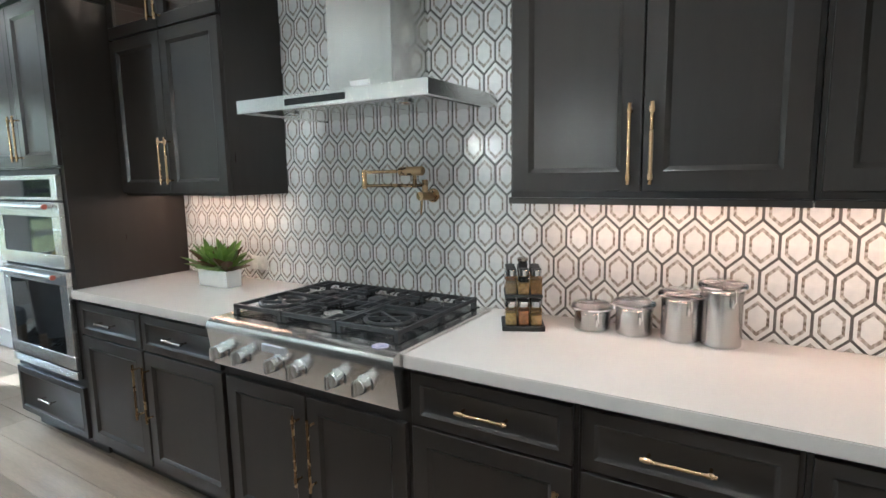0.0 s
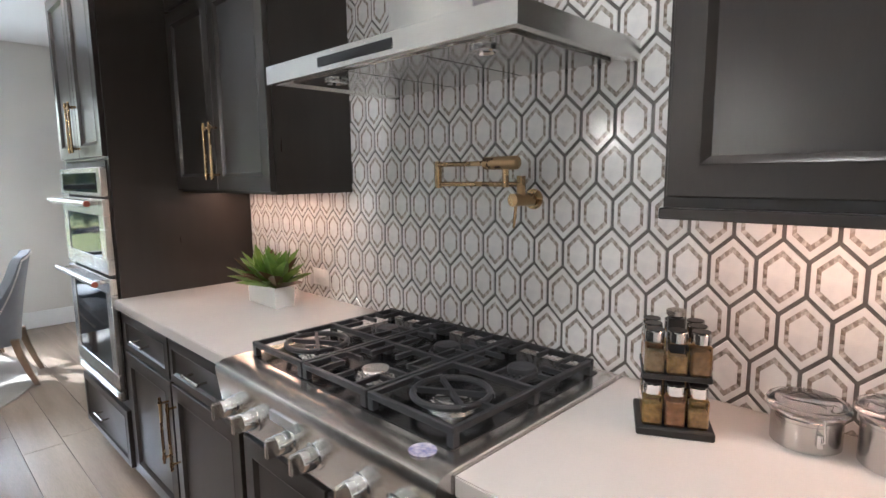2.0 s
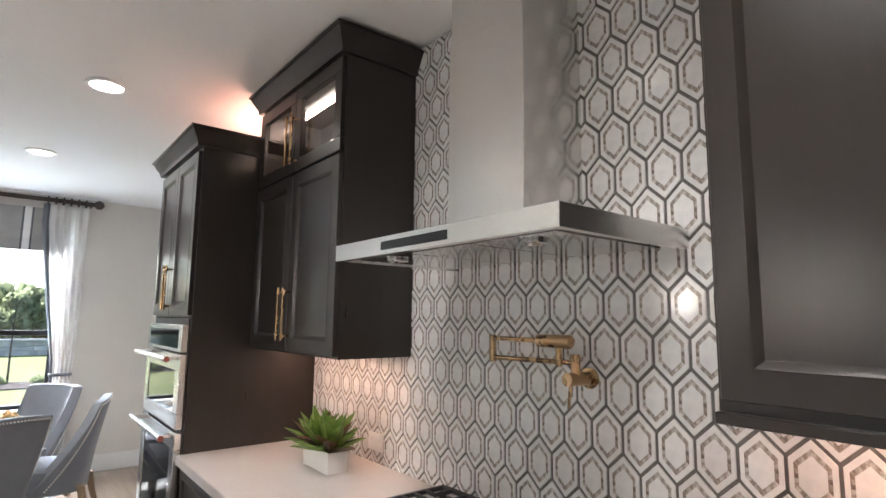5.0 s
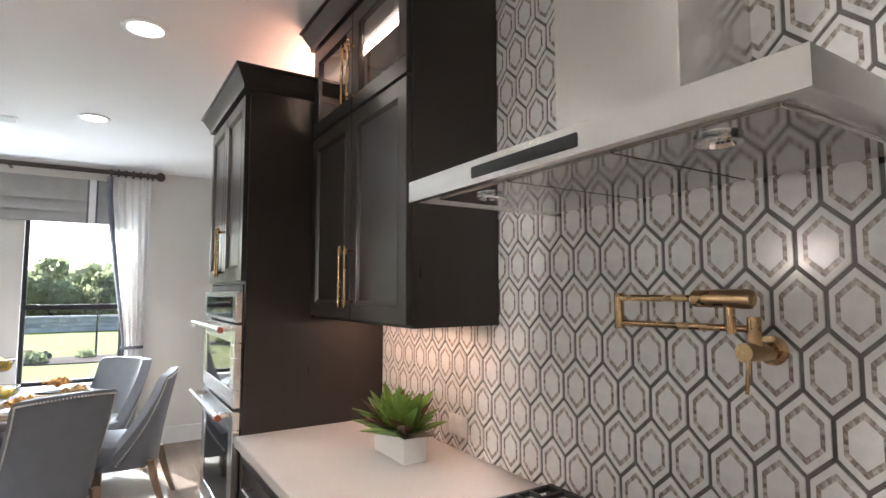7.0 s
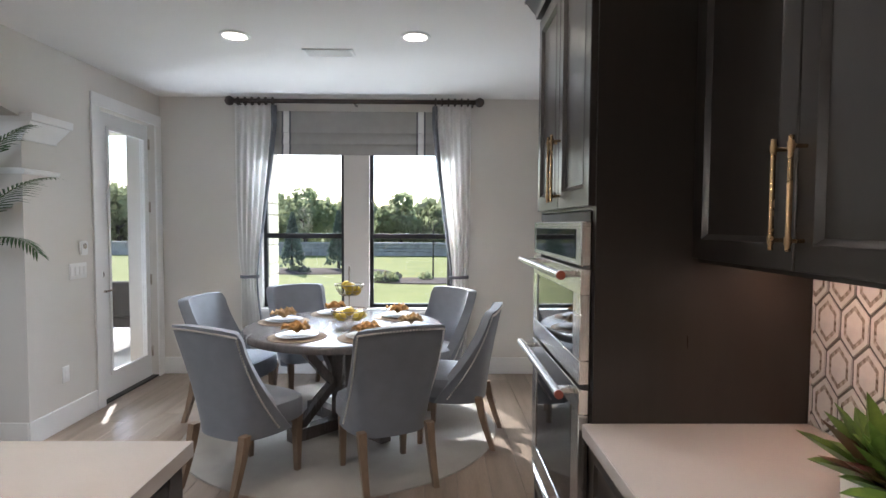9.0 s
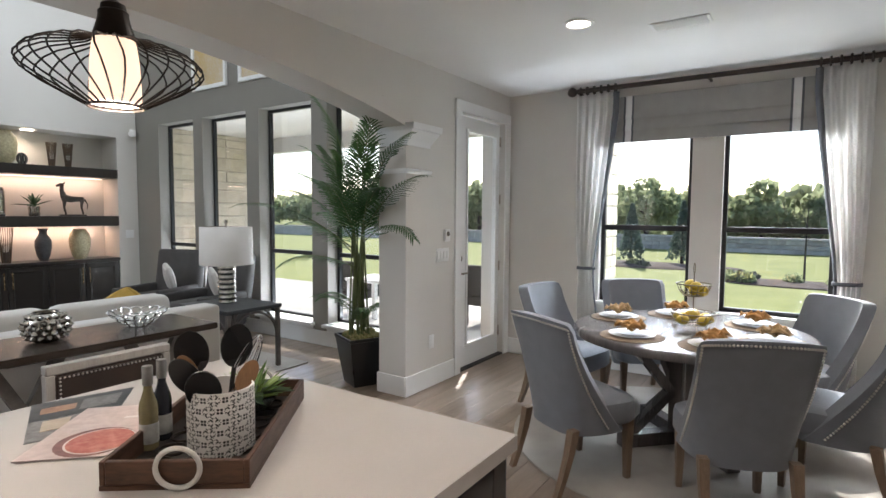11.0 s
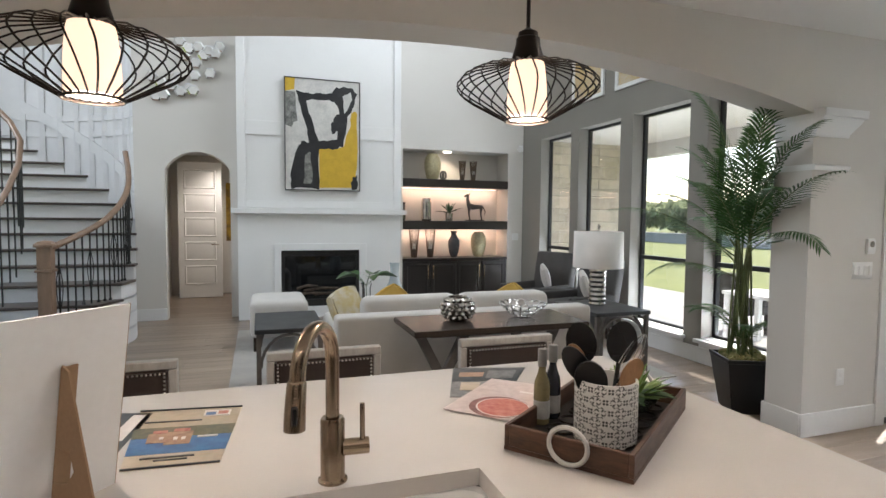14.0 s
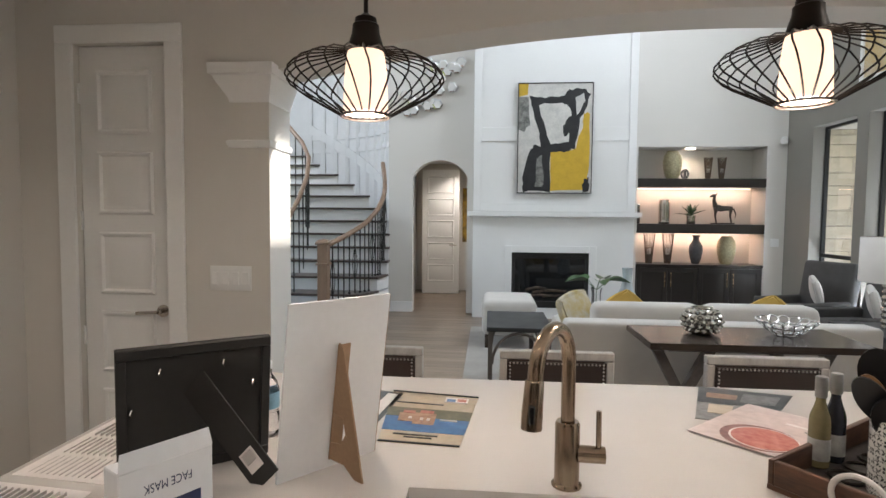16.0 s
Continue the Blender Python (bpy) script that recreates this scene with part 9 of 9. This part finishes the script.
def tile_bm():
    bm = bmesh.new()
    loops = [[bm.verts.new(p) for p in hexa(k, y)] for k, y in ((1.0, 0.004), (1.0, 0.0012), (0.985, 0), (0.77, 0))]
    inner = [bm.verts.new(p) for p in hexa(0.585, 0)]
    for a, b in zip(loops, loops[1:]):
        for i in range(6):
            bm.faces.new((a[i], a[(i + 1) % 6], b[(i + 1) % 6], b[i]))
    bm.faces.new(inner)
    for i in range(6):
        o0, o1, q0, q1 = loops[-1][i].co, loops[-1][(i + 1) % 6].co, inner[i].co, inner[(i + 1) % 6].co
        upright = i in (2, 5)
        n = 5 if upright else 4
        for k in range(n):
            f0, f1 = k / n, (k + 1) / n
            vs = [bm.verts.new(p) for p in (o0.lerp(o1, f0), o0.lerp(o1, f1), q0.lerp(q1, f1), q0.lerp(q1, f0))]
            bm.faces.new(vs).material_index = (1, 3, 1, 2, 3)[k] if upright else (3, 2, 3, 2)[(k + i) % 4]
    return bm


shared = to_mesh("tile", tile_bm(), [TILEW, MOSA, MOSB, MOSC])
TY = TILE_Y - 0.004
areas = ((-2.699, UPL[1] + 0.0, 0.931, 1.41), (UPL[1], UPR, 0.931, CEIL_Z - 0.002), (UPR, EAST_X - 0.002, 0.931, 1.41))
row0 = int((0.931 - 1.597) / PZT) - 1
count, rest = 0, []
for r_ in range(row0, int((CEIL_Z - 1.597) / PZT) + 2):
    z = 1.597 + r_ * PZT
    off = PXT / 2 if r_ % 2 else 0.0
    c0 = int((-2.75 + 0.728) / PXT) - 1
    for q in range(c0, c0 + 42):
        x = -0.728 + off + q * PXT
        for a0, a1, b0, b1 in areas:
            if x + HX <= a0 or x - HX >= a1 or z + HZ <= b0 or z - HZ >= b1:
                continue
            whole = (x - HX >= a0 - 1e-4 or (a0 == UPL[1] and z + HZ < 1.41) or (a0 == UPR and z + HZ < 1.41)) and (x + HX <= a1 + 1e-4 or (a1 in (UPL[1], UPR) and z + HZ < 1.41)) and z - HZ >= b0 and z + HZ <= b1
            if whole:
                if not (a0 <= x < a1):
                    continue
                if count < 300 and x < 0.75:
                    ob = new("tile", shared)
                    ob.parent = tiles
                    ob.location = Vector((x, TY, z)) - ORIGIN[tiles]
                    count += 1
                else:
                    rest.append((x, z, None))
            else:
                rest.append((x, z, (a0, a1, b0, b1)))
bmr = bmesh.new()
for x, z, clip in rest:
    b = tile_bm()
    bmesh.ops.translate(b, verts=b.verts[:], vec=(x, TY, z))
    if clip:
        for co, no in (((clip[0], 0, 0), (-1, 0, 0)), ((clip[1], 0, 0), (1, 0, 0)), ((0, 0, clip[2]), (0, 0, -1)), ((0, 0, clip[3]), (0, 0, 1))):
            bmesh.ops.bisect_plane(b, geom=b.verts[:] + b.edges[:] + b.faces[:], plane_co=co, plane_no=no, clear_outer=True)
    me = bpy.data.meshes.new("cut")
    b.to_mesh(me)
    b.free()
    bmr.from_mesh(me)
    bpy.data.meshes.remove(me)
part("cut_tiles", bmr, [TILEW, MOSA, MOSB, MOSC], tiles, soft=False)["kind"] = "stuff"

# ---- oak floorboards ----
boards = thing("floorboards", -2.0, -3.0, 0, "wide greyed oak floorboards with a satin finish", "floor", kind="structure")
rnd = random.Random(12)
lib = {}
PWID = 0.19
rows_ = int((2.3 + 10.0) / PWID)
rest = []
made = 0
for r_ in range(rows_):
    y = 2.30 - (r_ + 1) * PWID
    x = -6.53 - rnd.uniform(0, 1.6)
    while x < 4.4:
        L_ = rnd.choice((1.6, 1.9, 2.2))
        a, b = max(x, -6.535), min(x + L_, 4.4)
        if b - a > 0.05 and not (y < ARCH_Y - 0.3 and b < LIV_X):
            if made < 300 and (y > -4.0 or -1.2 < a < 0.6 or -1.2 < b < 0.6) and a < 1.2:
                key = round(b - a, 3)
                if key not in lib:
                    lib[key] = to_mesh("plank", boxed(0.0008, 0.0008, -0.014, key - 0.0008, PWID - 0.0008, 0, 0.0012), PLANK)
                ob = new("plank", lib[key])
                ob.parent = boards
                ob.location = Vector((a, y, 0)) - ORIGIN[boards]
                made += 1
            else:
                rest.append((a, b, y))
        x += L_
bmr = bmesh.new()
for a, b, y in rest:
    box(bmr, a + 0.0008, y + 0.0008, -0.014, b - 0.0008, y + PWID - 0.0008, 0)
part("far_planks", bmr, PLANK, boards, soft=False)["kind"] = "stuff"
